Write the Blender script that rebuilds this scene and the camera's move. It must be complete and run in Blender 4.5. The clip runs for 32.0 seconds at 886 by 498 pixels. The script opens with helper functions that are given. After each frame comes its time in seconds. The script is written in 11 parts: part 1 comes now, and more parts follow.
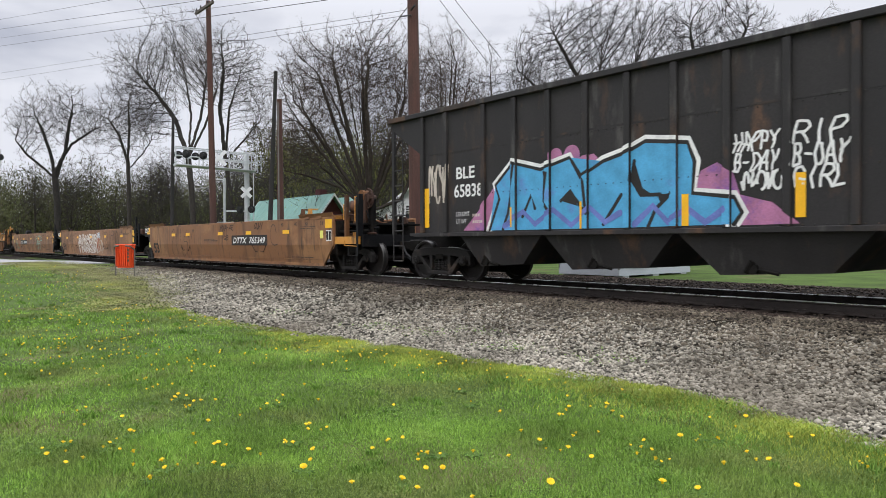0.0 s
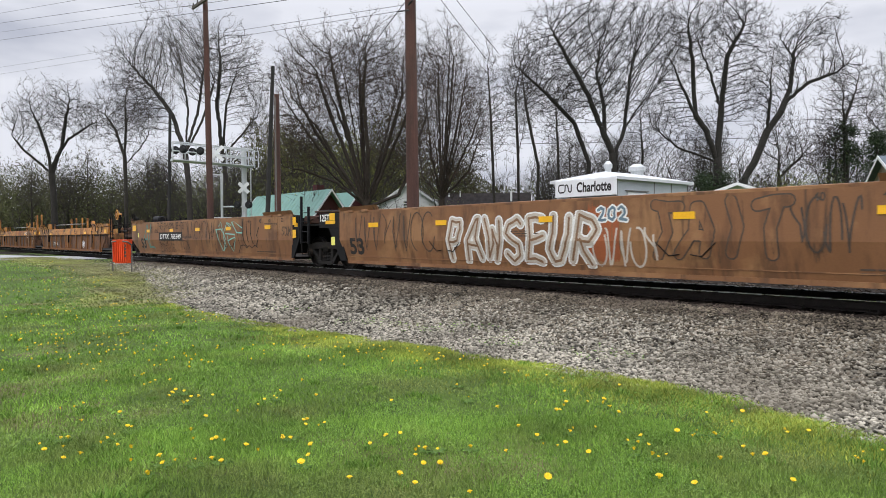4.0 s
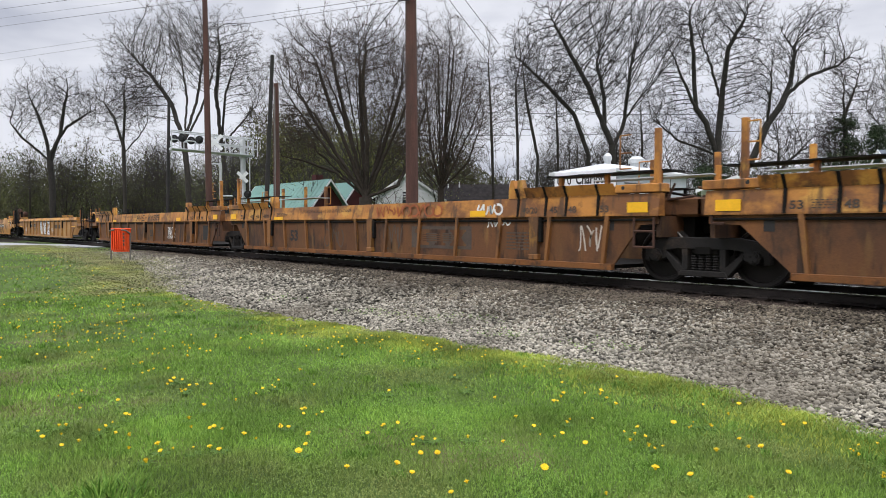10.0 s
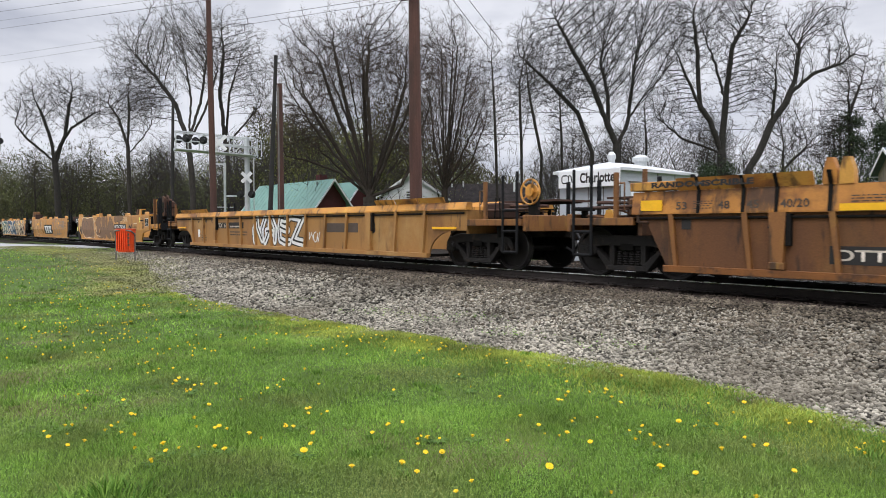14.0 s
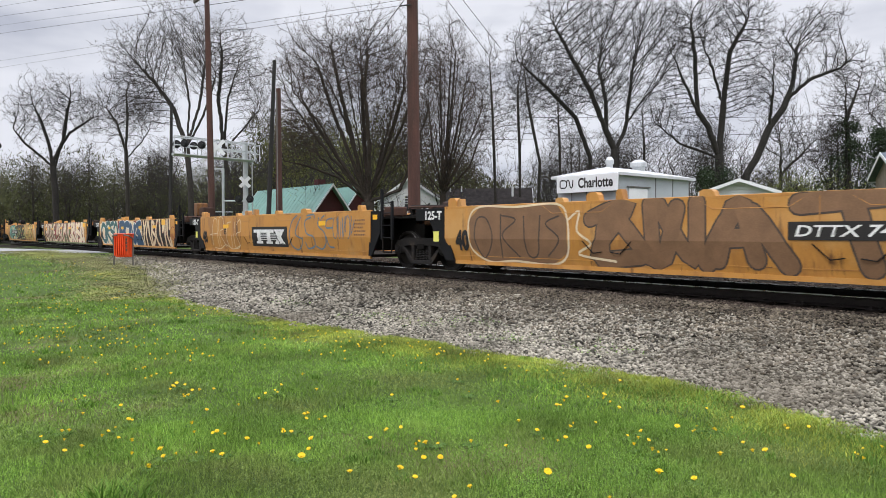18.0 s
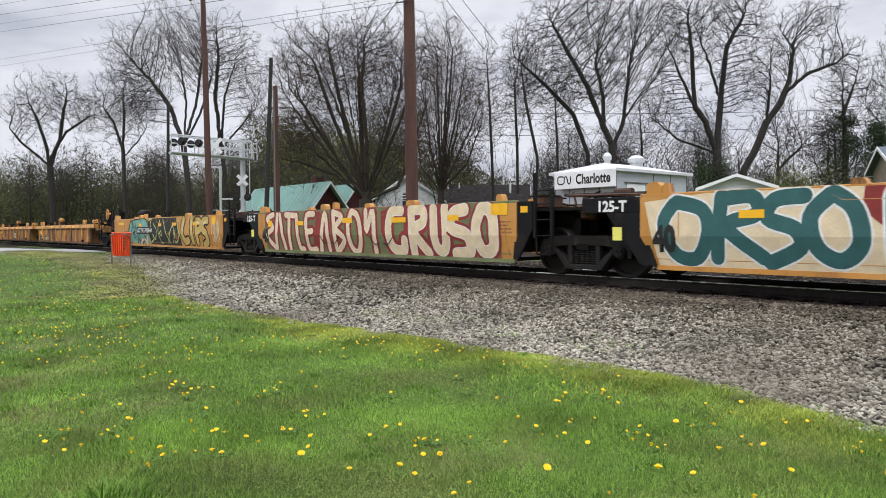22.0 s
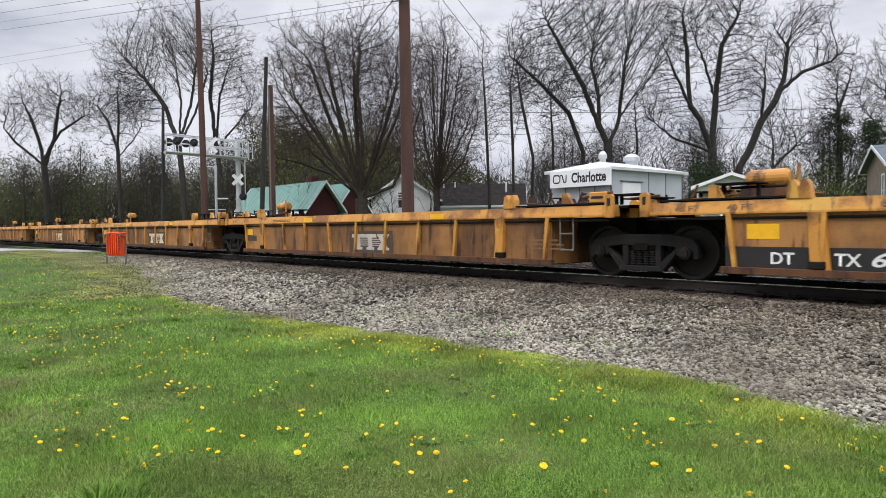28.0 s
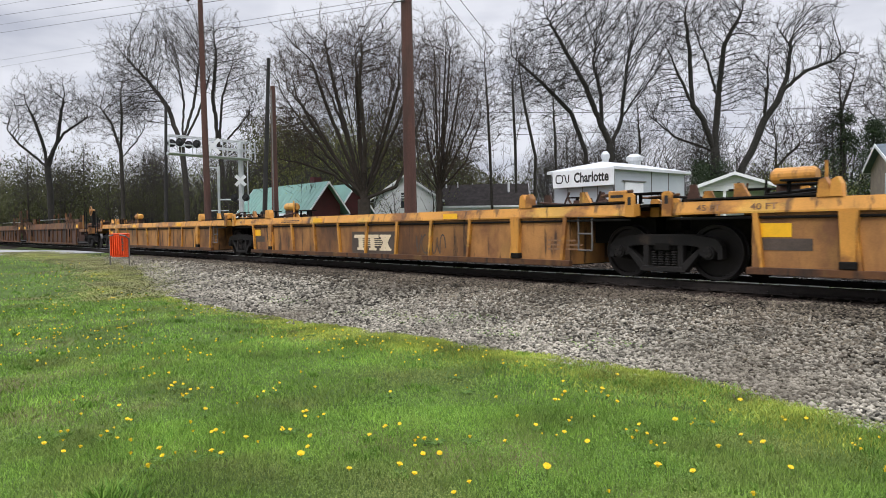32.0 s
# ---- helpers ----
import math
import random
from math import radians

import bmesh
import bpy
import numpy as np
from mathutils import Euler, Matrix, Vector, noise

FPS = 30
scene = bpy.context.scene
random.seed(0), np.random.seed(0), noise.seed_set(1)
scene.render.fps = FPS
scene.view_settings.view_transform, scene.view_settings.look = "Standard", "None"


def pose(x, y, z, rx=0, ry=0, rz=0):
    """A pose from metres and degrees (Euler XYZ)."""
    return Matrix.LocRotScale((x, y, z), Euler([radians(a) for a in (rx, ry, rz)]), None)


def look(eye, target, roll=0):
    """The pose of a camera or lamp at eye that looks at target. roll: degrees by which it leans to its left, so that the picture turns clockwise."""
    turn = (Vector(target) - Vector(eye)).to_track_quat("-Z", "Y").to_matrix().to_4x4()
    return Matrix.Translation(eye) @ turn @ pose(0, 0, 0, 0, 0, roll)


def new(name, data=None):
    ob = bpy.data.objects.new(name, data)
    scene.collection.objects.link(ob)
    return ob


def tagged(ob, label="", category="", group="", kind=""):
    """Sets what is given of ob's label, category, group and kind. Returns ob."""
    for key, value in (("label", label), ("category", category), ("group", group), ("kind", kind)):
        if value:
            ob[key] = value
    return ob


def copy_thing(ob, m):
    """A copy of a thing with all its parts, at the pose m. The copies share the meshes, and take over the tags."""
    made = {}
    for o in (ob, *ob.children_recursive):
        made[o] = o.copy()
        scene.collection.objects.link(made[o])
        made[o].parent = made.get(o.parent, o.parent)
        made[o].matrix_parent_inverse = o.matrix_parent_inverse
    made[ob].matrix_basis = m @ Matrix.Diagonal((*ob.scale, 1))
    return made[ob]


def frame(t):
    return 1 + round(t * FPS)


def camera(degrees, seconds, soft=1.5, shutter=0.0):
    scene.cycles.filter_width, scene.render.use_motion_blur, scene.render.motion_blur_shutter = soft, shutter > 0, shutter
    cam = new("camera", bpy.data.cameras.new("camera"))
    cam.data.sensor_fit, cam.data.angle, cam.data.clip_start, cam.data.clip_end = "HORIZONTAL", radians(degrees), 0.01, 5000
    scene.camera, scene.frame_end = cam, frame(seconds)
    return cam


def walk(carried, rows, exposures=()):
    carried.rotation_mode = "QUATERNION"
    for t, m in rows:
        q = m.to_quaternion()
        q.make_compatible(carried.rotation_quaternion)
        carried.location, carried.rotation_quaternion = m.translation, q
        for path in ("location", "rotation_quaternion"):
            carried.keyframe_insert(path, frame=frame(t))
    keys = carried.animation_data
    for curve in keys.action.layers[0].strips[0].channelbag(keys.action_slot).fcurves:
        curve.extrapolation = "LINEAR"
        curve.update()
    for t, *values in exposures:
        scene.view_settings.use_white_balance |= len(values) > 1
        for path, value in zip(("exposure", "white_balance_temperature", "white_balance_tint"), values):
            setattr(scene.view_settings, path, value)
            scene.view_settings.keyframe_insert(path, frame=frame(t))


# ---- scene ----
EYE = (0.0, 0.0, 1.65)      # held at eye height over the lawn
RAIL = 0.70                 # top of rail over the lawn
TRACK = 12.1                # centre line of the track, running along x
SPEED = 8.87                # metres a second, towards +x


def aim(yaw, pitch, roll):
    """The held camera, standing at EYE."""
    return pose(*EYE, 90 + pitch, 0, yaw) @ pose(0, 0, 0, 0, 0, roll)


cam = camera(64.2, 32.0, soft=0.7, shutter=0.1)
walk(cam, [
    (0, aim(50.26, -0.63, -0.23)),
    (0.5, aim(50.18, -0.69, -0.22)),
    (1, aim(50.14, -0.77, -0.26)),
    (1.5, aim(50.13, -0.85, -0.20)),
    (2, aim(50.19, -0.86, -0.17)),
    (2.5, aim(50.21, -0.90, -0.20)),
    (3, aim(50.15, -0.92, -0.27)),
    (3.5, aim(50.13, -0.95, -0.25)),
    (5.5, aim(49.74, -1.21, -0.16)),
    (6, aim(49.66, -1.30, -0.16)),
    (6.5, aim(49.60, -1.33, -0.14)),
    (7, aim(49.60, -1.40, -0.08)),
    (7.5, aim(49.53, -1.52, -0.04)),
    (8, aim(49.56, -1.67, 0.02)),
    (8.5, aim(49.66, -1.79, 0.08)),
    (9, aim(49.72, -1.80, 0.13)),
    (9.5, aim(49.90, -1.78, 0.16)),
    (10, aim(49.96, -1.73, 0.21)),
    (10.5, aim(50.00, -1.67, 0.20)),
    (11, aim(50.10, -1.62, 0.18)),
    (11.5, aim(50.17, -1.57, 0.21)),
    (12, aim(50.25, -1.50, 0.07)),
    (12.5, aim(50.30, -1.53, -0.00)),
    (13, aim(50.30, -1.62, -0.04)),
    (13.5, aim(50.31, -1.72, -0.01)),
    (14, aim(50.29, -1.78, -0.00)),
    (14.5, aim(50.16, -1.77, -0.09)),
    (16.5, aim(50.17, -1.59, 0.06)),
    (17, aim(50.17, -1.53, 0.08)),
    (17.5, aim(50.14, -1.42, 0.09)),
    (18, aim(50.15, -1.39, 0.01)),
    (18.5, aim(50.14, -1.49, -0.02)),
    (19, aim(50.20, -1.60, -0.00)),
    (19.5, aim(50.25, -1.66, 0.03)),
    (20, aim(50.19, -1.69, -0.05)),
    (20.5, aim(50.04, -1.65, -0.19)),
    (21, aim(50.00, -1.61, -0.25)),
    (21.5, aim(50.04, -1.68, -0.28)),
    (22, aim(50.00, -1.64, -0.35)),
    (22.5, aim(49.79, -1.54, -0.51)),
    (23, aim(49.53, -1.48, -0.58)),
    (23.5, aim(49.19, -1.48, -0.77)),
    (24, aim(49.14, -1.46, -0.76)),
    (24.5, aim(49.22, -1.42, -0.66)),
    (25, aim(49.15, -1.38, -0.61)),
    (25.5, aim(49.19, -1.37, -0.46)),
    (27.5, aim(49.71, -1.69, -0.37)),
    (28, aim(49.67, -1.72, -0.49)),
    (28.5, aim(49.67, -1.72, -0.49)),
    (29, aim(49.68, -1.67, -0.52)),
    (29.5, aim(49.80, -1.66, -0.51)),
    (30, aim(49.76, -1.67, -0.55)),
    (30.5, aim(49.73, -1.68, -0.54)),
    (31, aim(49.77, -1.74, -0.58)),
    (31.5, aim(49.83, -1.73, -0.59)),
    (32, aim(49.89, -1.69, -0.64)),
])

# ---------------------------------------------------------------- sky and sun
world = bpy.data.worlds.new("overcast")
scene.world = world
world.use_nodes = True
wn, wl = world.node_tree.nodes, world.node_tree.links
wn.clear()
w_out, w_bg = wn.new("ShaderNodeOutputWorld"), wn.new("ShaderNodeBackground")
w_co, w_map = wn.new("ShaderNodeTexCoord"), wn.new("ShaderNodeMapping")
w_map.inputs["Scale"].default_value = (1.6, 1.6, 5.0)
w_n1, w_n2 = wn.new("ShaderNodeTexNoise"), wn.new("ShaderNodeTexNoise")
w_n1.inputs["Scale"].default_value, w_n1.inputs["Detail"].default_value = 1.7, 5
w_n2.inputs["Scale"].default_value, w_n2.inputs["Detail"].default_value = 4.2, 4
w_mix = wn.new("ShaderNodeMath")
w_mix.operation = "MULTIPLY_ADD"
w_mix.inputs[1].default_value = 0.35
w_ramp = wn.new("ShaderNodeValToRGB")
w_ramp.color_ramp.elements[0].position, w_ramp.color_ramp.elements[0].color = 0.42, (0.47, 0.50, 0.60, 1)
w_ramp.color_ramp.elements[1].position, w_ramp.color_ramp.elements[1].color = 0.68, (0.80, 0.82, 0.90, 1)
w_sep, w_up = wn.new("ShaderNodeSeparateXYZ"), wn.new("ShaderNodeMapRange")
w_up.inputs["From Min"].default_value, w_up.inputs["From Max"].default_value = 0.30, 0.95
w_up.inputs["To Min"].default_value, w_up.inputs["To Max"].default_value = 1.0, 3.3
w_mul = wn.new("ShaderNodeMixRGB")
w_mul.blend_type, w_mul.inputs["Fac"].default_value = "MULTIPLY", 1.0
wl.new(w_co.outputs["Generated"], w_map.inputs["Vector"])
for n in (w_n1, w_n2):
    wl.new(w_map.outputs["Vector"], n.inputs["Vector"])
wl.new(w_n2.outputs["Fac"], w_mix.inputs[0])
wl.new(w_n1.outputs["Fac"], w_mix.inputs[2])
wl.new(w_mix.outputs["Value"], w_ramp.inputs["Fac"])
wl.new(w_co.outputs["Generated"], w_sep.inputs["Vector"])
wl.new(w_sep.outputs["Z"], w_up.inputs["Value"])
wl.new(w_ramp.outputs["Color"], w_mul.inputs["Color1"])
wl.new(w_up.outputs["Result"], w_mul.inputs["Color2"])
wl.new(w_mul.outputs["Color"], w_bg.inputs["Color"])
wl.new(w_bg.outputs["Background"], w_out.inputs["Surface"])
w_bg.inputs["Strength"].default_value = 1.0

sun = new("sun", bpy.data.lights.new("sun", "SUN"))
sun.data.energy, sun.data.angle, sun.data.color = 1.2, radians(25), (1.0, 0.97, 0.92)
sun.matrix_world = look((20, -30, 60), (-5, 10, 0))
scene.view_settings.exposure = 0.0

# ---------------------------------------------------------------- materials
def mat(name, base, rough=0.8, metal=0.0, var=0.25, scale=6.0, fine=60.0, bump=0.2, tint=None, amount=0.5, streak=1.0, spec=0.4, rnd=0.0, stains=()):
    """A procedural surface: base colour, coarse and fine variation, a second colour in patches (drawn out downwards by streak), fine relief."""
    m = bpy.data.materials.new(name)
    m.use_nodes = True
    n, l = m.node_tree.nodes, m.node_tree.links
    b = n["Principled BSDF"]
    b.inputs["Metallic"].default_value, b.inputs["Specular IOR Level"].default_value = metal, spec
    co, mp = n.new("ShaderNodeTexCoord"), n.new("ShaderNodeMapping")
    mp.inputs["Scale"].default_value = (1, 1, 1 / streak)
    l.new(co.outputs["Object"], mp.inputs["Vector"])
    info = n.new("ShaderNodeObjectInfo")
    off = n.new("ShaderNodeVectorMath")
    off.operation = "MULTIPLY_ADD"
    comb = n.new("ShaderNodeCombineXYZ")
    for i in range(3):
        l.new(info.outputs["Random"], comb.inputs[i])
    l.new(comb.outputs["Vector"], off.inputs[0])
    off.inputs[1].default_value = (37, 53, 71)
    l.new(mp.outputs["Vector"], off.inputs[2])
    n1, n2 = n.new("ShaderNodeTexNoise"), n.new("ShaderNodeTexNoise")
    n1.inputs["Scale"].default_value, n1.inputs["Detail"].default_value = scale, 6
    n2.inputs["Scale"].default_value, n2.inputs["Detail"].default_value = fine, 3
    l.new(off.outputs["Vector"], n1.inputs["Vector"])
    l.new(co.outputs["Object"], n2.inputs["Vector"])
    r1 = n.new("ShaderNodeMapRange")
    r1.inputs["From Min"].default_value, r1.inputs["From Max"].default_value = 0.3, 0.7
    r1.inputs["To Min"].default_value, r1.inputs["To Max"].default_value = 1 - var, 1 + var
    l.new(n1.outputs["Fac"], r1.inputs["Value"])
    r2 = n.new("ShaderNodeMapRange")
    r2.inputs["From Min"].default_value, r2.inputs["From Max"].default_value = 0.3, 0.7
    r2.inputs["To Min"].default_value, r2.inputs["To Max"].default_value = 1 - var * 0.6, 1 + var * 0.6
    l.new(n2.outputs["Fac"], r2.inputs["Value"])
    k = n.new("ShaderNodeMath")
    k.operation = "MULTIPLY"
    l.new(r1.outputs["Result"], k.inputs[0])
    l.new(r2.outputs["Result"], k.inputs[1])
    last = k
    if rnd:
        r3 = n.new("ShaderNodeMapRange")
        r3.inputs["To Min"].default_value, r3.inputs["To Max"].default_value = 1 - rnd, 1 + rnd
        l.new(info.outputs["Random"], r3.inputs["Value"])
        k2 = n.new("ShaderNodeMath")
        k2.operation = "MULTIPLY"
        l.new(k.outputs["Value"], k2.inputs[0])
        l.new(r3.outputs["Result"], k2.inputs[1])
        last = k2
    col = n.new("ShaderNodeMixRGB")
    col.inputs["Color1"].default_value = (*base, 1)
    col.inputs["Color2"].default_value = (*(tint or base), 1)
    col.inputs["Fac"].default_value = 0
    if tint:
        n3 = n.new("ShaderNodeTexNoise")
        n3.inputs["Scale"].default_value, n3.inputs["Detail"].default_value = scale * 0.45, 8
        n3.inputs["Roughness"].default_value = 0.65
        l.new(off.outputs["Vector"], n3.inputs["Vector"])
        r4 = n.new("ShaderNodeMapRange")
        r4.inputs["From Min"].default_value, r4.inputs["From Max"].default_value = 0.72 - amount * 0.4, 0.82 - amount * 0.4
        l.new(n3.outputs["Fac"], r4.inputs["Value"])
        l.new(r4.outputs["Result"], col.inputs["Fac"])
    for i, (sc, am, size, draw, soft, most) in enumerate(stains):
        # each stain: colour, share, size, how far it runs down, softness of its rim, strength
        q, nz, rg, mx = n.new("ShaderNodeMapping"), n.new("ShaderNodeTexNoise"), n.new("ShaderNodeMapRange"), n.new("ShaderNodeMixRGB")
        q.inputs["Scale"].default_value, q.inputs["Location"].default_value = (1, 1, 1 / draw), (7.3 * i + 2, 3.1 * i, 5.7 * i)
        sh = n.new("ShaderNodeVectorMath")
        l.new(comb.outputs["Vector"], sh.inputs[0])
        sh.operation, sh.inputs[1].default_value = "MULTIPLY_ADD", (31, 47, 67)
        l.new(co.outputs["Object"], q.inputs["Vector"])
        l.new(q.outputs["Vector"], sh.inputs[2])
        l.new(sh.outputs["Vector"], nz.inputs["Vector"])
        nz.inputs["Scale"].default_value, nz.inputs["Detail"].default_value, nz.inputs["Roughness"].default_value = size, 7, 0.62
        cut = 0.70 - am * 0.4
        rg.inputs["From Min"].default_value, rg.inputs["From Max"].default_value, rg.inputs["To Max"].default_value = cut - soft, cut + soft, most
        l.new(nz.outputs["Fac"], rg.inputs["Value"])
        l.new(rg.outputs["Result"], mx.inputs["Fac"])
        l.new(col.outputs["Color"], mx.inputs["Color1"])
        mx.inputs["Color2"].default_value = (*sc, 1)
        col = mx
    fin = n.new("ShaderNodeMixRGB")
    fin.blend_type, fin.inputs["Fac"].default_value = "MULTIPLY", 1
    l.new(col.outputs["Color"], fin.inputs["Color1"])
    l.new(last.outputs["Value"], fin.inputs["Color2"])
    l.new(fin.outputs["Color"], b.inputs["Base Color"])
    rr = n.new("ShaderNodeMapRange")
    rr.inputs["To Min"].default_value, rr.inputs["To Max"].default_value = max(0.05, rough - 0.15), min(1, rough + 0.15)
    l.new(n1.outputs["Fac"], rr.inputs["Value"])
    l.new(rr.outputs["Result"], b.inputs["Roughness"])
    if bump:
        bp = n.new("ShaderNodeBump")
        bp.inputs["Strength"].default_value, bp.inputs["Distance"].default_value = bump, 0.02
        l.new(n2.outputs["Fac"], bp.inputs["Height"])
        l.new(bp.outputs["Normal"], b.inputs["Normal"])
    return m


def leafy(name, c1, c2, rough=0.6, c3=None, patch=0.6, spread=0.3):
    """Blades, leaves, stones: each loose piece takes its own colour between two; c3 comes in patches."""
    m = bpy.data.materials.new(name)
    m.use_nodes = True
    n, l = m.node_tree.nodes, m.node_tree.links
    b, g, r = n["Principled BSDF"], n.new("ShaderNodeNewGeometry"), n.new("ShaderNodeValToRGB")
    r.color_ramp.elements[0].color, r.color_ramp.elements[1].color = (*c1, 1), (*c2, 1)
    l.new(g.outputs["Random Per Island"], r.inputs["Fac"])
    co, n1, k = n.new("ShaderNodeTexCoord"), n.new("ShaderNodeTexNoise"), n.new("ShaderNodeMapRange")
    n1.inputs["Scale"].default_value = 0.9
    n1.inputs["Detail"].default_value = 5
    l.new(co.outputs["Object"], n1.inputs["Vector"])
    l.new(n1.outputs["Fac"], k.inputs["Value"])
    k.inputs["From Min"].default_value, k.inputs["From Max"].default_value = 0.3, 0.7
    k.inputs["To Min"].default_value, k.inputs["To Max"].default_value = 1 - spread, 1 + spread
    f = n.new("ShaderNodeMixRGB")
    f.blend_type, f.inputs["Fac"].default_value = "MULTIPLY", 1
    last = r.outputs["Color"]
    if c3:
        n3, q3, x3 = n.new("ShaderNodeTexNoise"), n.new("ShaderNodeMapRange"), n.new("ShaderNodeMixRGB")
        n3.inputs["Scale"].default_value, n3.inputs["Detail"].default_value = patch, 4
        l.new(co.outputs["Object"], n3.inputs["Vector"])
        q3.inputs["From Min"].default_value, q3.inputs["From Max"].default_value = 0.48, 0.66
        q3.inputs["To Max"].default_value = 0.75
        l.new(n3.outputs["Fac"], q3.inputs["Value"])
        l.new(q3.outputs["Result"], x3.inputs["Fac"])
        l.new(last, x3.inputs["Color1"])
        x3.inputs["Color2"].default_value = (*c3, 1)
        last = x3.outputs["Color"]
    l.new(last, f.inputs["Color1"])
    l.new(k.outputs["Result"], f.inputs["Color2"])
    l.new(f.outputs["Color"], b.inputs["Base Color"])
    b.inputs["Roughness"].default_value = rough
    b.inputs["Specular IOR Level"].default_value = 0.15
    return m


GRASS_BLADE = leafy("grass_blade", (0.095, 0.180, 0.029), (0.255, 0.415, 0.070), 0.75, (0.185, 0.205, 0.066), 0.7, 0.42)
CLOVER = leafy("clover_leaf", (0.080, 0.165, 0.029), (0.195, 0.33, 0.058), 0.8, (0.19, 0.20, 0.066), 0.7, 0.42)
GRASS_TUFT = leafy("grass_tuft", (0.08, 0.18, 0.026), (0.18, 0.30, 0.05), 0.55)
WEED = leafy("weed_leaf", (0.055, 0.12, 0.022), (0.11, 0.19, 0.035), 0.6)
GRASS_DRY = leafy("yellow_grass", (0.20, 0.25, 0.042), (0.44, 0.48, 0.085), 0.75, (0.15, 0.145, 0.06), 1.6, 0.45)
TURF = mat("turf", (0.060, 0.095, 0.022), 0.95, 0, 0.35, 0.9, 25, 0.5, (0.115, 0.100, 0.050), 0.42, spec=0.1)
STONE = leafy("ballast_stone", (0.024, 0.022, 0.018), (0.41, 0.375, 0.305), 0.85, (0.12, 0.102, 0.078), 0.35, 0.3)
STONE_BROWN = leafy("brown_stone", (0.014, 0.012, 0.009), (0.185, 0.155, 0.115), 0.85, (0.070, 0.056, 0.042), 0.5, 0.35)
STONE_DARK = leafy("oily_stone", (0.014, 0.012, 0.010), (0.12, 0.095, 0.075), 0.8, (0.07, 0.05, 0.04), 0.8, 0.3)
# Near-black: shade in stone gaps and under the train is in its colour.
GAP_DARK = mat("ballast_bed", (0.024, 0.020, 0.017), 0.95, 0, 0.45, 5, 45, 1.0, (0.027, 0.023, 0.020), 0.5, spec=0.03)
ASPHALT = mat("asphalt", (0.30, 0.30, 0.31), 0.85, 0, 0.15, 1.5, 60, 0.3, (0.22, 0.22, 0.22), 0.4)
RAIL_SIDE = mat("rail_side", (0.034, 0.027, 0.024), 0.75, 0.3, 0.3, 8, 60, 0.2)
RAIL_TOP = mat("rail_top", (0.75, 0.75, 0.75), 0.28, 0.9, 0.15, 4, 40, 0.05)
TIE = mat("tie_wood", (0.026, 0.020, 0.017), 0.9, 0, 0.3, 5, 40, 0.6, spec=0.05)
BARK = mat("bark", (0.034, 0.029, 0.024), 0.95, 0, 0.35, 6, 40, 0.8)
BARK_RED = mat("bark_red", (0.036, 0.027, 0.021), 0.95, 0, 0.35, 6, 40, 0.8)
BARK_DARK = mat("bark_dark", (0.024, 0.021, 0.018), 0.95, 0, 0.35, 6, 40, 0.8)
BUD = leafy("bud", (0.060, 0.038, 0.026), (0.125, 0.080, 0.052), 0.8)
SPRING_LEAF = leafy("spring_leaf", (0.10, 0.135, 0.028), (0.30, 0.33, 0.08), 0.6)
DULL_LEAF = leafy("dull_leaf", (0.035, 0.036, 0.018), (0.105, 0.105, 0.045), 0.7, (0.10, 0.12, 0.04), 0.12, 0.4)
NEEDLE = leafy("needle", (0.018, 0.032, 0.016), (0.045, 0.065, 0.03), 0.6)
POLE_WOOD = mat("pole_wood", (0.080, 0.038, 0.029), 0.85, 0, 0.3, 3, 30, 0.5, (0.064, 0.036, 0.028), 0.5, 6)
POLE_GREY = mat("pole_grey", (0.10, 0.085, 0.07), 0.9, 0, 0.3, 3, 30, 0.5, (0.16, 0.14, 0.12), 0.4, 6)
POLE_BLACK = mat("pole_black", (0.028, 0.026, 0.025), 0.85, 0, 0.3, 3, 30, 0.5)
WIRE = mat("wire", (0.03, 0.03, 0.032), 0.6, 0, 0.1, 3, 30, 0)
GALV = mat("galvanised", (0.55, 0.57, 0.58), 0.45, 0.4, 0.12, 3, 40, 0.1)
BLACK = mat("black_paint", (0.012, 0.012, 0.013), 0.55, 0, 0.25, 4, 40, 0.1)
WHITE_PAINT = mat("white_paint", (0.74, 0.75, 0.76), 0.55, 0, 0.06, 2, 30, 0.05)
SHED_GREY = mat("shed_panel", (0.43, 0.46, 0.49), 0.5, 0, 0.06, 1.5, 30, 0.05)
ROOF_DARK = mat("roof_shingle", (0.036, 0.031, 0.030), 0.95, 0, 0.3, 2.5, 25, 0.7, spec=0.1)
ROOF_SLATE = mat("roof_slate", (0.10, 0.12, 0.14), 0.9, 0, 0.2, 2.5, 25, 0.5, spec=0.2)
OLIVE_LEAF = leafy("olive_leaf", (0.040, 0.042, 0.017), (0.16, 0.165, 0.048), 0.7, (0.055, 0.042, 0.028), 0.1, 0.5)
ROOF_GREEN = mat("roof_green", (0.15, 0.28, 0.24), 0.45, 0, 0.12, 1.2, 20, 0.1, (0.20, 0.32, 0.28), 0.4)
BARN_RED = mat("barn_red", (0.070, 0.016, 0.017), 0.8, 0, 0.2, 2, 25, 0.2)
SIDING = mat("white_siding", (0.66, 0.67, 0.68), 0.6, 0, 0.06, 1.5, 25, 0.05)
TAN = mat("tan_wall", (0.24, 0.19, 0.15), 0.85, 0, 0.2, 3, 25, 0.3)
GLASS_DARK = mat("dark_glass", (0.02, 0.023, 0.027), 0.12, 0, 0.1, 2, 10, 0, None, 0, 1, 0.6)
ORANGE_PLASTIC = mat("orange_plastic", (0.78, 0.085, 0.018), 0.45, 0, 0.10, 4, 40, 0.05)
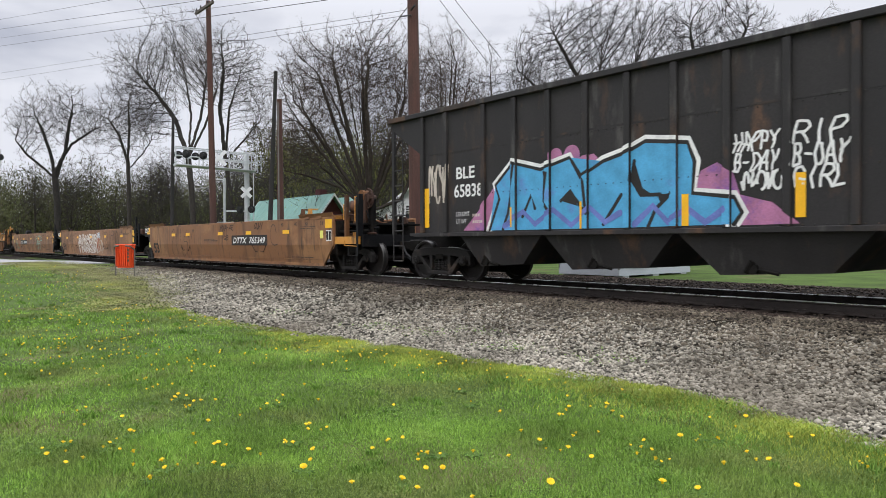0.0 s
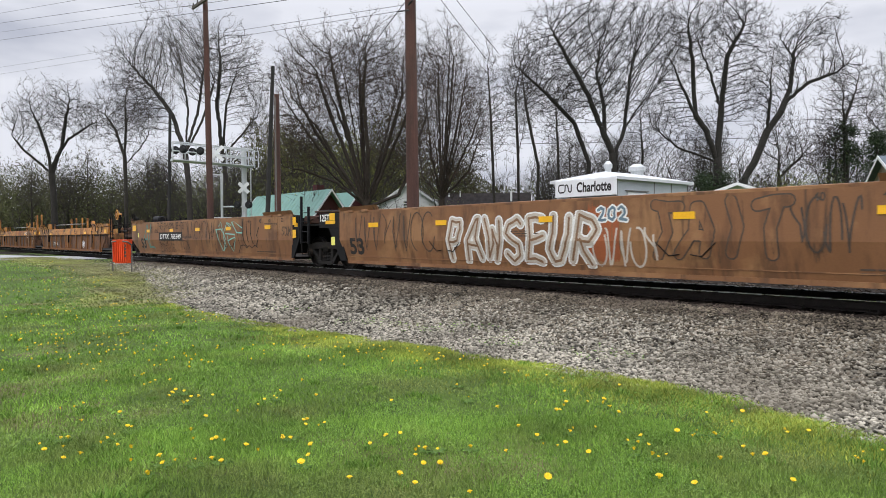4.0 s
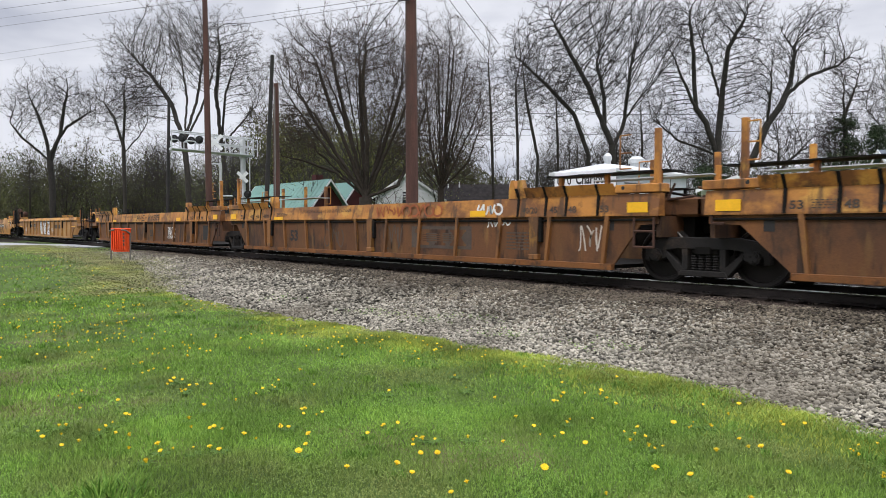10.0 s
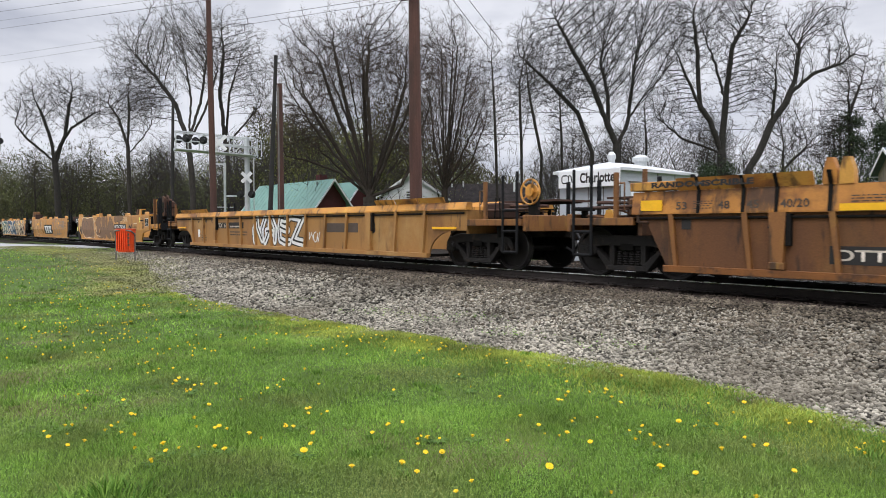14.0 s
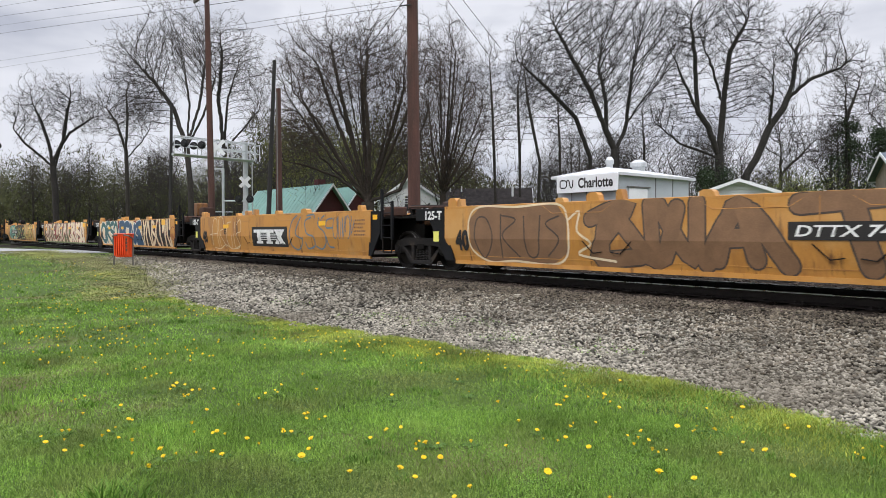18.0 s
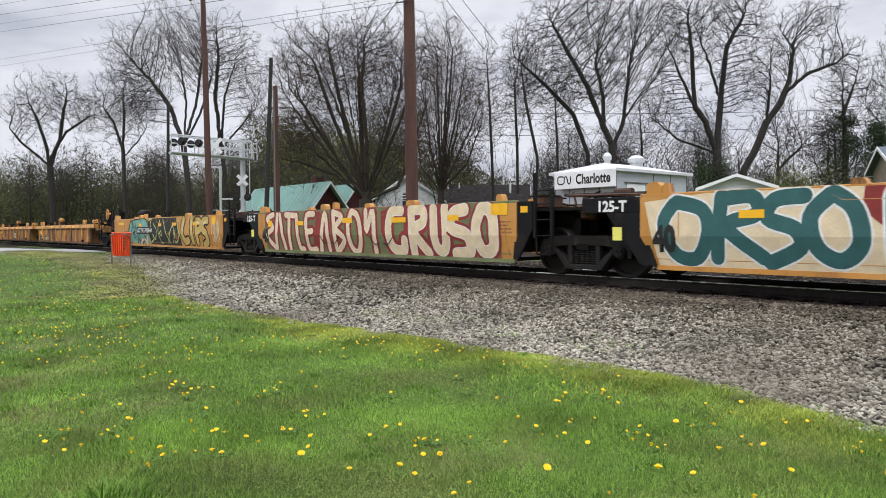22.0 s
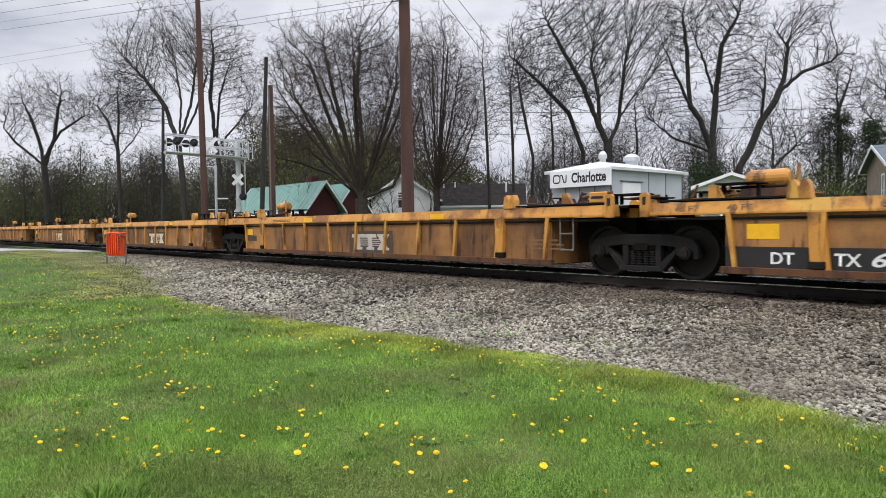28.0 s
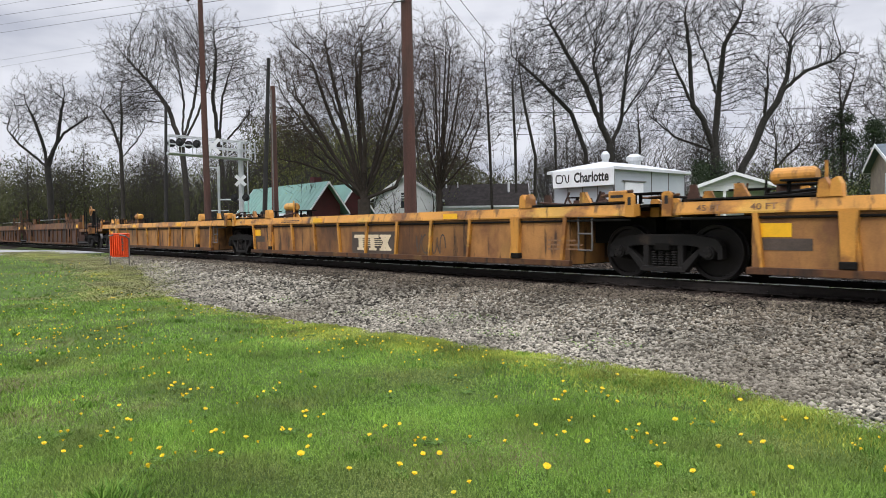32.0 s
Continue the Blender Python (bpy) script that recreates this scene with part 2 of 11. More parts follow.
STEEL_GREY = mat("grey_steel", (0.16, 0.15, 0.14), 0.6, 0.5, 0.2, 4, 40, 0.1)
DANDELION = mat("dandelion_yellow", (0.86, 0.60, 0.012), 0.7, 0, 0.12, 60, 200, 0.4)
STEM = mat("dandelion_stem", (0.16, 0.24, 0.06), 0.6, 0, 0.15, 30, 90, 0)
# rolling stock
BROWN_CAR = mat("brown_paint", (0.215, 0.098, 0.042), 0.55, 0, 0.10, 1.6, 40, 0.06, (0.160, 0.072, 0.033), 0.42, 3, stains=(((0.32, 0.165, 0.072), 0.36, 0.6, 0.8, 0.05, 0.8), ((0.085, 0.040, 0.020), 0.30, 2.2, 6, 0.05, 0.7), ((0.045, 0.028, 0.019), 0.16, 5, 10, 0.03, 0.7)))
YELLOW_CAR = mat("yellow_paint", (0.50, 0.232, 0.050), 0.5, 0, 0.08, 1.3, 40, 0.06, (0.40, 0.175, 0.042), 0.34, 3, stains=(((0.26, 0.105, 0.036), 0.30, 1.6, 5, 0.06, 0.65), ((0.10, 0.045, 0.022), 0.16, 4, 9, 0.03, 0.8), ((0.56, 0.31, 0.105), 0.28, 0.6, 1, 0.06, 0.7)))
OCHRE_CAR = mat("ochre_paint", (0.21, 0.088, 0.025), 0.6, 0, 0.16, 1.5, 40, 0.06, (0.108, 0.050, 0.021), 0.5, 3, stains=(((0.26, 0.13, 0.027), 0.25, 3, 2, 0.05, 0.9), ((0.035, 0.021, 0.013), 0.32, 3.5, 4, 0.05, 0.8)))
SILL_YELLOW = mat("sill_paint", (0.54, 0.245, 0.042), 0.5, 0, 0.12, 2.0, 40, 0.06, (0.40, 0.19, 0.034), 0.36, 2, stains=(((0.17, 0.066, 0.021), 0.36, 0.8, 0.7, 0.05, 0.85), ((0.58, 0.33, 0.06), 0.22, 0.7, 0.6, 0.03, 0.8), ((0.05, 0.027, 0.015), 0.26, 4, 6, 0.04, 0.75)))
SILL_RUSTY = mat("rusty_sill_paint", (0.44, 0.185, 0.034), 0.55, 0, 0.12, 2.0, 40, 0.06, (0.30, 0.115, 0.026), 0.45, 2, stains=(((0.13, 0.050, 0.018), 0.44, 0.8, 0.7, 0.05, 0.85), ((0.52, 0.27, 0.05), 0.26, 0.7, 0.6, 0.03, 0.8), ((0.05, 0.027, 0.015), 0.3, 4, 6, 0.04, 0.75)))
RUST_ORANGE = mat("rust_orange", (0.175, 0.067, 0.017), 0.8, 0, 0.2, 2.0, 40, 0.15, (0.105, 0.042, 0.015), 0.5, 1, stains=(((0.035, 0.02, 0.013), 0.3, 3, 1, 0.05, 0.75),))
RUST_PANEL = mat("rust_panel", (0.110, 0.046, 0.018), 0.8, 0, 0.2, 1.2, 40, 0.15, (0.115, 0.055, 0.021), 0.5, 3, rnd=0.16, stains=(((0.15, 0.062, 0.018), 0.32, 1.5, 3, 0.07, 0.7), ((0.030, 0.018, 0.012), 0.36, 1.1, 1.6, 0.06, 0.8), ((0.018, 0.012, 0.009), 0.22, 5, 7, 0.04, 0.8), ((0.17, 0.09, 0.03), 0.18, 2.5, 5, 0.04, 0.7)))
RUST_DARK = mat("rust_dark", (0.062, 0.030, 0.020), 0.85, 0, 0.3, 2, 40, 0.2, (0.034, 0.020, 0.014), 0.5, 3, rnd=0.15, stains=(((0.13, 0.055, 0.025), 0.22, 2, 3, 0.05, 0.8),))
OCHRE_PALE = mat("ochre_pale", (0.33, 0.165, 0.048), 0.6, 0, 0.12, 1.2, 40, 0.08, (0.25, 0.115, 0.036), 0.4, 3, rnd=0.1, stains=(((0.13, 0.062, 0.026), 0.26, 1.2, 3, 0.06, 0.7), ((0.05, 0.028, 0.016), 0.14, 4, 8, 0.03, 0.8), ((0.42, 0.25, 0.09), 0.25, 0.9, 1.5, 0.06, 0.7)))
OCHRE_PANEL = mat("ochre_panel", (0.34, 0.160, 0.048), 0.7, 0, 0.15, 1.0, 40, 0.12, (0.16, 0.068, 0.024), 0.55, 3, rnd=0.3, stains=(((0.105, 0.046, 0.022), 0.44, 0.75, 1.3, 0.10, 0.85), ((0.034, 0.020, 0.013), 0.20, 1.2, 2.2, 0.06, 0.75), ((0.23, 0.12, 0.034), 0.20, 1.6, 2, 0.05, 0.7), ((0.016, 0.011, 0.009), 0.22, 5, 8, 0.04, 0.8)))
HOPPER_BLACK = mat("hopper_black", (0.020, 0.018, 0.018), 0.7, 0, 0.3, 1.5, 40, 0.12, (0.045, 0.030, 0.022), 0.36, 4, stains=(((0.085, 0.045, 0.026), 0.20, 1.4, 2.5, 0.05, 0.8), ((0.075, 0.07, 0.066), 0.18, 2.2, 5, 0.05, 0.7)))
GRIME = mat("truck_grime", (0.009, 0.008, 0.007), 0.75, 0.1, 0.35, 5, 50, 0.3, (0.018, 0.014, 0.011), 0.45, spec=0.15)
GRIME_LIGHT = mat("truck_dust", (0.013, 0.011, 0.010), 0.8, 0.1, 0.35, 5, 50, 0.3, (0.042, 0.029, 0.021), 0.4)
WHEEL_STEEL = mat("wheel_steel", (0.013, 0.010, 0.009), 0.6, 0.4, 0.3, 5, 50, 0.2)
TREAD = mat("wheel_tread", (0.10, 0.095, 0.09), 0.4, 0.8, 0.1, 5, 50, 0.05)
END_BLACK = mat("end_black", (0.009, 0.009, 0.010), 0.6, 0, 0.3, 3, 40, 0.1, (0.024, 0.018, 0.015), 0.35, spec=0.15)
P_WHITE = mat("lettering_white", (0.72, 0.72, 0.70), 0.7, 0, 0.12, 5, 40, 0.03)
P_BLACK = mat("lettering_black", (0.02, 0.018, 0.017), 0.7, 0, 0.2, 5, 40, 0.03)
P_REFLECT = mat("reflector_yellow", (0.85, 0.45, 0.015), 0.4, 0, 0.08, 5, 40, 0.03)
P_LEMON = mat("lemon_sticker", (0.78, 0.74, 0.16), 0.5, 0, 0.08, 5, 40, 0.03)
P_DUST = mat("faded_black", (0.075, 0.055, 0.043), 0.8, 0, 0.25, 3, 40, 0.03)
P_FADE = mat("faded_white", (0.50, 0.44, 0.37), 0.8, 0, 0.2, 3, 40, 0.03)
P_TEAL = mat("spray_teal", (0.030, 0.105, 0.105), 0.6, 0, 0.15, 4, 40, 0.03)
P_MINT = mat("spray_mint", (0.16, 0.38, 0.33), 0.6, 0, 0.15, 4, 40, 0.03)
P_NAVY = mat("spray_navy", (0.030, 0.075, 0.145), 0.6, 0, 0.15, 4, 40, 0.03)
P_CREAM = mat("spray_cream", (0.70, 0.57, 0.38), 0.65, 0, 0.12, 4, 40, 0.03)
P_RED = mat("spray_red", (0.24, 0.030, 0.026), 0.6, 0, 0.2, 4, 40, 0.03)
P_UMBER = mat("spray_umber", (0.21, 0.115, 0.060), 0.65, 0, 0.15, 3, 40, 0.03)
P_SEA = mat("spray_sea", (0.085, 0.20, 0.17), 0.65, 0, 0.2, 4, 40, 0.03)
P_SKY = mat("spray_sky", (0.075, 0.33, 0.56), 0.55, 0, 0.15, 3, 40, 0.03, (0.11, 0.24, 0.52), 0.35)
P_PINK = mat("spray_pink", (0.38, 0.15, 0.27), 0.6, 0, 0.2, 3, 40, 0.03, (0.22, 0.10, 0.30), 0.5)
P_OLIVE = mat("spray_olive", (0.145, 0.17, 0.075), 0.65, 0, 0.2, 3, 40, 0.03, (0.26, 0.11, 0.07), 0.4)
P_GOLD = mat("spray_gold", (0.50, 0.36, 0.11), 0.6, 0, 0.12, 3, 40, 0.03)
P_PALE = mat("spray_pale_blue", (0.13, 0.19, 0.24), 0.65, 0, 0.12, 3, 40, 0.03)
P_TURQ = mat("spray_turquoise", (0.20, 0.48, 0.42), 0.6, 0, 0.12, 3, 40, 0.03)
P_RUST = mat("spray_rust", (0.30, 0.085, 0.03), 0.65, 0, 0.15, 3, 40, 0.03)
SHED_ROOF = mat("shed_roof", (0.56, 0.57, 0.59), 0.5, 0, 0.08, 1.5, 25, 0.05)
P_LIME = mat("spray_lime", (0.55, 0.60, 0.24), 0.65, 0, 0.12, 4, 40, 0.03)
P_VIOLET = mat("spray_violet", (0.13, 0.17, 0.44), 0.65, 0, 0.2, 4, 40, 0.03)
ROOF_PALE = mat("roof_pale", (0.34, 0.35, 0.36), 0.6, 0, 0.12, 1.2, 20, 0.1)

# ---------------------------------------------------------------- mesh helpers
def part(name, bm, material, parent=None, label="", at=None):
    """Links a bmesh as one mesh object, under a thing or a part."""
    me = bpy.data.meshes.new(name)
    bm.to_mesh(me)
    bm.free()
    me.materials.append(material)
    ob = new(name, me)
    if parent is not None:
        ob.parent = parent
    if at is not None:
        ob.matrix_basis = at
    if label:
        ob["label"] = label
    return ob


def share(name, me, parent, m):
    ob = new(name, me)
    ob.parent = parent
    ob.matrix_basis = m
    return ob


def thing(name, m, label, category, group="", kind=""):
    ob = new(name)
    ob.empty_display_size = 0.2
    ob.matrix_basis = m
    return tagged(ob, label, category, group, kind)


def box(bm, x0, x1, y0, y1, z0, z1, bevel=0.0):
    v = [bm.verts.new((x, y, z)) for x in (x0, x1) for y in (y0, y1) for z in (z0, z1)]
    fs = [bm.faces.new([v[i] for i in q]) for q in ((0, 1, 3, 2), (4, 6, 7, 5), (0, 4, 5, 1), (2, 3, 7, 6), (0, 2, 6, 4), (1, 5, 7, 3))]
    if bevel:
        es = list({e for f in fs for e in f.edges})
        bmesh.ops.bevel(bm, geom=es, offset=bevel, segments=1, affect="EDGES")
    return bm


def bx(*a, bevel=0.0):
    return box(bmesh.new(), *a, bevel=bevel)


def rod(bm, p, q, r, n=8, r2=None):
    p, q = Vector(p), Vector(q)
    d = (q - p).normalized()
    u = d.orthogonal().normalized()
    w = d.cross(u)
    r2 = r if r2 is None else r2
    a = [bm.verts.new(p + (u * math.cos(t) + w * math.sin(t)) * r) for t in (2 * math.pi * i / n for i in range(n))]
    b = [bm.verts.new(q + (u * math.cos(t) + w * math.sin(t)) * r2) for t in (2 * math.pi * i / n for i in range(n))]
    for i in range(n):
        bm.faces.new((a[i], a[(i + 1) % n], b[(i + 1) % n], b[i]))
    bm.faces.new(a[::-1])
    bm.faces.new(b)
    return bm


def rods(segs, r, n=6):
    bm = bmesh.new()
    for p, q in segs:
        rod(bm, p, q, r, n)
    return bm


def slab(bm, pts, y0, y1):
    """A polygon in x and z, thick from y0 to y1."""
    a = [bm.verts.new((x, y0, z)) for x, z in pts]
    b = [bm.verts.new((x, y1, z)) for x, z in pts]
    n = len(pts)
    bm.faces.new(a)
    bm.faces.new(b[::-1])
    for i in range(n):
        bm.faces.new((a[i], b[i], b[(i + 1) % n], a[(i + 1) % n]))
    bmesh.ops.recalc_face_normals(bm, faces=bm.faces[:])
    return bm


def extrude_x(bm, prof, x0, x1):
    """A closed profile in y and z, drawn out from x0 to x1."""
    a = [bm.verts.new((x0, y, z)) for y, z in prof]
    b = [bm.verts.new((x1, y, z)) for y, z in prof]
    n = len(prof)
    bm.faces.new(a)
    bm.faces.new(b[::-1])
    for i in range(n):
        bm.faces.new((a[i], b[i], b[(i + 1) % n], a[(i + 1) % n]))
    bmesh.ops.recalc_face_normals(bm, faces=bm.faces[:])
    return bm


def tube(pts, radii, n=8):
    """One connected round tube through points."""
    bm = bmesh.new()
    pts = [Vector(p) for p in pts]
    rings = []
    for i, p in enumerate(pts):
        d = (pts[min(i + 1, len(pts) - 1)] - pts[max(i - 1, 0)]).normalized()
        u = d.cross(Vector((0.3, 0.9, 0.1))).normalized()
        w = d.cross(u)
        r = radii[i] if isinstance(radii, (list, tuple)) else radii
        rings.append([bm.verts.new(p + (u * math.cos(6.2832 * k / n) + w * math.sin(6.2832 * k / n)) * r) for k in range(n)])
    for a, b in zip(rings, rings[1:]):
        for k in range(n):
            bm.faces.new((a[k], a[(k + 1) % n], b[(k + 1) % n], b[k]))
    bm.faces.new(rings[0][::-1])
    bm.faces.new(rings[-1])
    bmesh.ops.recalc_face_normals(bm, faces=bm.faces[:])
    return bm


def soup(name, verts, faces, material, smooth=False):
    """One mesh from arrays: verts (n, 3) and faces (m, k)."""
    me = bpy.data.meshes.new(name)
    verts, faces = np.asarray(verts, np.float32), np.asarray(faces, np.int32)
    k = faces.shape[1]
    me.vertices.add(len(verts))
    me.vertices.foreach_set("co", verts.ravel())
    me.loops.add(faces.size)
    me.loops.foreach_set("vertex_index", faces.ravel())
    me.polygons.add(len(faces))
    me.polygons.foreach_set("loop_start", np.arange(0, faces.size, k, dtype=np.int32))
    me.polygons.foreach_set("loop_total", np.full(len(faces), k, np.int32))
    if smooth:
        me.polygons.foreach_set("use_smooth", np.ones(len(faces), bool))
    me.update(calc_edges=True)
    me.materials.append(material)
    return me


def smooth01(a, b, x):
    t = np.clip((np.asarray(x, float) - a) / (b - a), 0, 1)
    return t * t * (3 - 2 * t)


def lump(x, y):
    return (np.sin(x * 0.9 + 1.3 * np.sin(y * 0.7)) + np.sin(y * 1.3 + x * 0.4)) * 0.5


def ground_z(x, y):
    """Height of the turf: lawn, the track's bank, and the higher ground behind the track and by the crossing."""
    x, y = np.asarray(x, float), np.asarray(y, float)
    lawn = 0.012 * lump(x * 1.5, y * 1.5) + 0.50 * smooth01(-17, -36, x)
    bank = np.interp(y, [7.6, 10.2, 14.2, 15.6], [-0.05, 0.36, 0.36, 0.58])
    low = np.maximum(lawn, bank)
    return np.where(y > 15.6, 0.58 + 0.02 * lump(x * 0.3, y * 0.3), low)


# ---------------------------------------------------------------- ground
def grid_mesh(name, xs, ys, zf, material):
    X, Y = np.meshgrid(xs, ys, indexing="ij")
    Z = zf(X, Y)
    v = np.stack([X, Y, Z], -1).reshape(-1, 3)
    nx, ny = len(xs), len(ys)
    i = np.arange(nx * ny).reshape(nx, ny)
    f = np.stack([i[:-1, :-1], i[1:, :-1], i[1:, 1:], i[:-1, 1:]], -1).reshape(-1, 4)
    return soup(name, v, f, material, True)


xs = np.unique(np.concatenate([[-3000, -1200, -500, -250, -160], np.arange(-110, -40, 4), np.arange(-40, 8, 0.5), np.arange(8, 60, 5), [100, 250, 600, 1500, 3000]]))
ys = np.unique(np.concatenate([[-2000, -600, -200, -60, -20, -8], np.arange(-4, 16.6, 0.4), np.arange(17, 60, 4), [80, 130, 250, 600, 1500, 3000]]))
tagged(new("ground", grid_mesh("ground", xs, ys, ground_z, TURF)), "green spring lawn and grassy ground round the track", "lawn", kind="structure")


def ballast_edge(x):
    x = np.asarray(x, float)
    return 6.3 + 0.5 * np.exp(-((x + 4.9) / 2.3) ** 2) - 0.4 * smooth01(-8, -14, x) + 2.1 * smooth01(-16.5, -28, x) + 0.05 * np.sin(x * 2.9) + 0.04 * np.sin(x * 7.1 + 1)


def ballast_z(x, y):
    e = ballast_edge(x)
    t = np.clip((y - e) / (10.2 - e), 0, 1)
    near = -0.03 + 0.53 * np.power(t, 0.9) + 0.5 * smooth01(-17, -36, x) * (1 - t)
    far = np.interp(y, [13.9, 15.4, 16.6], [0.5, 0.60, 0.61])
    return np.where(y < 10.2, near, far) + 0.012 * lump(x * 6, y * 6)


bx_, by_ = np.arange(-160, 45, 0.5), np.linspace(0, 1, 26)
E_ = ballast_edge(bx_)
V = np.array([[(x, e + (15.5 + 1.1 * float(smooth01(-42, -39, x)) - e) * t, 0) for t in by_] for x, e in zip(bx_, E_)])
V[..., 2] = ballast_z(V[..., 0], V[..., 1])
I = np.arange(V.shape[0] * V.shape[1]).reshape(V.shape[:2])
tagged(new("ballast_bed", soup("ballast_bed", V.reshape(-1, 3), np.stack([I[:-1, :-1], I[1:, :-1], I[1:, 1:], I[:-1, 1:]], -1).reshape(-1, 4), GAP_DARK, True)),
       "near-black stone bed sloping up to the track, gap shade in its colour", "ballast", kind="structure")

rng = np.random.default_rng(3)


def scatter_stones(name, n, x0, x1, y1, size, label, stone=None, y_from=None):
    """Loose angular stones, lying on the bed."""
    x = rng.uniform(x0, x1, n)
    e = ballast_edge(x) - 0.2 if y_from is None else np.full(n, y_from)
    u = rng.uniform(0, 1, n)
    y = e + (y1 - e) * (1 - np.sqrt(1 - 0.97 * u) if y_from is None else np.power(u, 0.55))
    s = rng.uniform(0.55, 1.25, n) * size
    z = ballast_z(x, y) + s * rng.uniform(0.0, 0.45, n)
    base = np.array([(1, 0, 0), (-1, 0, 0), (0, 1, 0), (0, -1, 0), (0, 0, 1), (0, 0, -1)], float)
    tri = np.array([(0, 2, 4), (2, 1, 4), (1, 3, 4), (3, 0, 4), (2, 0, 5), (1, 2, 5), (3, 1, 5), (0, 3, 5)])
    P = base[None] * rng.uniform(0.6, 1.25, (n, 6, 1)) + rng.uniform(-0.3, 0.3, (n, 6, 3))
    P *= s[:, None, None] * np.stack([rng.uniform(0.6, 1, n), rng.uniform(0.5, 0.9, n), rng.uniform(0.3, 0.6, n)], -1)[:, None, :]
    a, b = rng.uniform(0, 6.28, n), rng.uniform(-0.6, 0.6, n)
    ca, sa, cb, sb = np.cos(a)[:, None], np.sin(a)[:, None], np.cos(b)[:, None], np.sin(b)[:, None]
    px, py, pz = P[..., 0], P[..., 1] * cb - P[..., 2] * sb, P[..., 1] * sb + P[..., 2] * cb
    Q = np.stack([px * ca - py * sa + x[:, None], px * sa + py * ca + y[:, None], pz + z[:, None]], -1)
    F = (tri[None] + 6 * np.arange(n)[:, None, None]).reshape(-1, 3)
    tagged(new(name, soup(name, Q.reshape(-1, 3), F, stone or STONE)), label, "ballast", kind="stuff")


scatter_stones("ballast_stones", 62000, -11, 1, 10.4, 0.045, "loose grey and brown crushed ballast stones beside the track")
scatter_stones("ballast_stones", 36000, -34, -11, 10.4, 0.060, "loose pale grey ballast stones by the level crossing")
scatter_stones("ballast_stones", 32000, -11, 1, 10.4, 0.046, "brown dusty ballast stones beside the track", STONE_BROWN, 7.2)
scatter_stones("ballast_stones", 18000, -34, -11, 10.4, 0.058, "brown dusty ballast stones by the level crossing", STONE_BROWN, 8.6)
# Oily stones on the far strip, dark also for the shade under the cars.
scatter_stones("ballast_stones", 9000, -40, 2, 16.3, 0.05, "dark ballast stones behind the track", STONE_DARK, 14.0)
scatter_stones("ballast_stones", 20000, -34, 1, 14.0, 0.040, "dark greasy ballast stones between the rails", STONE_DARK, 11.0)
scatter_stones("ballast_stones", 26000, -34, 1, 10.95, 0.038, "dark oily ballast stones along the tie ends", STONE_DARK, 9.5)

# ---------------------------------------------------------------- lawn
def blades(name, x, y, h, w, material, label, lean=0.5):
    n = len(x)
    z = ground_z(x, y) - 0.01
    a, b = rng.uniform(0, 6.28, n), rng.uniform(0, 6.28, n)
    ln = rng.uniform(0.1, lean, n) * h
    dx, dy = np.cos(a) * w / 2, np.sin(a) * w / 2
    mx, my = np.cos(b) * ln * 0.35, np.sin(b) * ln * 0.35
    p = np.stack([np.stack([x - dx, y - dy, z], -1), np.stack([x + dx, y + dy, z], -1),
                  np.stack([x + dx * 0.7 + mx, y + dy * 0.7 + my, z + h * 0.6], -1), np.stack([x - dx * 0.7 + mx, y - dy * 0.7 + my, z + h * 0.6], -1),
                  np.stack([x + mx * 2.6, y + my * 2.6, z + h * 0.97], -1)], 1)
    o = 5 * np.arange(n)[:, None]
    F = np.concatenate([o + [0, 1, 2], o + [0, 2, 3], o + [3, 2, 4]], 0)
    tagged(new(name, soup(name, p.reshape(-1, 3), F, material)), label, "grass", kind="stuff")


def lawn_points(n, r0, r1, a0=6, a1=78):
    r = np.sqrt(rng.uniform(r0 * r0, r1 * r1, n))
    a = np.radians(rng.uniform(a0, a1, n))
    x, y = -r * np.cos(a), r * np.sin(a)
    k = (y < ballast_edge(x) + 0.1 + 0.25 * rng.normal(size=n)) & (y > 0.2)
    return x[k], y[k]


def patchy(x, y):
    return 0.5 + 0.5 * np.sin(x * 1.7 + 2 * np.sin(y * 1.1)) * np.sin(y * 2.1 + np.sin(x * 0.9))


for n, r0, r1, hh, ww in ((150000, 3.2, 6.5, 0.055, 0.0048), (110000, 6.5, 11, 0.055, 0.0075), (70000, 11, 20, 0.06, 0.016), (40000, 20, 44, 0.07, 0.035)):
    x, y = lawn_points(n, r0, r1)
    h = hh * rng.uniform(0.5, 1.1, len(x)) * (0.75 + 0.5 * patchy(x, y))
    blades("lawn_grass", x, y, h, ww, GRASS_BLADE, "short mown green lawn grass", 1.1)
n = 152000
x = np.concatenate([rng.uniform(-12, 2, 130000), rng.uniform(-33, -12, 22000)])
d = np.abs(rng.normal(0, 1, n)) * np.where(x > -11, 0.55, np.where(x > -18, 0.25, 0.7))
y = ballast_edge(x) + np.where(x < -19, 0.5, 0.14) - d
k = rng.uniform(0, 1, n) < 0.2 + 0.8 * patchy(x * 2, y * 1.5)
blades("yellow_grass_fringe", x[k], y[k], rng.uniform(0.018, 0.058, k.sum()), np.interp(-x[k], [2, 12, 30], [0.008, 0.014, 0.03]), GRASS_DRY, "yellow green grass fringe along the gravel", 1.2)
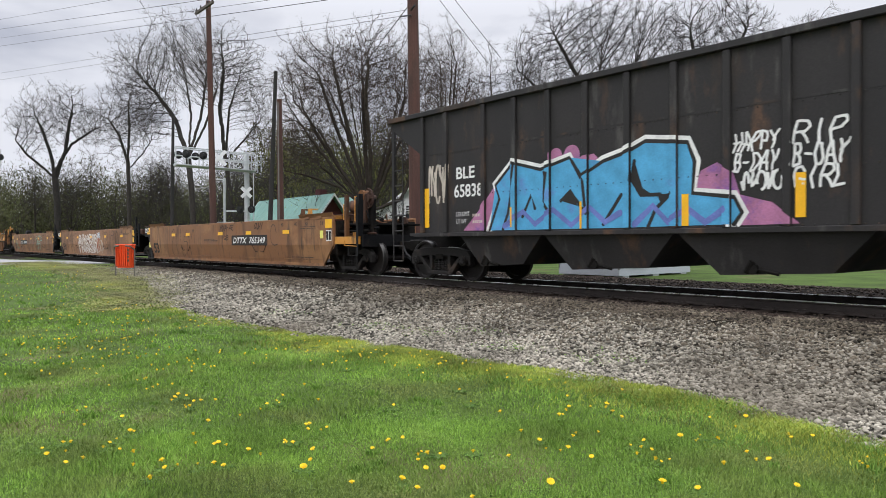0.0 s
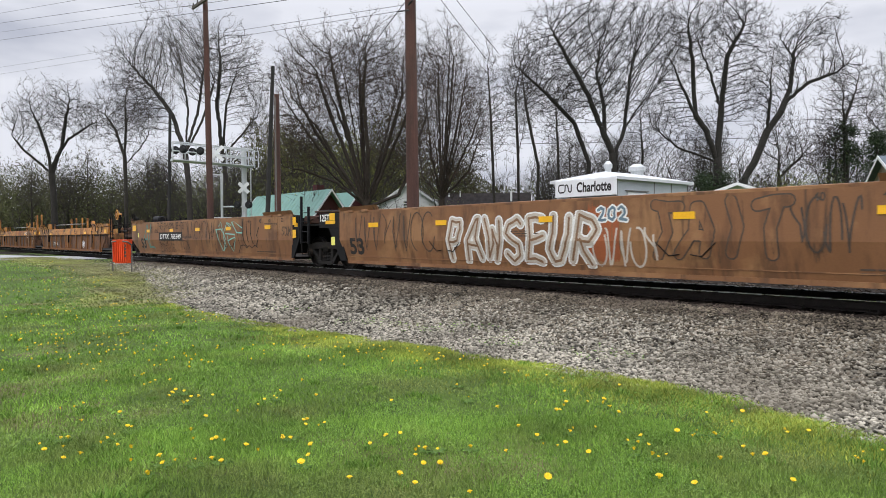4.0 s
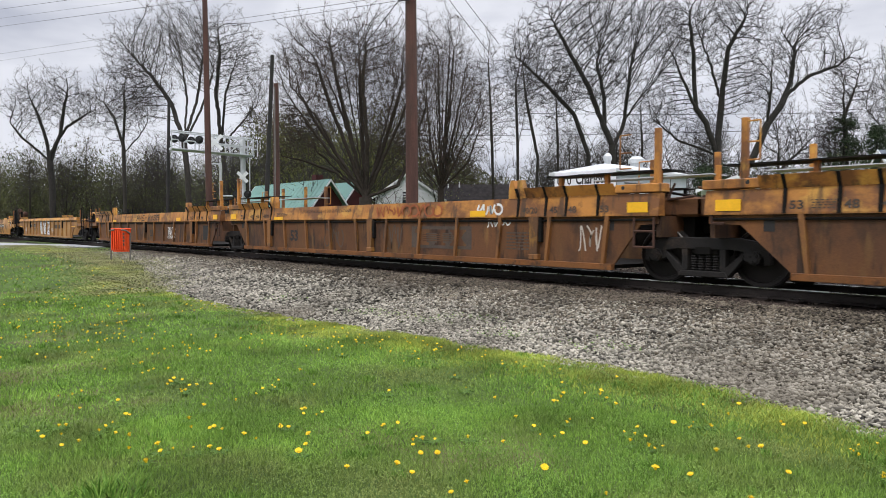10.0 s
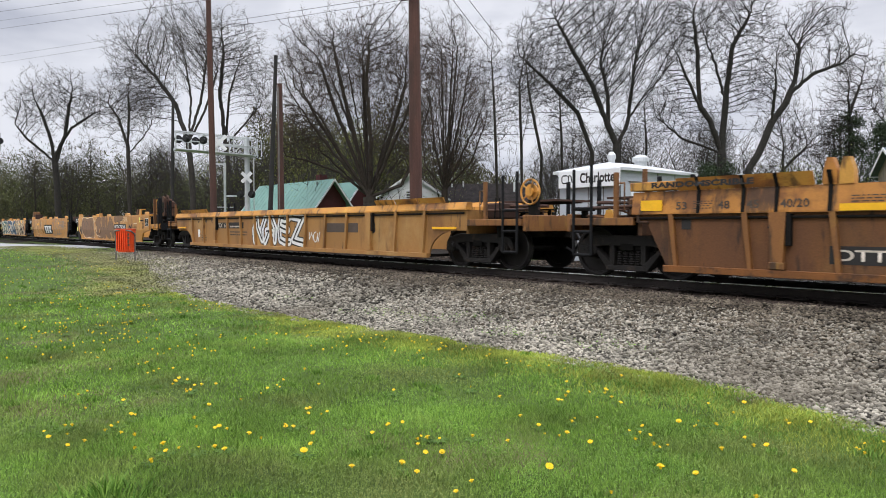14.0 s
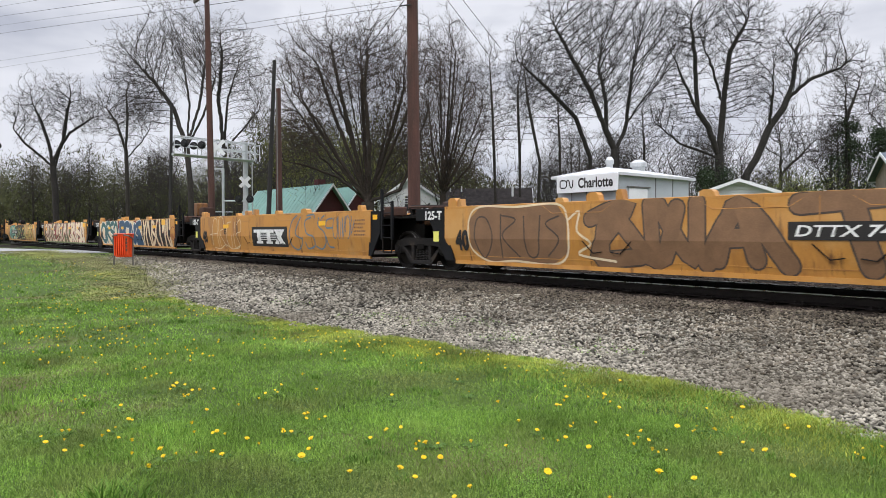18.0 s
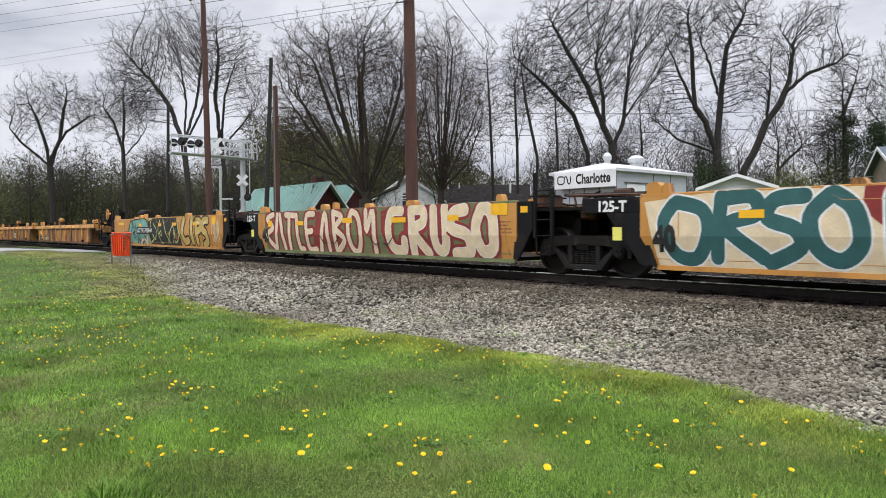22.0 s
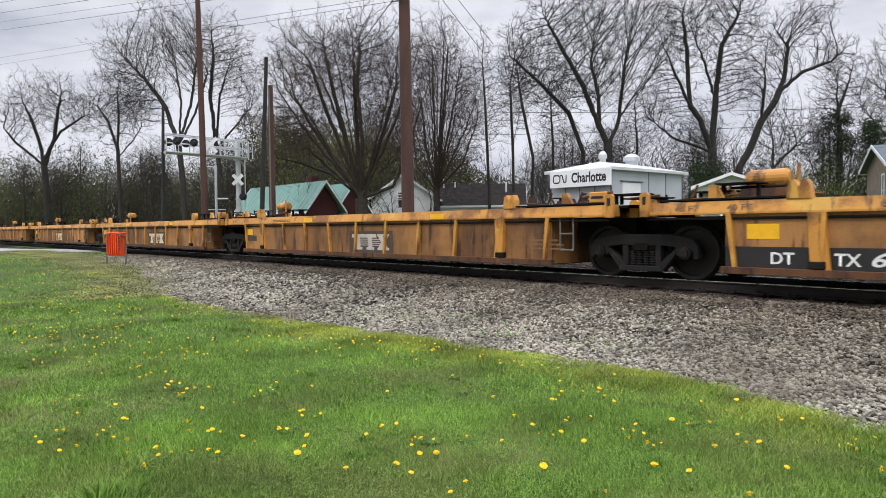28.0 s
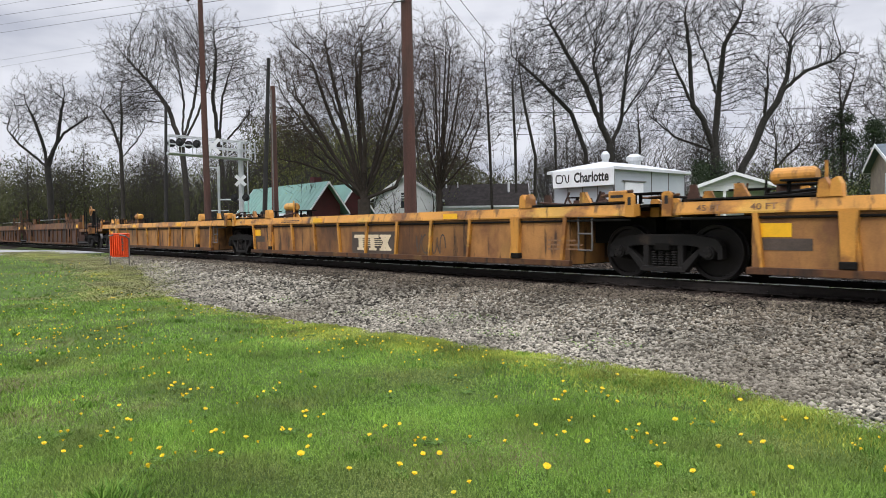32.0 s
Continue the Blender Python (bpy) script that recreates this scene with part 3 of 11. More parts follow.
# thin moss and trodden dirt between the lawn and the crossing
MOSS = leafy("moss", (0.14, 0.145, 0.065), (0.25, 0.24, 0.11), 0.85, (0.27, 0.30, 0.07), 0.35, 0.35)
n = 120000
x = rng.uniform(-47, -18, n)
y = ballast_edge(x) + rng.normal(-0.6, 0.75, n)
k = rng.uniform(0, 1, n) < 0.25 + 0.75 * patchy(x * 0.6, y * 1.2 + 1)
x, y = x[k], y[k]
c = np.stack([x, y, np.maximum(ground_z(x, y), ballast_z(x, y)) + rng.uniform(0.02, 0.06, len(x))], -1)
a = rng.uniform(0, 6.28, len(x))
u = np.stack([np.cos(a), np.sin(a), rng.uniform(-0.5, 0.5, len(x))], -1) * 0.022
v = np.stack([-np.sin(a), np.cos(a), rng.uniform(-0.5, 0.5, len(x))], -1) * 0.018
tagged(new("moss", soup("moss", np.stack([c - u, c + v, c + u, c - v], 1).reshape(-1, 3), 4 * np.arange(len(x))[:, None] + np.arange(4), MOSS)), "dry moss and trodden turf beside the crossing", "moss", kind="stuff")
# weeds rooted in the gravel
wx = np.concatenate([np.full(110, a) + rng.normal(0, 0.35, 110) for a in (-9.3, -8.4, -7.2, -10.6, -13.5, -5.6)])
wy = ballast_edge(wx) + np.repeat((1.0, 1.35, 0.75, 0.9, 1.1, 0.7), 110) + rng.normal(0, 0.14, 660)
c = np.stack([wx, wy, ballast_z(wx, wy) + rng.uniform(0.02, 0.05, 660)], -1)
a = rng.uniform(0, 6.28, 660)
u = np.stack([np.cos(a), np.sin(a), rng.uniform(-0.5, 0.5, 660)], -1) * 0.018
v = np.stack([-np.sin(a), np.cos(a), rng.uniform(-0.4, 0.4, 660)], -1) * 0.012
tagged(new("ballast_weeds", soup("ballast_weeds", np.stack([c - u, c + v, c + u, c - v], 1).reshape(-1, 3), 4 * np.arange(660)[:, None] + np.arange(4), CLOVER)), "small green weeds rooted in the gravel", "weeds", kind="stuff")
# low broad leaves of clover and weeds between the blades
for n, r0, r1, ww in ((80000, 3.2, 7, 0.0065), (60000, 7, 13, 0.010), (32000, 13, 26, 0.02)):
    x, y = lawn_points(n, r0, r1)
    k = rng.uniform(0, 1, len(x)) < np.clip(1.6 * patchy(x * 1.3 + 3, y * 1.7) - 0.35, 0.04, 1)
    x, y = x[k], y[k]
    n = len(x)
    c = np.stack([x, y, ground_z(x, y) + rng.uniform(0.012, 0.045, n)], -1)
    a = rng.uniform(0, 6.28, n)
    u = np.stack([np.cos(a), np.sin(a), rng.uniform(-0.5, 0.5, n)], -1) * (ww * rng.uniform(0.6, 1.4, n))[:, None]
    v = np.stack([-np.sin(a), np.cos(a), rng.uniform(-0.4, 0.4, n)], -1) * (ww * 0.7)
    p = np.stack([c - u, c + v, c + u, c - v], 1).reshape(-1, 3)
    tagged(new("clover", soup("clover", p, 4 * np.arange(n)[:, None] + np.arange(4), CLOVER)), "low clover and weed leaves in the lawn", "grass", kind="stuff")
# ragged taller tufts in the mown grass
tx, ty = lawn_points(420, 3.3, 22)
tx = np.concatenate([tx, [-4.55, -4.5, -4.6]])
ty = np.concatenate([ty, [1.15, 1.2, 1.12]])
big = np.concatenate([rng.uniform(0.5, 1.0, len(tx) - 3), [2.0, 1.8, 1.8]])
m = 46
bxx = np.repeat(tx, m) + rng.normal(0, 1, len(tx) * m) * 0.045 * np.repeat(big, m)
byy = np.repeat(ty, m) + rng.normal(0, 1, len(tx) * m) * 0.045 * np.repeat(big, m)
blades("grass_tufts", bxx, byy, 0.09 * np.repeat(big, m) * rng.uniform(0.5, 1.1, len(bxx)), 0.007 + 0.0007 * np.hypot(bxx, byy), GRASS_TUFT, "taller bright green tufts in the lawn", 1.1)

# ---------------------------------------------------------------- crossing road and the street behind
def ribbon(name, pts, half, material, label, lift=0.03, thick=0.12):
    """A road along points (x, y), lying on the ground with a real edge."""
    bm = bmesh.new()
    prev = None
    for i, (x, y) in enumerate(pts):
        a, b = Vector(pts[max(i - 1, 0)]), Vector(pts[min(i + 1, len(pts) - 1)])
        d = (b - a).normalized()
        nrm = Vector((-d.y, d.x)) * half
        row = []
        for s in (-1, -0.5, 0, 0.5, 1):
            q = Vector((x, y)) + nrm * s
            z = max(float(ground_z(q.x, q.y)), float(ballast_z(q.x, q.y)) if 9.5 < q.y < 15 else -1) + lift
            row.append(bm.verts.new((q.x, q.y, z)))
        lo = [bm.verts.new(row[0].co - Vector((0, 0, thick))), bm.verts.new(row[-1].co - Vector((0, 0, thick)))]
        if prev:
            for j in range(4):
                bm.faces.new((prev[0][j], row[j], row[j + 1], prev[0][j + 1]))
            bm.faces.new((prev[1][0], lo[0], row[0], prev[0][0]))
            bm.faces.new((prev[0][4], row[4], lo[1], prev[1][1]))
        prev = (row, lo)
    bmesh.ops.recalc_face_normals(bm, faces=bm.faces[:])
    return tagged(part(name, bm, material), label, "road", kind="structure")


ribbon("road", [(-45, 10.7), (-45, 9.6), (-46, 7.8), (-49, 5.8), (-54, 4.4), (-62, 3.0), (-75, 1.0), (-100, -2), (-160, -8)], 3.6, ASPHALT, "pale worn asphalt road leading to the level crossing")
ribbon("road", [(-47, 18.7), (-53, 20.5), (-62, 27), (-74, 38)], 3.8, ASPHALT, "pale worn asphalt road beyond the level crossing")

# ---------------------------------------------------------------- track
def rail_profile(y):
    h = [(-0.07, 0), (0.07, 0), (0.07, 0.015), (0.012, 0.04), (0.012, 0.13), (0.036, 0.142), (0.036, 0.166), (0.030, 0.17), (-0.030, 0.17), (-0.036, 0.166), (-0.036, 0.142), (-0.012, 0.13), (-0.012, 0.04), (-0.07, 0.015)]
    return [(y + a, RAIL - 0.172 + b) for a, b in h]


for s in (-1, 1):
    r = tagged(part("rail", extrude_x(bmesh.new(), rail_profile(TRACK + s * 0.755), -260, 90), RAIL_SIDE), "dark rusty steel rail with a worn shiny head", "rail", "rails of the track", "structure")
    part("rail_head", bx(-260, 90, TRACK + s * 0.755 - 0.038, TRACK + s * 0.755 + 0.038, RAIL - 0.016, RAIL, bevel=0.005), RAIL_TOP, r, "polished running surface")
tie = bx(-0.115, 0.115, -1.3, 1.3, -0.18, 0, bevel=0.012).copy()
tie_me = bpy.data.meshes.new("tie")
tie.to_mesh(tie_me)
tie_me.materials.append(TIE)
ties = thing("ties", pose(0, TRACK, RAIL - 0.172), "dark weathered wooden ties under the rails", "ties", kind="structure")
plate_me = bpy.data.meshes.new("tie_plate")
bmp = bx(-0.1, 0.1, -0.18, 0.18, 0, 0.016, bevel=0.004)
for a in (-0.06, 0.06):
    box(bmp, a - 0.015, a + 0.015, -0.1, -0.07, 0.016, 0.045)
bmp.to_mesh(plate_me)
plate_me.materials.append(RAIL_SIDE)
for i in range(150):
    x = 4 - i * 0.52
    t = share("tie", tie_me, ties, pose(x + random.uniform(-0.02, 0.02), random.uniform(-0.05, 0.05), 0, 0, 0, random.uniform(-1, 1)))
    if i < 75:
        share("tie_plate", plate_me, t, pose(0, -0.755, 0))

# ---------------------------------------------------------------- trees
def tubes(segs, sides):
    """Tapered prisms: segs is a list of (p, q, r0, r1)."""
    p = np.array([s[0] for s in segs], float)
    q = np.array([s[1] for s in segs], float)
    r0 = np.array([s[2] for s in segs])[:, None]
    r1 = np.array([s[3] for s in segs])[:, None]
    d = q - p
    d /= np.linalg.norm(d, axis=1, keepdims=True) + 1e-9
    ref = np.where(np.abs(d[:, 2:3]) < 0.9, [[0, 0, 1.0]], [[1.0, 0, 0]])
    u = np.cross(d, ref)
    u /= np.linalg.norm(u, axis=1, keepdims=True)
    w = np.cross(d, u)
    v = []
    for c, r in ((p, r0), (q, r1)):
        for i in range(sides):
            t = 2 * math.pi * i / sides
            v.append(c + (u * math.cos(t) + w * math.sin(t)) * r)
    v = np.stack(v, 1)
    o = (2 * sides) * np.arange(len(segs))[:, None]
    f = [o + [i, (i + 1) % sides, sides + (i + 1) % sides, sides + i] for i in range(sides)]
    return v.reshape(-1, 3), np.concatenate(f, 0)


def spikes(segs):
    """Fine twigs, three-sided and running out to a point."""
    p, q, r = np.array([s[0] for s in segs]), np.array([s[1] for s in segs]), np.array([s[2] for s in segs])[:, None]
    d = q - p
    u = np.cross(d, [[0.31, 0.87, 0.39]])
    u /= np.linalg.norm(u, axis=1, keepdims=True) + 1e-9
    w = np.cross(d / (np.linalg.norm(d, axis=1, keepdims=True) + 1e-9), u)
    v = np.stack([p + u * r, p + (w * 0.87 - u * 0.5) * r, p - (w * 0.87 + u * 0.5) * r, q], 1)
    o = 4 * np.arange(len(segs))[:, None]
    return v.reshape(-1, 3), np.concatenate([o + [0, 1, 3], o + [1, 2, 3], o + [2, 0, 3]], 0)


def grow(seed, limbs, lobes, r, step=0.34, dense=1.0):
    """A bare tree: given leading limbs, (across, up) in metres; shoots then reach for scattered points that fill the crown's lobes
    (across, up, half width, half height). Gives trunk segments, crown segments, twig segments and twig ends."""
    g = np.random.default_rng(seed)
    P, up_ = [], []
    for j, limb in enumerate(limbs):
        lean = 0.0 if j == 0 else g.uniform(-0.5, 0.5)
        pts = [np.array((u, 0.0, z)) for u, z in limb]
        if j:
            near = min(range(len(P)), key=lambda i: float(np.hypot(P[i][0] - pts[0][0], P[i][2] - pts[0][2])))
            pts[0] = P[near].copy()
        else:
            near = -1
            P.append(pts[0])
            up_.append(-1)
            near = 0
        for a, b in zip(pts, pts[1:]):
            a0 = P[near].copy()
            d = b - a0
            d[1] = lean * abs(np.linalg.norm(d)) * (1 if j else 0)
            n = max(1, int(np.linalg.norm(d) / step))
            side = g.normal(0, 0.04 if j else 0.015, (n, 3)) * step * 2
            for i in range(n):
                P.append(a0 + d * (i + 1) / n + (side[i] if i < n - 1 else 0))
                up_.append(near)
                near = len(P) - 1
    A = []
    for u, z, a, b in lobes:
        n = int(dense * (100 + 85 * a * b))
        q = g.normal(0, 1, (n, 3))
        q /= np.linalg.norm(q, axis=1, keepdims=True)
        q *= np.power(g.uniform(0.03, 1, (n, 1)), 0.5) * (1 + 0.24 * g.normal(size=(n, 1)))
        A.append(q * (a, a * 0.8, b) + (u, 0, z))
    A = np.concatenate(A)
    A = A[A[:, 2] > 1.2]
    Q = np.array(P)
    dist = np.full(len(A), 1e9)
    own = np.zeros(len(A), int)

    def meet(first, pts):
        d2 = ((A[:, None] - pts[None]) ** 2).sum(-1)
        k = d2.argmin(1)
        m = d2[np.arange(len(A)), k]
        better = m < dist
        dist[better], own[better] = m[better], first + k[better]

    meet(0, Q)
    tried = {}
    for _ in range(90):
        if not len(A):
            break
        d = A - Q[own]
        d /= np.linalg.norm(d, axis=1, keepdims=True) + 1e-9
        way = np.zeros((len(Q), 3))
        np.add.at(way, own, d)
        live = [i for i in np.unique(own) if tried.get(i, 0) < 4]
        if not live:
            break
        for i in live:
            tried[i] = tried.get(i, 0) + 1
        w = way[live]
        w /= np.linalg.norm(w, axis=1, keepdims=True) + 1e-9
        back = np.array([up_[i] for i in live])
        run = Q[live] - Q[np.maximum(back, 0)]
        run /= np.linalg.norm(run, axis=1, keepdims=True) + 1e-9
        first_try = np.array([tried[i] == 1 for i in live])[:, None]
        w += run * np.where(first_try, 0.55, 0.25) + g.normal(0, 0.08, w.shape) + (0, 0, 0.26)
        w /= np.linalg.norm(w, axis=1, keepdims=True)
        fresh = Q[live] + w * step
        first = len(Q)
        Q = np.concatenate([Q, fresh])
        up_ += [int(i) for i in live]
        meet(first, fresh)
        keep = dist > (step * 0.95) ** 2
        A, dist, own = A[keep], dist[keep], own[keep]
    n = len(Q)
    par = np.array(up_)
    tips = np.ones(n)
    tips[par[par >= 0]] = 0
    load = tips.copy()
    for i in range(n - 1, 0, -1):
        load[par[i]] += load[i]
    fine = 0.012
    p = math.log(max(2.0, load[0])) / math.log(r / fine)
    rad = fine * np.power(np.maximum(load, 1), 1 / p)
    rad[0] = r * 1.5
    trunk, crown, twigs, ends = [], [], [], []
    for i in range(1, n):
        s = (Q[par[i]], Q[i], min(rad[par[i]], rad[i] * 1.6) if par[i] else rad[i] * 1.25, rad[i])
        (trunk if rad[i] > 0.075 else crown).append(s)
        if rad[i] < 0.032:
            d = Q[i] - Q[par[i]]
            d /= np.linalg.norm(d) + 1e-9
            for _ in range(3 if tips[i] else 1 + (g.random() < 0.5)):
                e = d * 0.9 + g.normal(0, 0.55, 3) + (0, 0, 0.28)
                e /= np.linalg.norm(e)
                q = Q[i] + e * step * g.uniform(0.9, 2.1)
                twigs.append((Q[i], q, 0.0095, 0.003))
                for _ in range(3):
                    f = e + g.normal(0, 0.5, 3) + (0, 0, 0.2)
                    f /= np.linalg.norm(f)
                    b = Q[i] + (q - Q[i]) * g.uniform(0.2, 1)
                    t = b + f * step * g.uniform(0.5, 1.2)
                    twigs.append((b, t, 0.0072, 0.002))
                    ends.append(t)
    return trunk, crown, twigs, ends


def bud_mesh(points, n, size, spread, material, seed):
    g = np.random.default_rng(seed)
    pts = np.array([tuple(p) for p in points])
    c = pts[g.integers(0, len(pts), n)] + g.normal(0, spread, (n, 3))
    a = g.normal(0, 1, (n, 3))
    b = g.normal(0, 1, (n, 3))
    a /= np.linalg.norm(a, axis=1, keepdims=True)
    b /= np.linalg.norm(b, axis=1, keepdims=True)
    s = size * g.uniform(0.5, 1.3, (n, 1))
    v = np.stack([c - a * s, c + b * s * 0.7, c + a * s, c - b * s * 0.7], 1).reshape(-1, 3)
    return soup("leaves", v, 4 * np.arange(n)[:, None] + np.arange(4), material)


def bare_tree(x, y, label, seed, r, bark, budding, limbs, lobes):
    t = thing("tree", pose(x, y, float(ground_z(x, y)), 0, 0, 49.8), label, "tree", "trees behind the track")
    if budding:
        # a fan of upright limbs from the low fork
        top, lo, hi = limbs[0][-1], min(u - a for u, z, a, b in lobes), max(u + a for u, z, a, b in lobes)
        peak = max(z + b for u, z, a, b in lobes)
        gl = random.Random(seed)
        for k in range(16):
            f = (k + gl.uniform(-0.3, 0.3)) / 15 * 2 - 1
            u, z = (lo + hi) / 2 + f * (hi - lo) * 0.44, top[1] + (peak - top[1]) * (0.92 - 0.42 * f * f) * gl.uniform(0.86, 1.0)
            limbs += ((top, (top[0] + (u - top[0]) * 0.42, top[1] + (z - top[1]) * 0.40), (top[0] + (u - top[0]) * 0.78, top[1] + (z - top[1]) * 0.74), (u, z)),)
    trunk, crown, twigs, ends = grow(seed, limbs, lobes, r * (0.92 if budding else 0.62), dense=3.0 if budding else 1.2)
    for name, segs, sides in (("trunk", trunk, 10), ("crown", crown, 3), ("twigs", twigs, 3)):
        v, f = spikes(segs) if name == "twigs" else tubes(segs, sides)
        o = new(name, soup(name, v, f, bark, name == "trunk"))
        o.parent = t
        if name == "twigs":
            o["kind"] = "stuff"
    if budding:
        o = new("buds", bud_mesh(ends, 36000, 0.028, 0.09, BUD, seed))
        o.parent = t
        o["label"], o["kind"] = "reddish opening spring buds", "stuff"
    return t


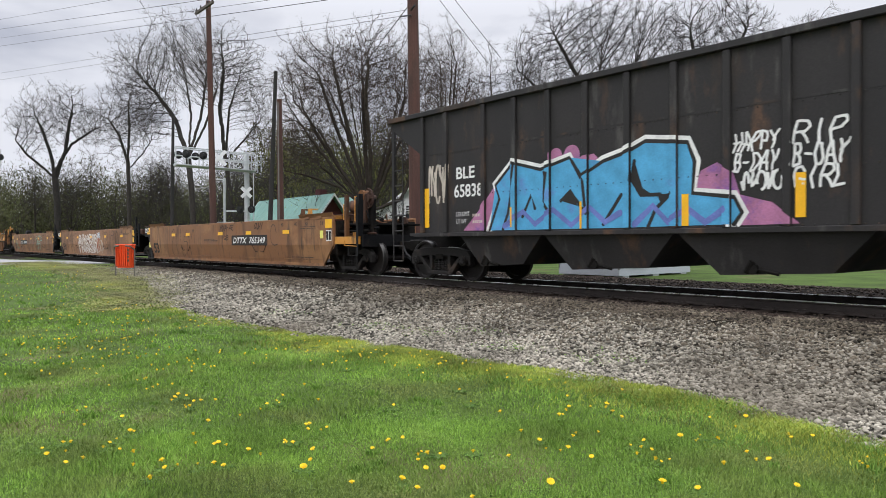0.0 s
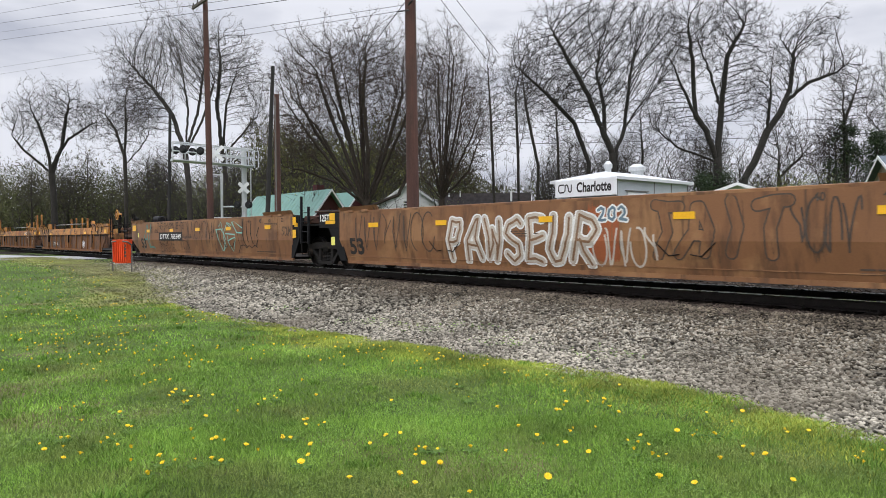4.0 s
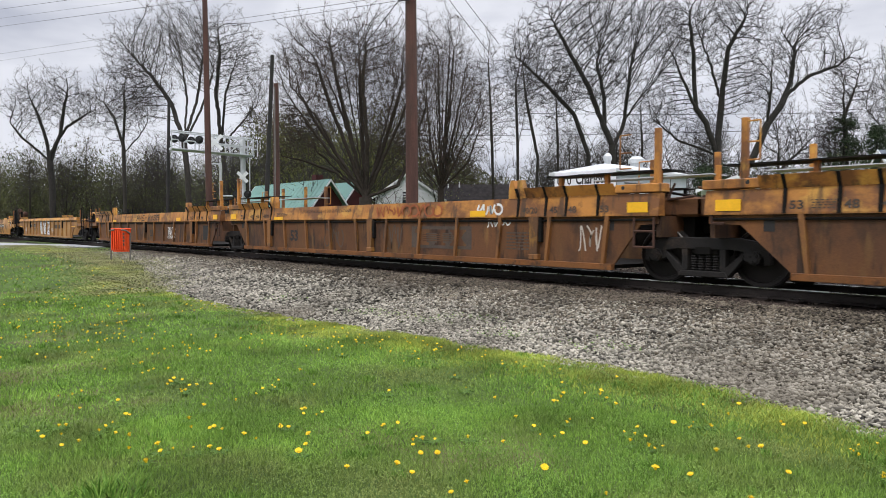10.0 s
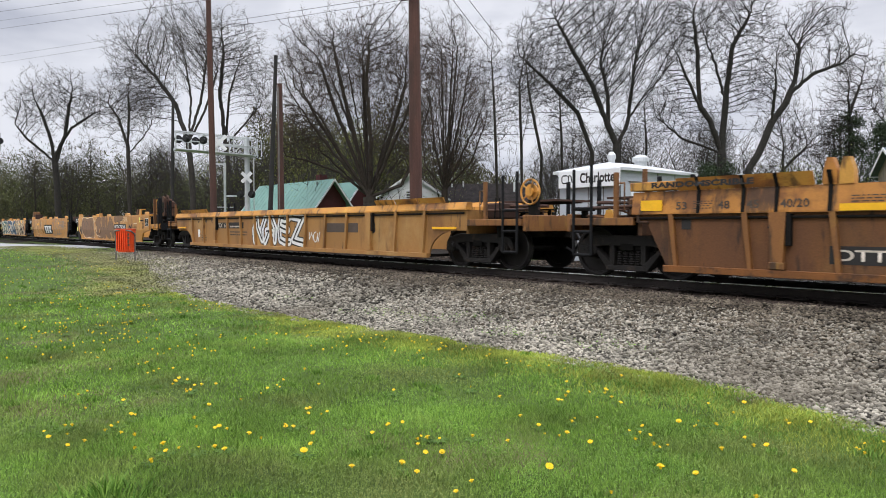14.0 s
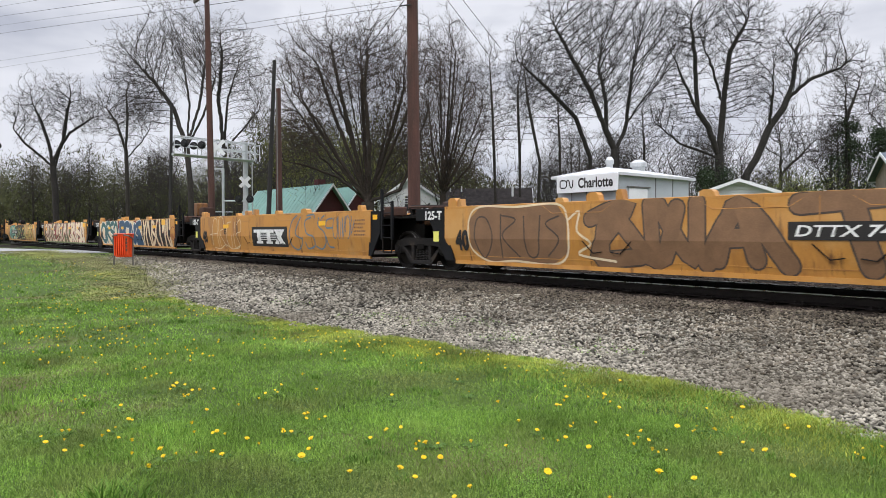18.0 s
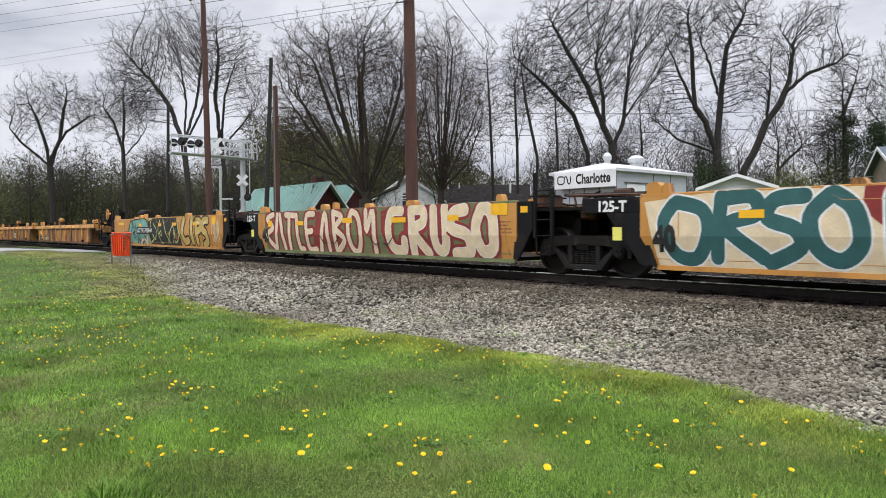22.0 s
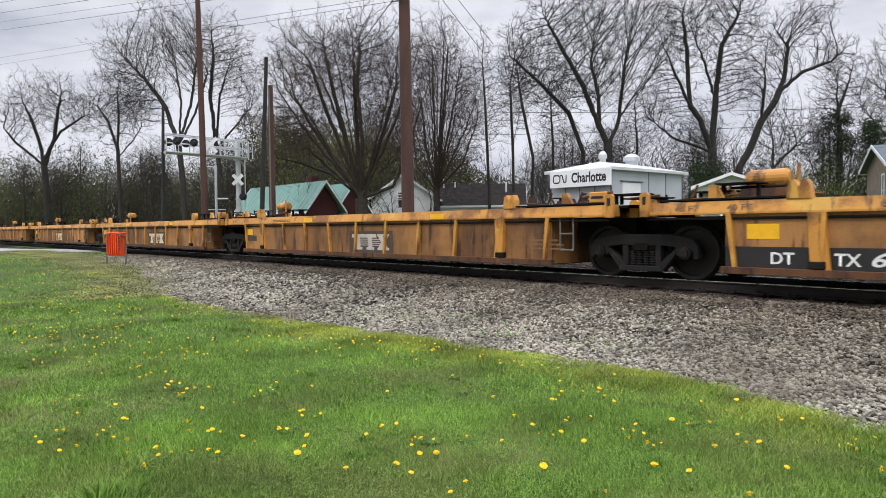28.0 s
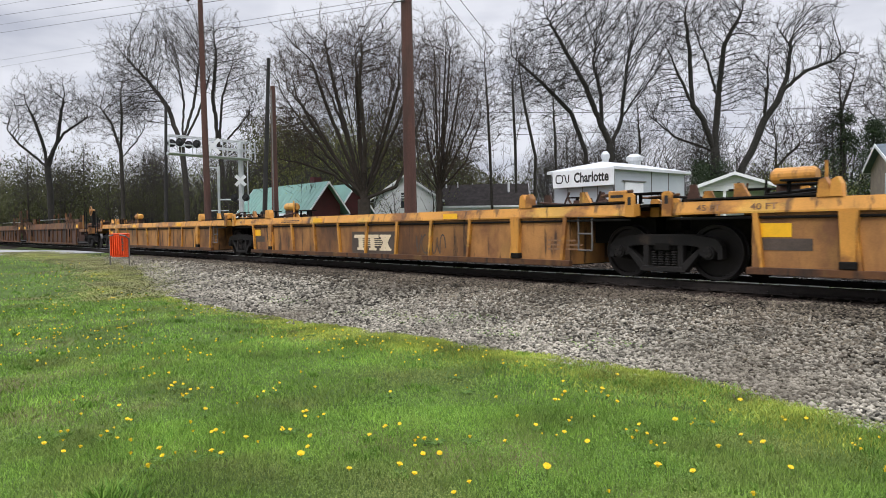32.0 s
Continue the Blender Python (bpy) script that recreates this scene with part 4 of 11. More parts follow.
BARE = "tall bare deciduous tree with fine twigs behind the track"
TREES = (
    # x, y, label, radius, bark, buds; leading limbs; lobes of the crown
    (-84.0, 16.6, "gnarled bare tree with a spreading crown", 0.5, BARK_DARK, 0,
     (((0.0, -0.3), (-0.1, 5.3), (-0.3, 8.0)), ((-0.3, 8.0), (-1.5, 9.2), (-2.6, 10.4), (-3.2, 11.6)), ((-0.3, 8.0), (-0.4, 10.7), (-0.8, 12.8), (-1.2, 14.2)), ((-0.2, 7.7), (0.6, 10.0), (1.6, 11.6), (3.4, 12.7), (4.6, 13.3)), ((-0.3, 8.3), (0.9, 10.7), (1.3, 13.6), (1.7, 15.4))),
     ((-2.2, 13.7, 2.5, 3.1), (0.7, 14.5, 2.7, 2.7), (3.4, 13.6, 1.7, 2.1))),
    (-73.8, 20.9, BARE, 0.3, BARK, 0,
     (((0.0, -0.3), (-0.0, 5.5), (-0.1, 9.1)), ((-0.1, 9.1), (-0.9, 11.6), (-2.0, 13.3)), ((-0.1, 9.1), (0.5, 12.2), (0.8, 14.4)), ((-0.0, 8.3), (1.6, 10.0), (2.4, 11.3))),
     ((-0.8, 13.0, 2.7, 3.4), (0.8, 13.3, 2.1, 2.9))),
    (-65.8, 24.4, BARE, 0.42, BARK, 0,
     (((0.0, -0.3), (-0.2, 5.8), (-0.5, 8.9)), ((-0.5, 8.9), (-1.9, 12.6), (-3.9, 15.2), (-6.0, 17.3), (-7.0, 18.4)), ((-0.5, 8.9), (-0.8, 13.1), (-1.8, 16.8), (-2.8, 19.4)), ((-0.4, 9.2), (0.2, 13.1), (0.3, 17.3), (0.1, 19.9)), ((-0.4, 8.9), (1.0, 12.0), (2.1, 15.7))),
     ((-4.7, 16.8, 3.1, 3.1), (-1.8, 18.3, 2.9, 3.5), (0.6, 17.8, 2.1, 3.6), (-4.0, 13.6, 2.6, 2.6))),
    (-67.5, 28.9, BARE, 0.36, BARK, 0,
     (((0.0, -0.3), (-0.2, 5.5), (-0.7, 9.4)), ((-0.7, 9.4), (-1.2, 14.4), (-0.8, 18.2), (-1.0, 21.0)), ((-0.7, 9.4), (0.2, 13.8), (2.0, 17.7)), ((-0.5, 9.1), (1.6, 12.7), (3.0, 15.4))),
     ((-0.9, 18.2, 2.4, 3.8), (1.4, 17.1, 2.2, 3.5), (2.4, 13.8, 1.4, 2.8))),
    (-38.4, 25.7, "broad bare maple with many upright limbs and reddish buds", 0.46, BARK_RED, 1,
     (((0.0, -0.3), (0.0, 3.0)), ((0.0, 3.0), (-1.5, 5.3), (-2.9, 7.9), (-4.4, 9.7)), ((0.0, 3.0), (-0.9, 6.1), (-2.2, 9.7), (-3.2, 11.9)), ((0.0, 3.0), (-0.4, 6.4), (-0.9, 10.1), (-1.4, 12.6)), ((0.0, 3.0), (0.2, 6.4), (0.0, 9.7), (0.2, 12.6)), ((0.0, 3.0), (0.7, 6.0), (1.3, 9.3), (1.9, 12.2)), ((0.0, 3.0), (1.1, 5.7), (2.2, 8.6), (3.0, 11.1)), ((0.1, 2.9), (2.1, 3.8), (3.1, 6.4), (3.9, 8.9)), ((0.0, 3.0), (-1.9, 4.6), (-4.1, 5.4), (-5.5, 5.7))),
     ((-3.1, 10.8, 2.8, 3.0), (-0.1, 11.5, 2.8, 2.9), (2.4, 10.4, 1.9, 3.3), (-4.2, 7.2, 1.8, 2.2), (1.8, 7.1, 1.8, 2.2))),
    (-43.0, 35.9, "dense bare tree with brownish twigs", 0.3, BARK_RED, 1,
     (((0.0, -0.3), (0.0, 4.0)), ((0.0, 4.0), (-0.8, 7.5), (-1.2, 11.5)), ((0.0, 4.0), (0.1, 8.9), (0.1, 13.7)), ((0.0, 4.0), (1.2, 8.0), (1.9, 12.4)), ((0.0, 4.0), (2.1, 6.2), (3.2, 9.3)), ((0.0, 4.0), (-1.5, 5.8), (-1.9, 8.4))),
     ((0.1, 13.3, 2.2, 3.7), (-0.6, 9.3, 1.7, 3.6), (1.9, 10.2, 1.9, 4.0), (0.7, 6.6, 2.2, 2.2))),
    (-43.1, 41.9, BARE, 0.2, BARK, 0,
     (((0.0, -0.3), (-0.2, 7.0), (-0.4, 11.7), (-0.6, 15.1)),),
     ((-0.5, 12.7, 1.2, 4.3), (0.5, 10.8, 1.0, 2.9))),
    (-43.0, 44.7, BARE, 0.2, BARK, 0,
     (((0.0, -0.3), (-0.1, 8.1), (-0.3, 13.5)), ((-0.1, 8.1), (0.7, 11.5))),
     ((-0.0, 13.5, 1.3, 4.2),)),
    (-40.7, 44.2, BARE, 0.2, BARK, 0,
     (((0.0, -0.3), (0.3, 6.9), (-0.7, 11.7), (-1.1, 15.0)),),
     ((-0.6, 13.1, 1.4, 3.3),)),
    (-40.4, 47.1, BARE, 0.18, BARK, 0,
     (((0.0, -0.3), (-0.2, 8.5), (-0.4, 12.4)),),
     ((-0.2, 10.9, 1.4, 3.2),)),
    (-31.8, 43.2, "tall bare tree with a wide open crown", 0.42, BARK_DARK, 0,
     (((0.0, -0.3), (-0.2, 7.2)), ((-0.2, 7.2), (-0.8, 8.4), (-2.1, 11.5), (-3.8, 14.4), (-5.0, 16.5)), ((-0.8, 8.4), (-0.6, 10.7), (-0.9, 13.6), (-0.3, 16.4)), ((-0.1, 6.7), (0.8, 8.8), (1.4, 11.5), (2.0, 14.4), (2.8, 16.8)), ((1.0, 9.2), (2.4, 11.1), (4.1, 12.7))),
     ((-3.4, 15.2, 3.3, 3.0), (-0.3, 15.8, 2.9, 3.3), (2.8, 15.2, 2.4, 3.3), (-0.9, 11.9, 3.5, 2.4))),
    (-34.0, 43.2, BARE, 0.26, BARK_DARK, 0,
     (((0.0, -0.3), (-0.2, 6.7), (-1.3, 9.7), (-3.4, 11.9), (-5.7, 14.0)),),
     ((-5.1, 13.6, 1.7, 2.6), (-2.8, 11.9, 2.1, 2.2))),
    (-26.9, 48.9, "tall bare tree with an ivy covered trunk", 0.5, BARK_DARK, 0,
     (((0.0, -0.3), (-0.0, 7.5)), ((-0.0, 6.6), (-0.9, 8.8), (-1.7, 9.8), (-2.0, 13.1), (-2.4, 16.4)), ((-0.0, 7.5), (0.3, 11.0), (0.7, 14.3), (2.0, 16.7)), ((0.2, 10.2), (-0.3, 13.9), (-0.9, 16.8)), ((-1.7, 9.8), (-3.0, 12.3), (-3.8, 13.9)), ((-0.0, 6.3), (-2.6, 7.7), (-4.2, 9.4))),
     ((-2.6, 15.1, 1.9, 3.3), (-0.1, 15.9, 2.4, 3.3), (2.0, 15.9, 1.8, 2.8), (1.4, 11.8, 1.9, 2.3), (-3.8, 10.2, 1.6, 2.5))),
    (-25.2, 48.7, "bare tree leaning outward with a forked trunk", 0.4, BARK_DARK, 0,
     (((0.0, -0.3), (0.4, 5.1), (1.2, 6.5), (2.0, 8.5), (3.0, 9.9)), ((3.0, 9.9), (4.0, 11.9), (4.6, 14.3), (5.4, 15.9)), ((3.4, 10.5), (5.2, 12.1), (7.2, 12.8), (8.0, 13.4)), ((2.0, 8.5), (1.8, 11.1), (1.4, 12.7)), ((4.4, 13.9), (3.6, 15.5))),
     ((5.2, 15.5, 1.9, 1.7), (7.0, 13.3, 1.5, 1.3), (3.2, 13.1, 1.5, 2.4), (1.8, 11.5, 1.0, 2.0))),
    (-22.6, 61.1, BARE, 0.3, BARK, 0,
     (((0.0, -0.3), (-0.1, 7.7), (-0.3, 10.0)), ((-0.3, 10.0), (-1.0, 12.2), (-1.6, 13.1)), ((-0.3, 10.0), (0.4, 12.2), (0.8, 14.0))),
     ((-0.1, 11.8, 2.2, 2.7), (-0.9, 9.3, 1.7, 1.7))),
    (-19.2, 62.4, BARE, 0.3, BARK, 0,
     (((0.0, -0.3), (-0.3, 7.5), (-0.7, 11.4)), ((-0.3, 7.5), (-1.8, 10.6))),
     ((-0.7, 12.3, 1.8, 3.0), (-1.2, 8.8, 1.7, 2.2))),
    (-26.7, 58.2, BARE, 0.22, BARK, 0,
     (((0.0, -0.3), (-0.0, 7.5)), ((-0.0, 5.6), (2.3, 7.9))),
     ((-0.0, 8.9, 2.1, 2.8), (2.3, 7.9, 2.1, 1.9))),
)
for i, (x, y, lab, r, bark, budding, limbs, lobes) in enumerate(TREES):
    bare_tree(x, y, lab, 40 + i, r, bark, budding, limbs, lobes)


def thicket(name, label, spots, seed, h, leaf, leaf_n, leaf_size):
    """Undergrowth and far woods: many thin stems with haze of small leaves, one object."""
    g = random.Random(seed)
    segs, pts = [], []
    for x, y in spots:
        hh = h * g.uniform(0.55, 1.1)
        z0 = float(ground_z(x, y))
        for s in range(3):
            p = Vector((x + g.uniform(-0.6, 0.6), y + g.uniform(-0.6, 0.6), z0 - 0.1))
            d = Vector((g.gauss(0, 0.16), g.gauss(0, 0.16), 1)).normalized()
            r = g.uniform(0.03, 0.09)
            for i in range(6):
                d = (d + Vector((g.gauss(0, 0.15), g.gauss(0, 0.15), 0.05))).normalized()
                q = p + d * hh / 6
                segs.append((tuple(p), tuple(q), r * (1 - i / 7), r * (1 - (i + 1) / 7)))
                for b in range(2):
                    e = (d * 0.6 + Vector((g.gauss(0, 0.7), g.gauss(0, 0.7), g.gauss(0.2, 0.3)))).normalized()
                    q2 = q + e * hh * g.uniform(0.1, 0.25)
                    segs.append((tuple(q), tuple(q2), 0.025, 0.012))
                    for c in range(2):
                        q3 = q2 + (e + Vector((g.gauss(0, 0.6), g.gauss(0, 0.6), g.gauss(0.2, 0.4)))) * hh * 0.08
                        segs.append((tuple(q2), tuple(q3), 0.014, 0.009))
                        pts.append(q3)
                    pts.append(q2)
                p = q
    v, f = tubes(segs, 3)
    t = thing(name, pose(0, 0, 0), label, "trees", kind="stuff")
    o = new("stems", soup("stems", v, f, BARK))
    o.parent = t
    o = new("leaves", bud_mesh(pts, leaf_n, leaf_size, 0.35, leaf, seed))
    o.parent = t
    return t


g0 = random.Random(21)
thicket("undergrowth", "brushy undergrowth with first green spring leaves", [(g0.uniform(-90, -46), g0.uniform(26, 42)) for i in range(130)], 1, 8.0, SPRING_LEAF, 30000, 0.05)
thicket("undergrowth", "dull brown brush at the edge of the woods", [(g0.uniform(-140, -86), g0.uniform(12, 44)) for i in range(130)], 2, 8.0, DULL_LEAF, 30000, 0.08)
thicket("undergrowth", "green and brown brush behind the houses", [(g0.uniform(-62, -26), g0.uniform(50, 62)) for i in range(100)], 3, 8.0, DULL_LEAF, 16000, 0.05)
thicket("undergrowth", "tangled brush and saplings behind the shed", [(g0.uniform(-34, 0), g0.uniform(56, 74)) for i in range(100)], 4, 6.0, SPRING_LEAF, 22000, 0.045)


g0 = random.Random(77)
thicket("shrub", "bright green spring shrub behind the carport", [(g0.uniform(-25.0, -20.0), g0.uniform(52, 57)) for i in range(16)], 5, 4.4, SPRING_LEAF, 16000, 0.05)


def far_woods(seed, n, x0, x1, y0, y1, h, leaf, label):
    """A deep belt of distant woodland: a haze of dull twig ends and leaves, one object."""
    g = np.random.default_rng(seed)
    x, y = g.uniform(x0, x1, n), g.uniform(y0, y1, n)
    top = h * (0.70 + 0.17 * np.sin(x * 0.35 + y * 0.2) + 0.13 * np.sin(x * 0.9 + 2))
    z = 0.5 + top * np.power(g.uniform(0, 1, n), 0.95)
    a, b = g.normal(0, 1, (n, 3)), g.normal(0, 1, (n, 3))
    a[:, 2] *= 1.8
    a /= np.linalg.norm(a, axis=1, keepdims=True)
    b /= np.linalg.norm(b, axis=1, keepdims=True)
    s = g.uniform(0.08, 0.26, (n, 1))
    c = np.stack([x, y, z], -1)
    v = np.stack([c - a * s, c + b * s * 0.35, c + a * s, c - b * s * 0.35], 1).reshape(-1, 3)
    tagged(new("far_woods", soup("far_woods", v, 4 * np.arange(n)[:, None] + np.arange(4), leaf)), label, "woods", kind="stuff")


far_woods(1, 200000, -150, -94, 8, 52, 12.5, DULL_LEAF, "dark brown distant woods")
far_woods(2, 80000, -112, -66, 46, 62, 17.0, OLIVE_LEAF, "olive brown woods behind the barn")
far_woods(5, 90000, -72, -56, 32, 46, 14.5, OLIVE_LEAF, "olive green spring woods beside the barn")
far_woods(6, 30000, -66, -50, 48, 58, 10.0, DULL_LEAF, "brown woods behind the white house")
far_woods(3, 30000, -60, -18, 66, 90, 7.5, DULL_LEAF, "dull woods behind the houses")
far_woods(4, 30000, -28, 20, 76, 100, 8.0, DULL_LEAF, "dull woods far behind the shed")

# the second row: slimmer trees of three habits
HABITS = (
    (((0.0, -0.3), (0.1, 3.0), (-0.1, 6.0), (0.2, 10.5)), ((0.1, 3.4), (1.2, 6.4), (1.6, 9.4)), ((0.0, 4.2), (-1.3, 7.2), (-1.9, 9.8))),
    (((0.0, -0.3), (-0.2, 2.4)), ((-0.2, 2.4), (-1.1, 6.0), (-1.3, 10.0)), ((-0.2, 2.4), (0.7, 6.2), (0.9, 11.0)), ((-0.1, 2.0), (1.8, 5.0), (2.6, 8.0))),
    (((0.0, -0.3), (0.3, 4.5), (0.1, 8.5), (0.4, 12.0)), ((0.3, 4.0), (-1.0, 7.5)), ((0.2, 5.5), (1.5, 8.6))),
)
FULL = (((0.0, 8.6, 2.4, 3.4), (0.2, 5.8, 2.0, 2.4)), ((-0.6, 8.2, 2.2, 3.6), (1.4, 7.4, 2.0, 3.2)), ((0.1, 9.0, 1.9, 4.0),))
PROTO = []
g2 = random.Random(5)
ROW = [(g2.uniform(-104, -88), g2.uniform(16, 34), g2.uniform(0.7, 1.0)) for i in range(8)] + [(g2.uniform(-80, -64), g2.uniform(30, 44), g2.uniform(0.7, 1.15)) for i in range(8)]
ROW += [(-48.5 + 1.9 * i + g2.uniform(-0.6, 0.6), 49 + g2.uniform(0, 10), g2.uniform(0.7, 1.0)) for i in range(10)] + [(-27 + 1.9 * i + g2.uniform(-0.6, 0.6), 64 + g2.uniform(0, 8), g2.uniform(0.6, 0.9)) for i in range(9)]
for i, (x, y, k) in enumerate(ROW):
    k = 1.0 if i < 3 else k
    m = Matrix.Translation((x, y, float(ground_z(x, y)))) @ Matrix.Rotation(g2.uniform(0, 6.28), 4, "Z") @ Matrix.Scale(k, 4)
    if i < 3:
        t = thing("tree", m, "slim bare tree in the second row of the woods", "tree", "trees behind the track")
        trunk, crown, twigs, ends = grow(90 + i, HABITS[i], FULL[i], 0.15)
        for nm, segs, sides in (("trunk", trunk, 6), ("crown", crown, 3), ("twigs", twigs, 3)):
            v, f = spikes(segs) if nm == "twigs" else tubes(segs, sides)
            o = new(nm, soup(nm, v, f, BARK, nm == "trunk"))
            o.parent = t
            if nm == "twigs":
                o["kind"] = "stuff"
        PROTO.append(t)
    else:
        copy_thing(PROTO[i % 3], m)


def evergreen(x, y, h, seed):
    t = thing("evergreen", pose(x, y, float(ground_z(x, y))), "dark drooping evergreen tree among the bare trees", "tree", "trees behind the track")
    g = random.Random(seed)
    pts = []
    for i in range(46):
        segs = []
        k = g.uniform(0.18, 1)
        a = g.uniform(0, 6.283)
        ln = (1.02 - k) * h * 0.32 + 0.3
        p = Vector((0, 0, h * k))
        for j in range(4):
            q = p + Vector((math.cos(a) * ln / 4, math.sin(a) * ln / 4, -0.06 * ln * j + g.uniform(-0.05, 0.05)))
            segs.append((tuple(p), tuple(q), 0.03, 0.02))
            pts += [q] * (2 + j)
            p = q
        v, f = tubes(segs, 3)
        o = new("branch", soup("branch", v, f, BARK_DARK))
        o.parent = t
    v, f = tubes([((0, 0, -0.2), (0, 0, h * 0.5), 0.22, 0.14), ((0, 0, h * 0.5), (0, 0, h), 0.14, 0.03)], 8)
    o = new("trunk", soup("trunk", v, f, BARK_DARK, True))
    o.parent = t
    o = new("needles", bud_mesh(pts, 6500, 0.085, 0.22, NEEDLE, seed))
    o.parent = t


evergreen(-22.6, 60.5, 10.6, 3)
evergreen(-19.6, 58.5, 8.6, 4)
# ivy round the thick trunk
g1 = np.random.default_rng(8)
iv = [Vector((math.cos(a) * r, math.sin(a) * r, z)) for a, r, z in zip(g1.uniform(0, 6.28, 500), g1.uniform(0.4, 1.5, 500), g1.uniform(0.5, 5.6, 500))]
iv_t = thing("ivy", pose(-27.1, 48.6, 0.6), "dark ivy wrapped round a tree trunk", "ivy")
o = new("leaves", bud_mesh(iv, 13000, 0.07, 0.25, NEEDLE, 9))
o.parent = iv_t

# ---------------------------------------------------------------- buildings behind the track
def gable_house(name, label, x0, x1, y0, y1, eave, ridge, along, wall, roof, windows=(), door=None, over=0.35, gable_mat=None, yaw=0):
    """A house with a pitched roof; along: 'x' or 'y', the way the ridge runs. windows: (face, u, z, w, h)."""
    z0 = 0.5
    t = thing(name, pose((x0 + x1) / 2, (y0 + y1) / 2, z0, 0, 0, yaw), label, "house", "houses behind the track")
    a, b = (x1 - x0) / 2, (y1 - y0) / 2
    e, r = eave - z0, ridge - z0
    w = 0.15
    part("wall", bx(-a, a, -b, -b + w, 0, e), wall, t)
    part("wall", bx(-a, a, b - w, b, 0, e), wall, t)
    part("wall", bx(-a, -a + w, -b + w, b - w, 0, e), wall, t)
    part("wall", bx(a - w, a, -b + w, b - w, 0, e), wall, t)
    half = b if along == "x" else a
    for s in (-1, 1):
        bm = bmesh.new()
        run = a if along == "x" else b
        lo, hi = (-half, half)
        pts = [(lo, e), (hi, e), (0, r)]
        v0 = [bm.verts.new((s * run, p, z) if along == "x" else (p, s * run, z)) for p, z in pts]
        v1 = [bm.verts.new((s * (run - w), p, z) if along == "x" else (p, s * (run - w), z)) for p, z in pts]
        bm.faces.new(v0)
        bm.faces.new(v1[::-1])
        for i in range(3):
            bm.faces.new((v0[i], v1[i], v1[(i + 1) % 3], v0[(i + 1) % 3]))
        bmesh.ops.recalc_face_normals(bm, faces=bm.faces[:])
        part("gable", bm, gable_mat or wall, t)
    run = (a if along == "x" else b) + over
    slope = (r - e) / half
    for s in (-1, 1):
        bm = bmesh.new()
        o = half + over
        zl = e - slope * over
        ring = [(0, r + 0.12), (s * o, zl + 0.12), (s * o, zl), (0, r)]
        A = [bm.verts.new((-run, p, z) if along == "x" else (p, -run, z)) for p, z in ring]
        B = [bm.verts.new((run, p, z) if along == "x" else (p, run, z)) for p, z in ring]
        bm.faces.new(A)
        bm.faces.new(B[::-1])
        for i in range(4):
            bm.faces.new((A[i], B[i], B[(i + 1) % 4], A[(i + 1) % 4]))
        bmesh.ops.recalc_face_normals(bm, faces=bm.faces[:])
        part("roof", bm, roof, t)
        # white verge and fascia boards
        for q in (-run, run):
            bm = bmesh.new()
            k = 0.03 if q > 0 else -0.03
            ring2 = [(0, r + 0.14), (s * o, zl + 0.14), (s * o, zl - 0.05), (0, r - 0.05)]
            A = [bm.verts.new((q, p, z) if along == "x" else (p, q, z)) for p, z in ring2]
            B = [bm.verts.new((q + k, p, z) if along == "x" else (p, q + k, z)) for p, z in ring2]
            bm.faces.new(A)
            bm.faces.new(B[::-1])
            for i in range(4):
                bm.faces.new((A[i], B[i], B[(i + 1) % 4], A[(i + 1) % 4]))
            bmesh.ops.recalc_face_normals(bm, faces=bm.faces[:])
            part("verge_board", bm, WHITE_PAINT, t)
        p0, p1 = sorted((s * (o + 0.003), s * (o + 0.033)))
        part("fascia", bx(-run, run, p0, p1, zl - 0.06, zl + 0.1) if along == "x" else bx(p0, p1, -run, run, zl - 0.06, zl + 0.1), WHITE_PAINT, t)
    for face, u, z, ww, hh in windows:
        m = {"front": pose(u, -b, z), "right": pose(a, u, z, 0, 0, 90), "left": pose(-a, u, z, 0, 0, -90)}[face]
        win = part("window", bx(-ww / 2, ww / 2, -0.02, 0.05, -hh / 2, hh / 2), GLASS_DARK, t, "dark window pane", m)
        f = bmesh.new()
        box(f, -ww / 2 - 0.09, -ww / 2, -0.05, 0.04, -hh / 2 - 0.09, hh / 2 + 0.09)
        box(f, ww / 2, ww / 2 + 0.09, -0.05, 0.04, -hh / 2 - 0.09, hh / 2 + 0.09)
        box(f, -ww / 2, ww / 2, -0.05, 0.04, hh / 2, hh / 2 + 0.09)
        box(f, -ww / 2, ww / 2, -0.06, 0.04, -hh / 2 - 0.09, -hh / 2)
        box(f, -ww / 2, ww / 2, -0.04, -0.021, -0.02, 0.02)
        part("window_frame", f, WHITE_PAINT, win, "white window frame")
    return t


def clapboards(t, a, y, z0, z1, step=0.2, gable=None):
    """Lapped siding boards on a front wall; gable: (half width, peak height) to narrow them upwards."""
    z = z0
    while z < z1 - 0.05:
        w = a if gable is None else max(0.1, a * (gable - z - step) / (gable - z0))
        bm = bmesh.new()
        ring = [(y - 0.028, z), (y - 0.006, z + step), (y + 0.0, z + step), (y + 0.0, z)]
        extrude_x(bm, ring, -w, w)
        part("clapboard", bm, SIDING, t)
        z += step


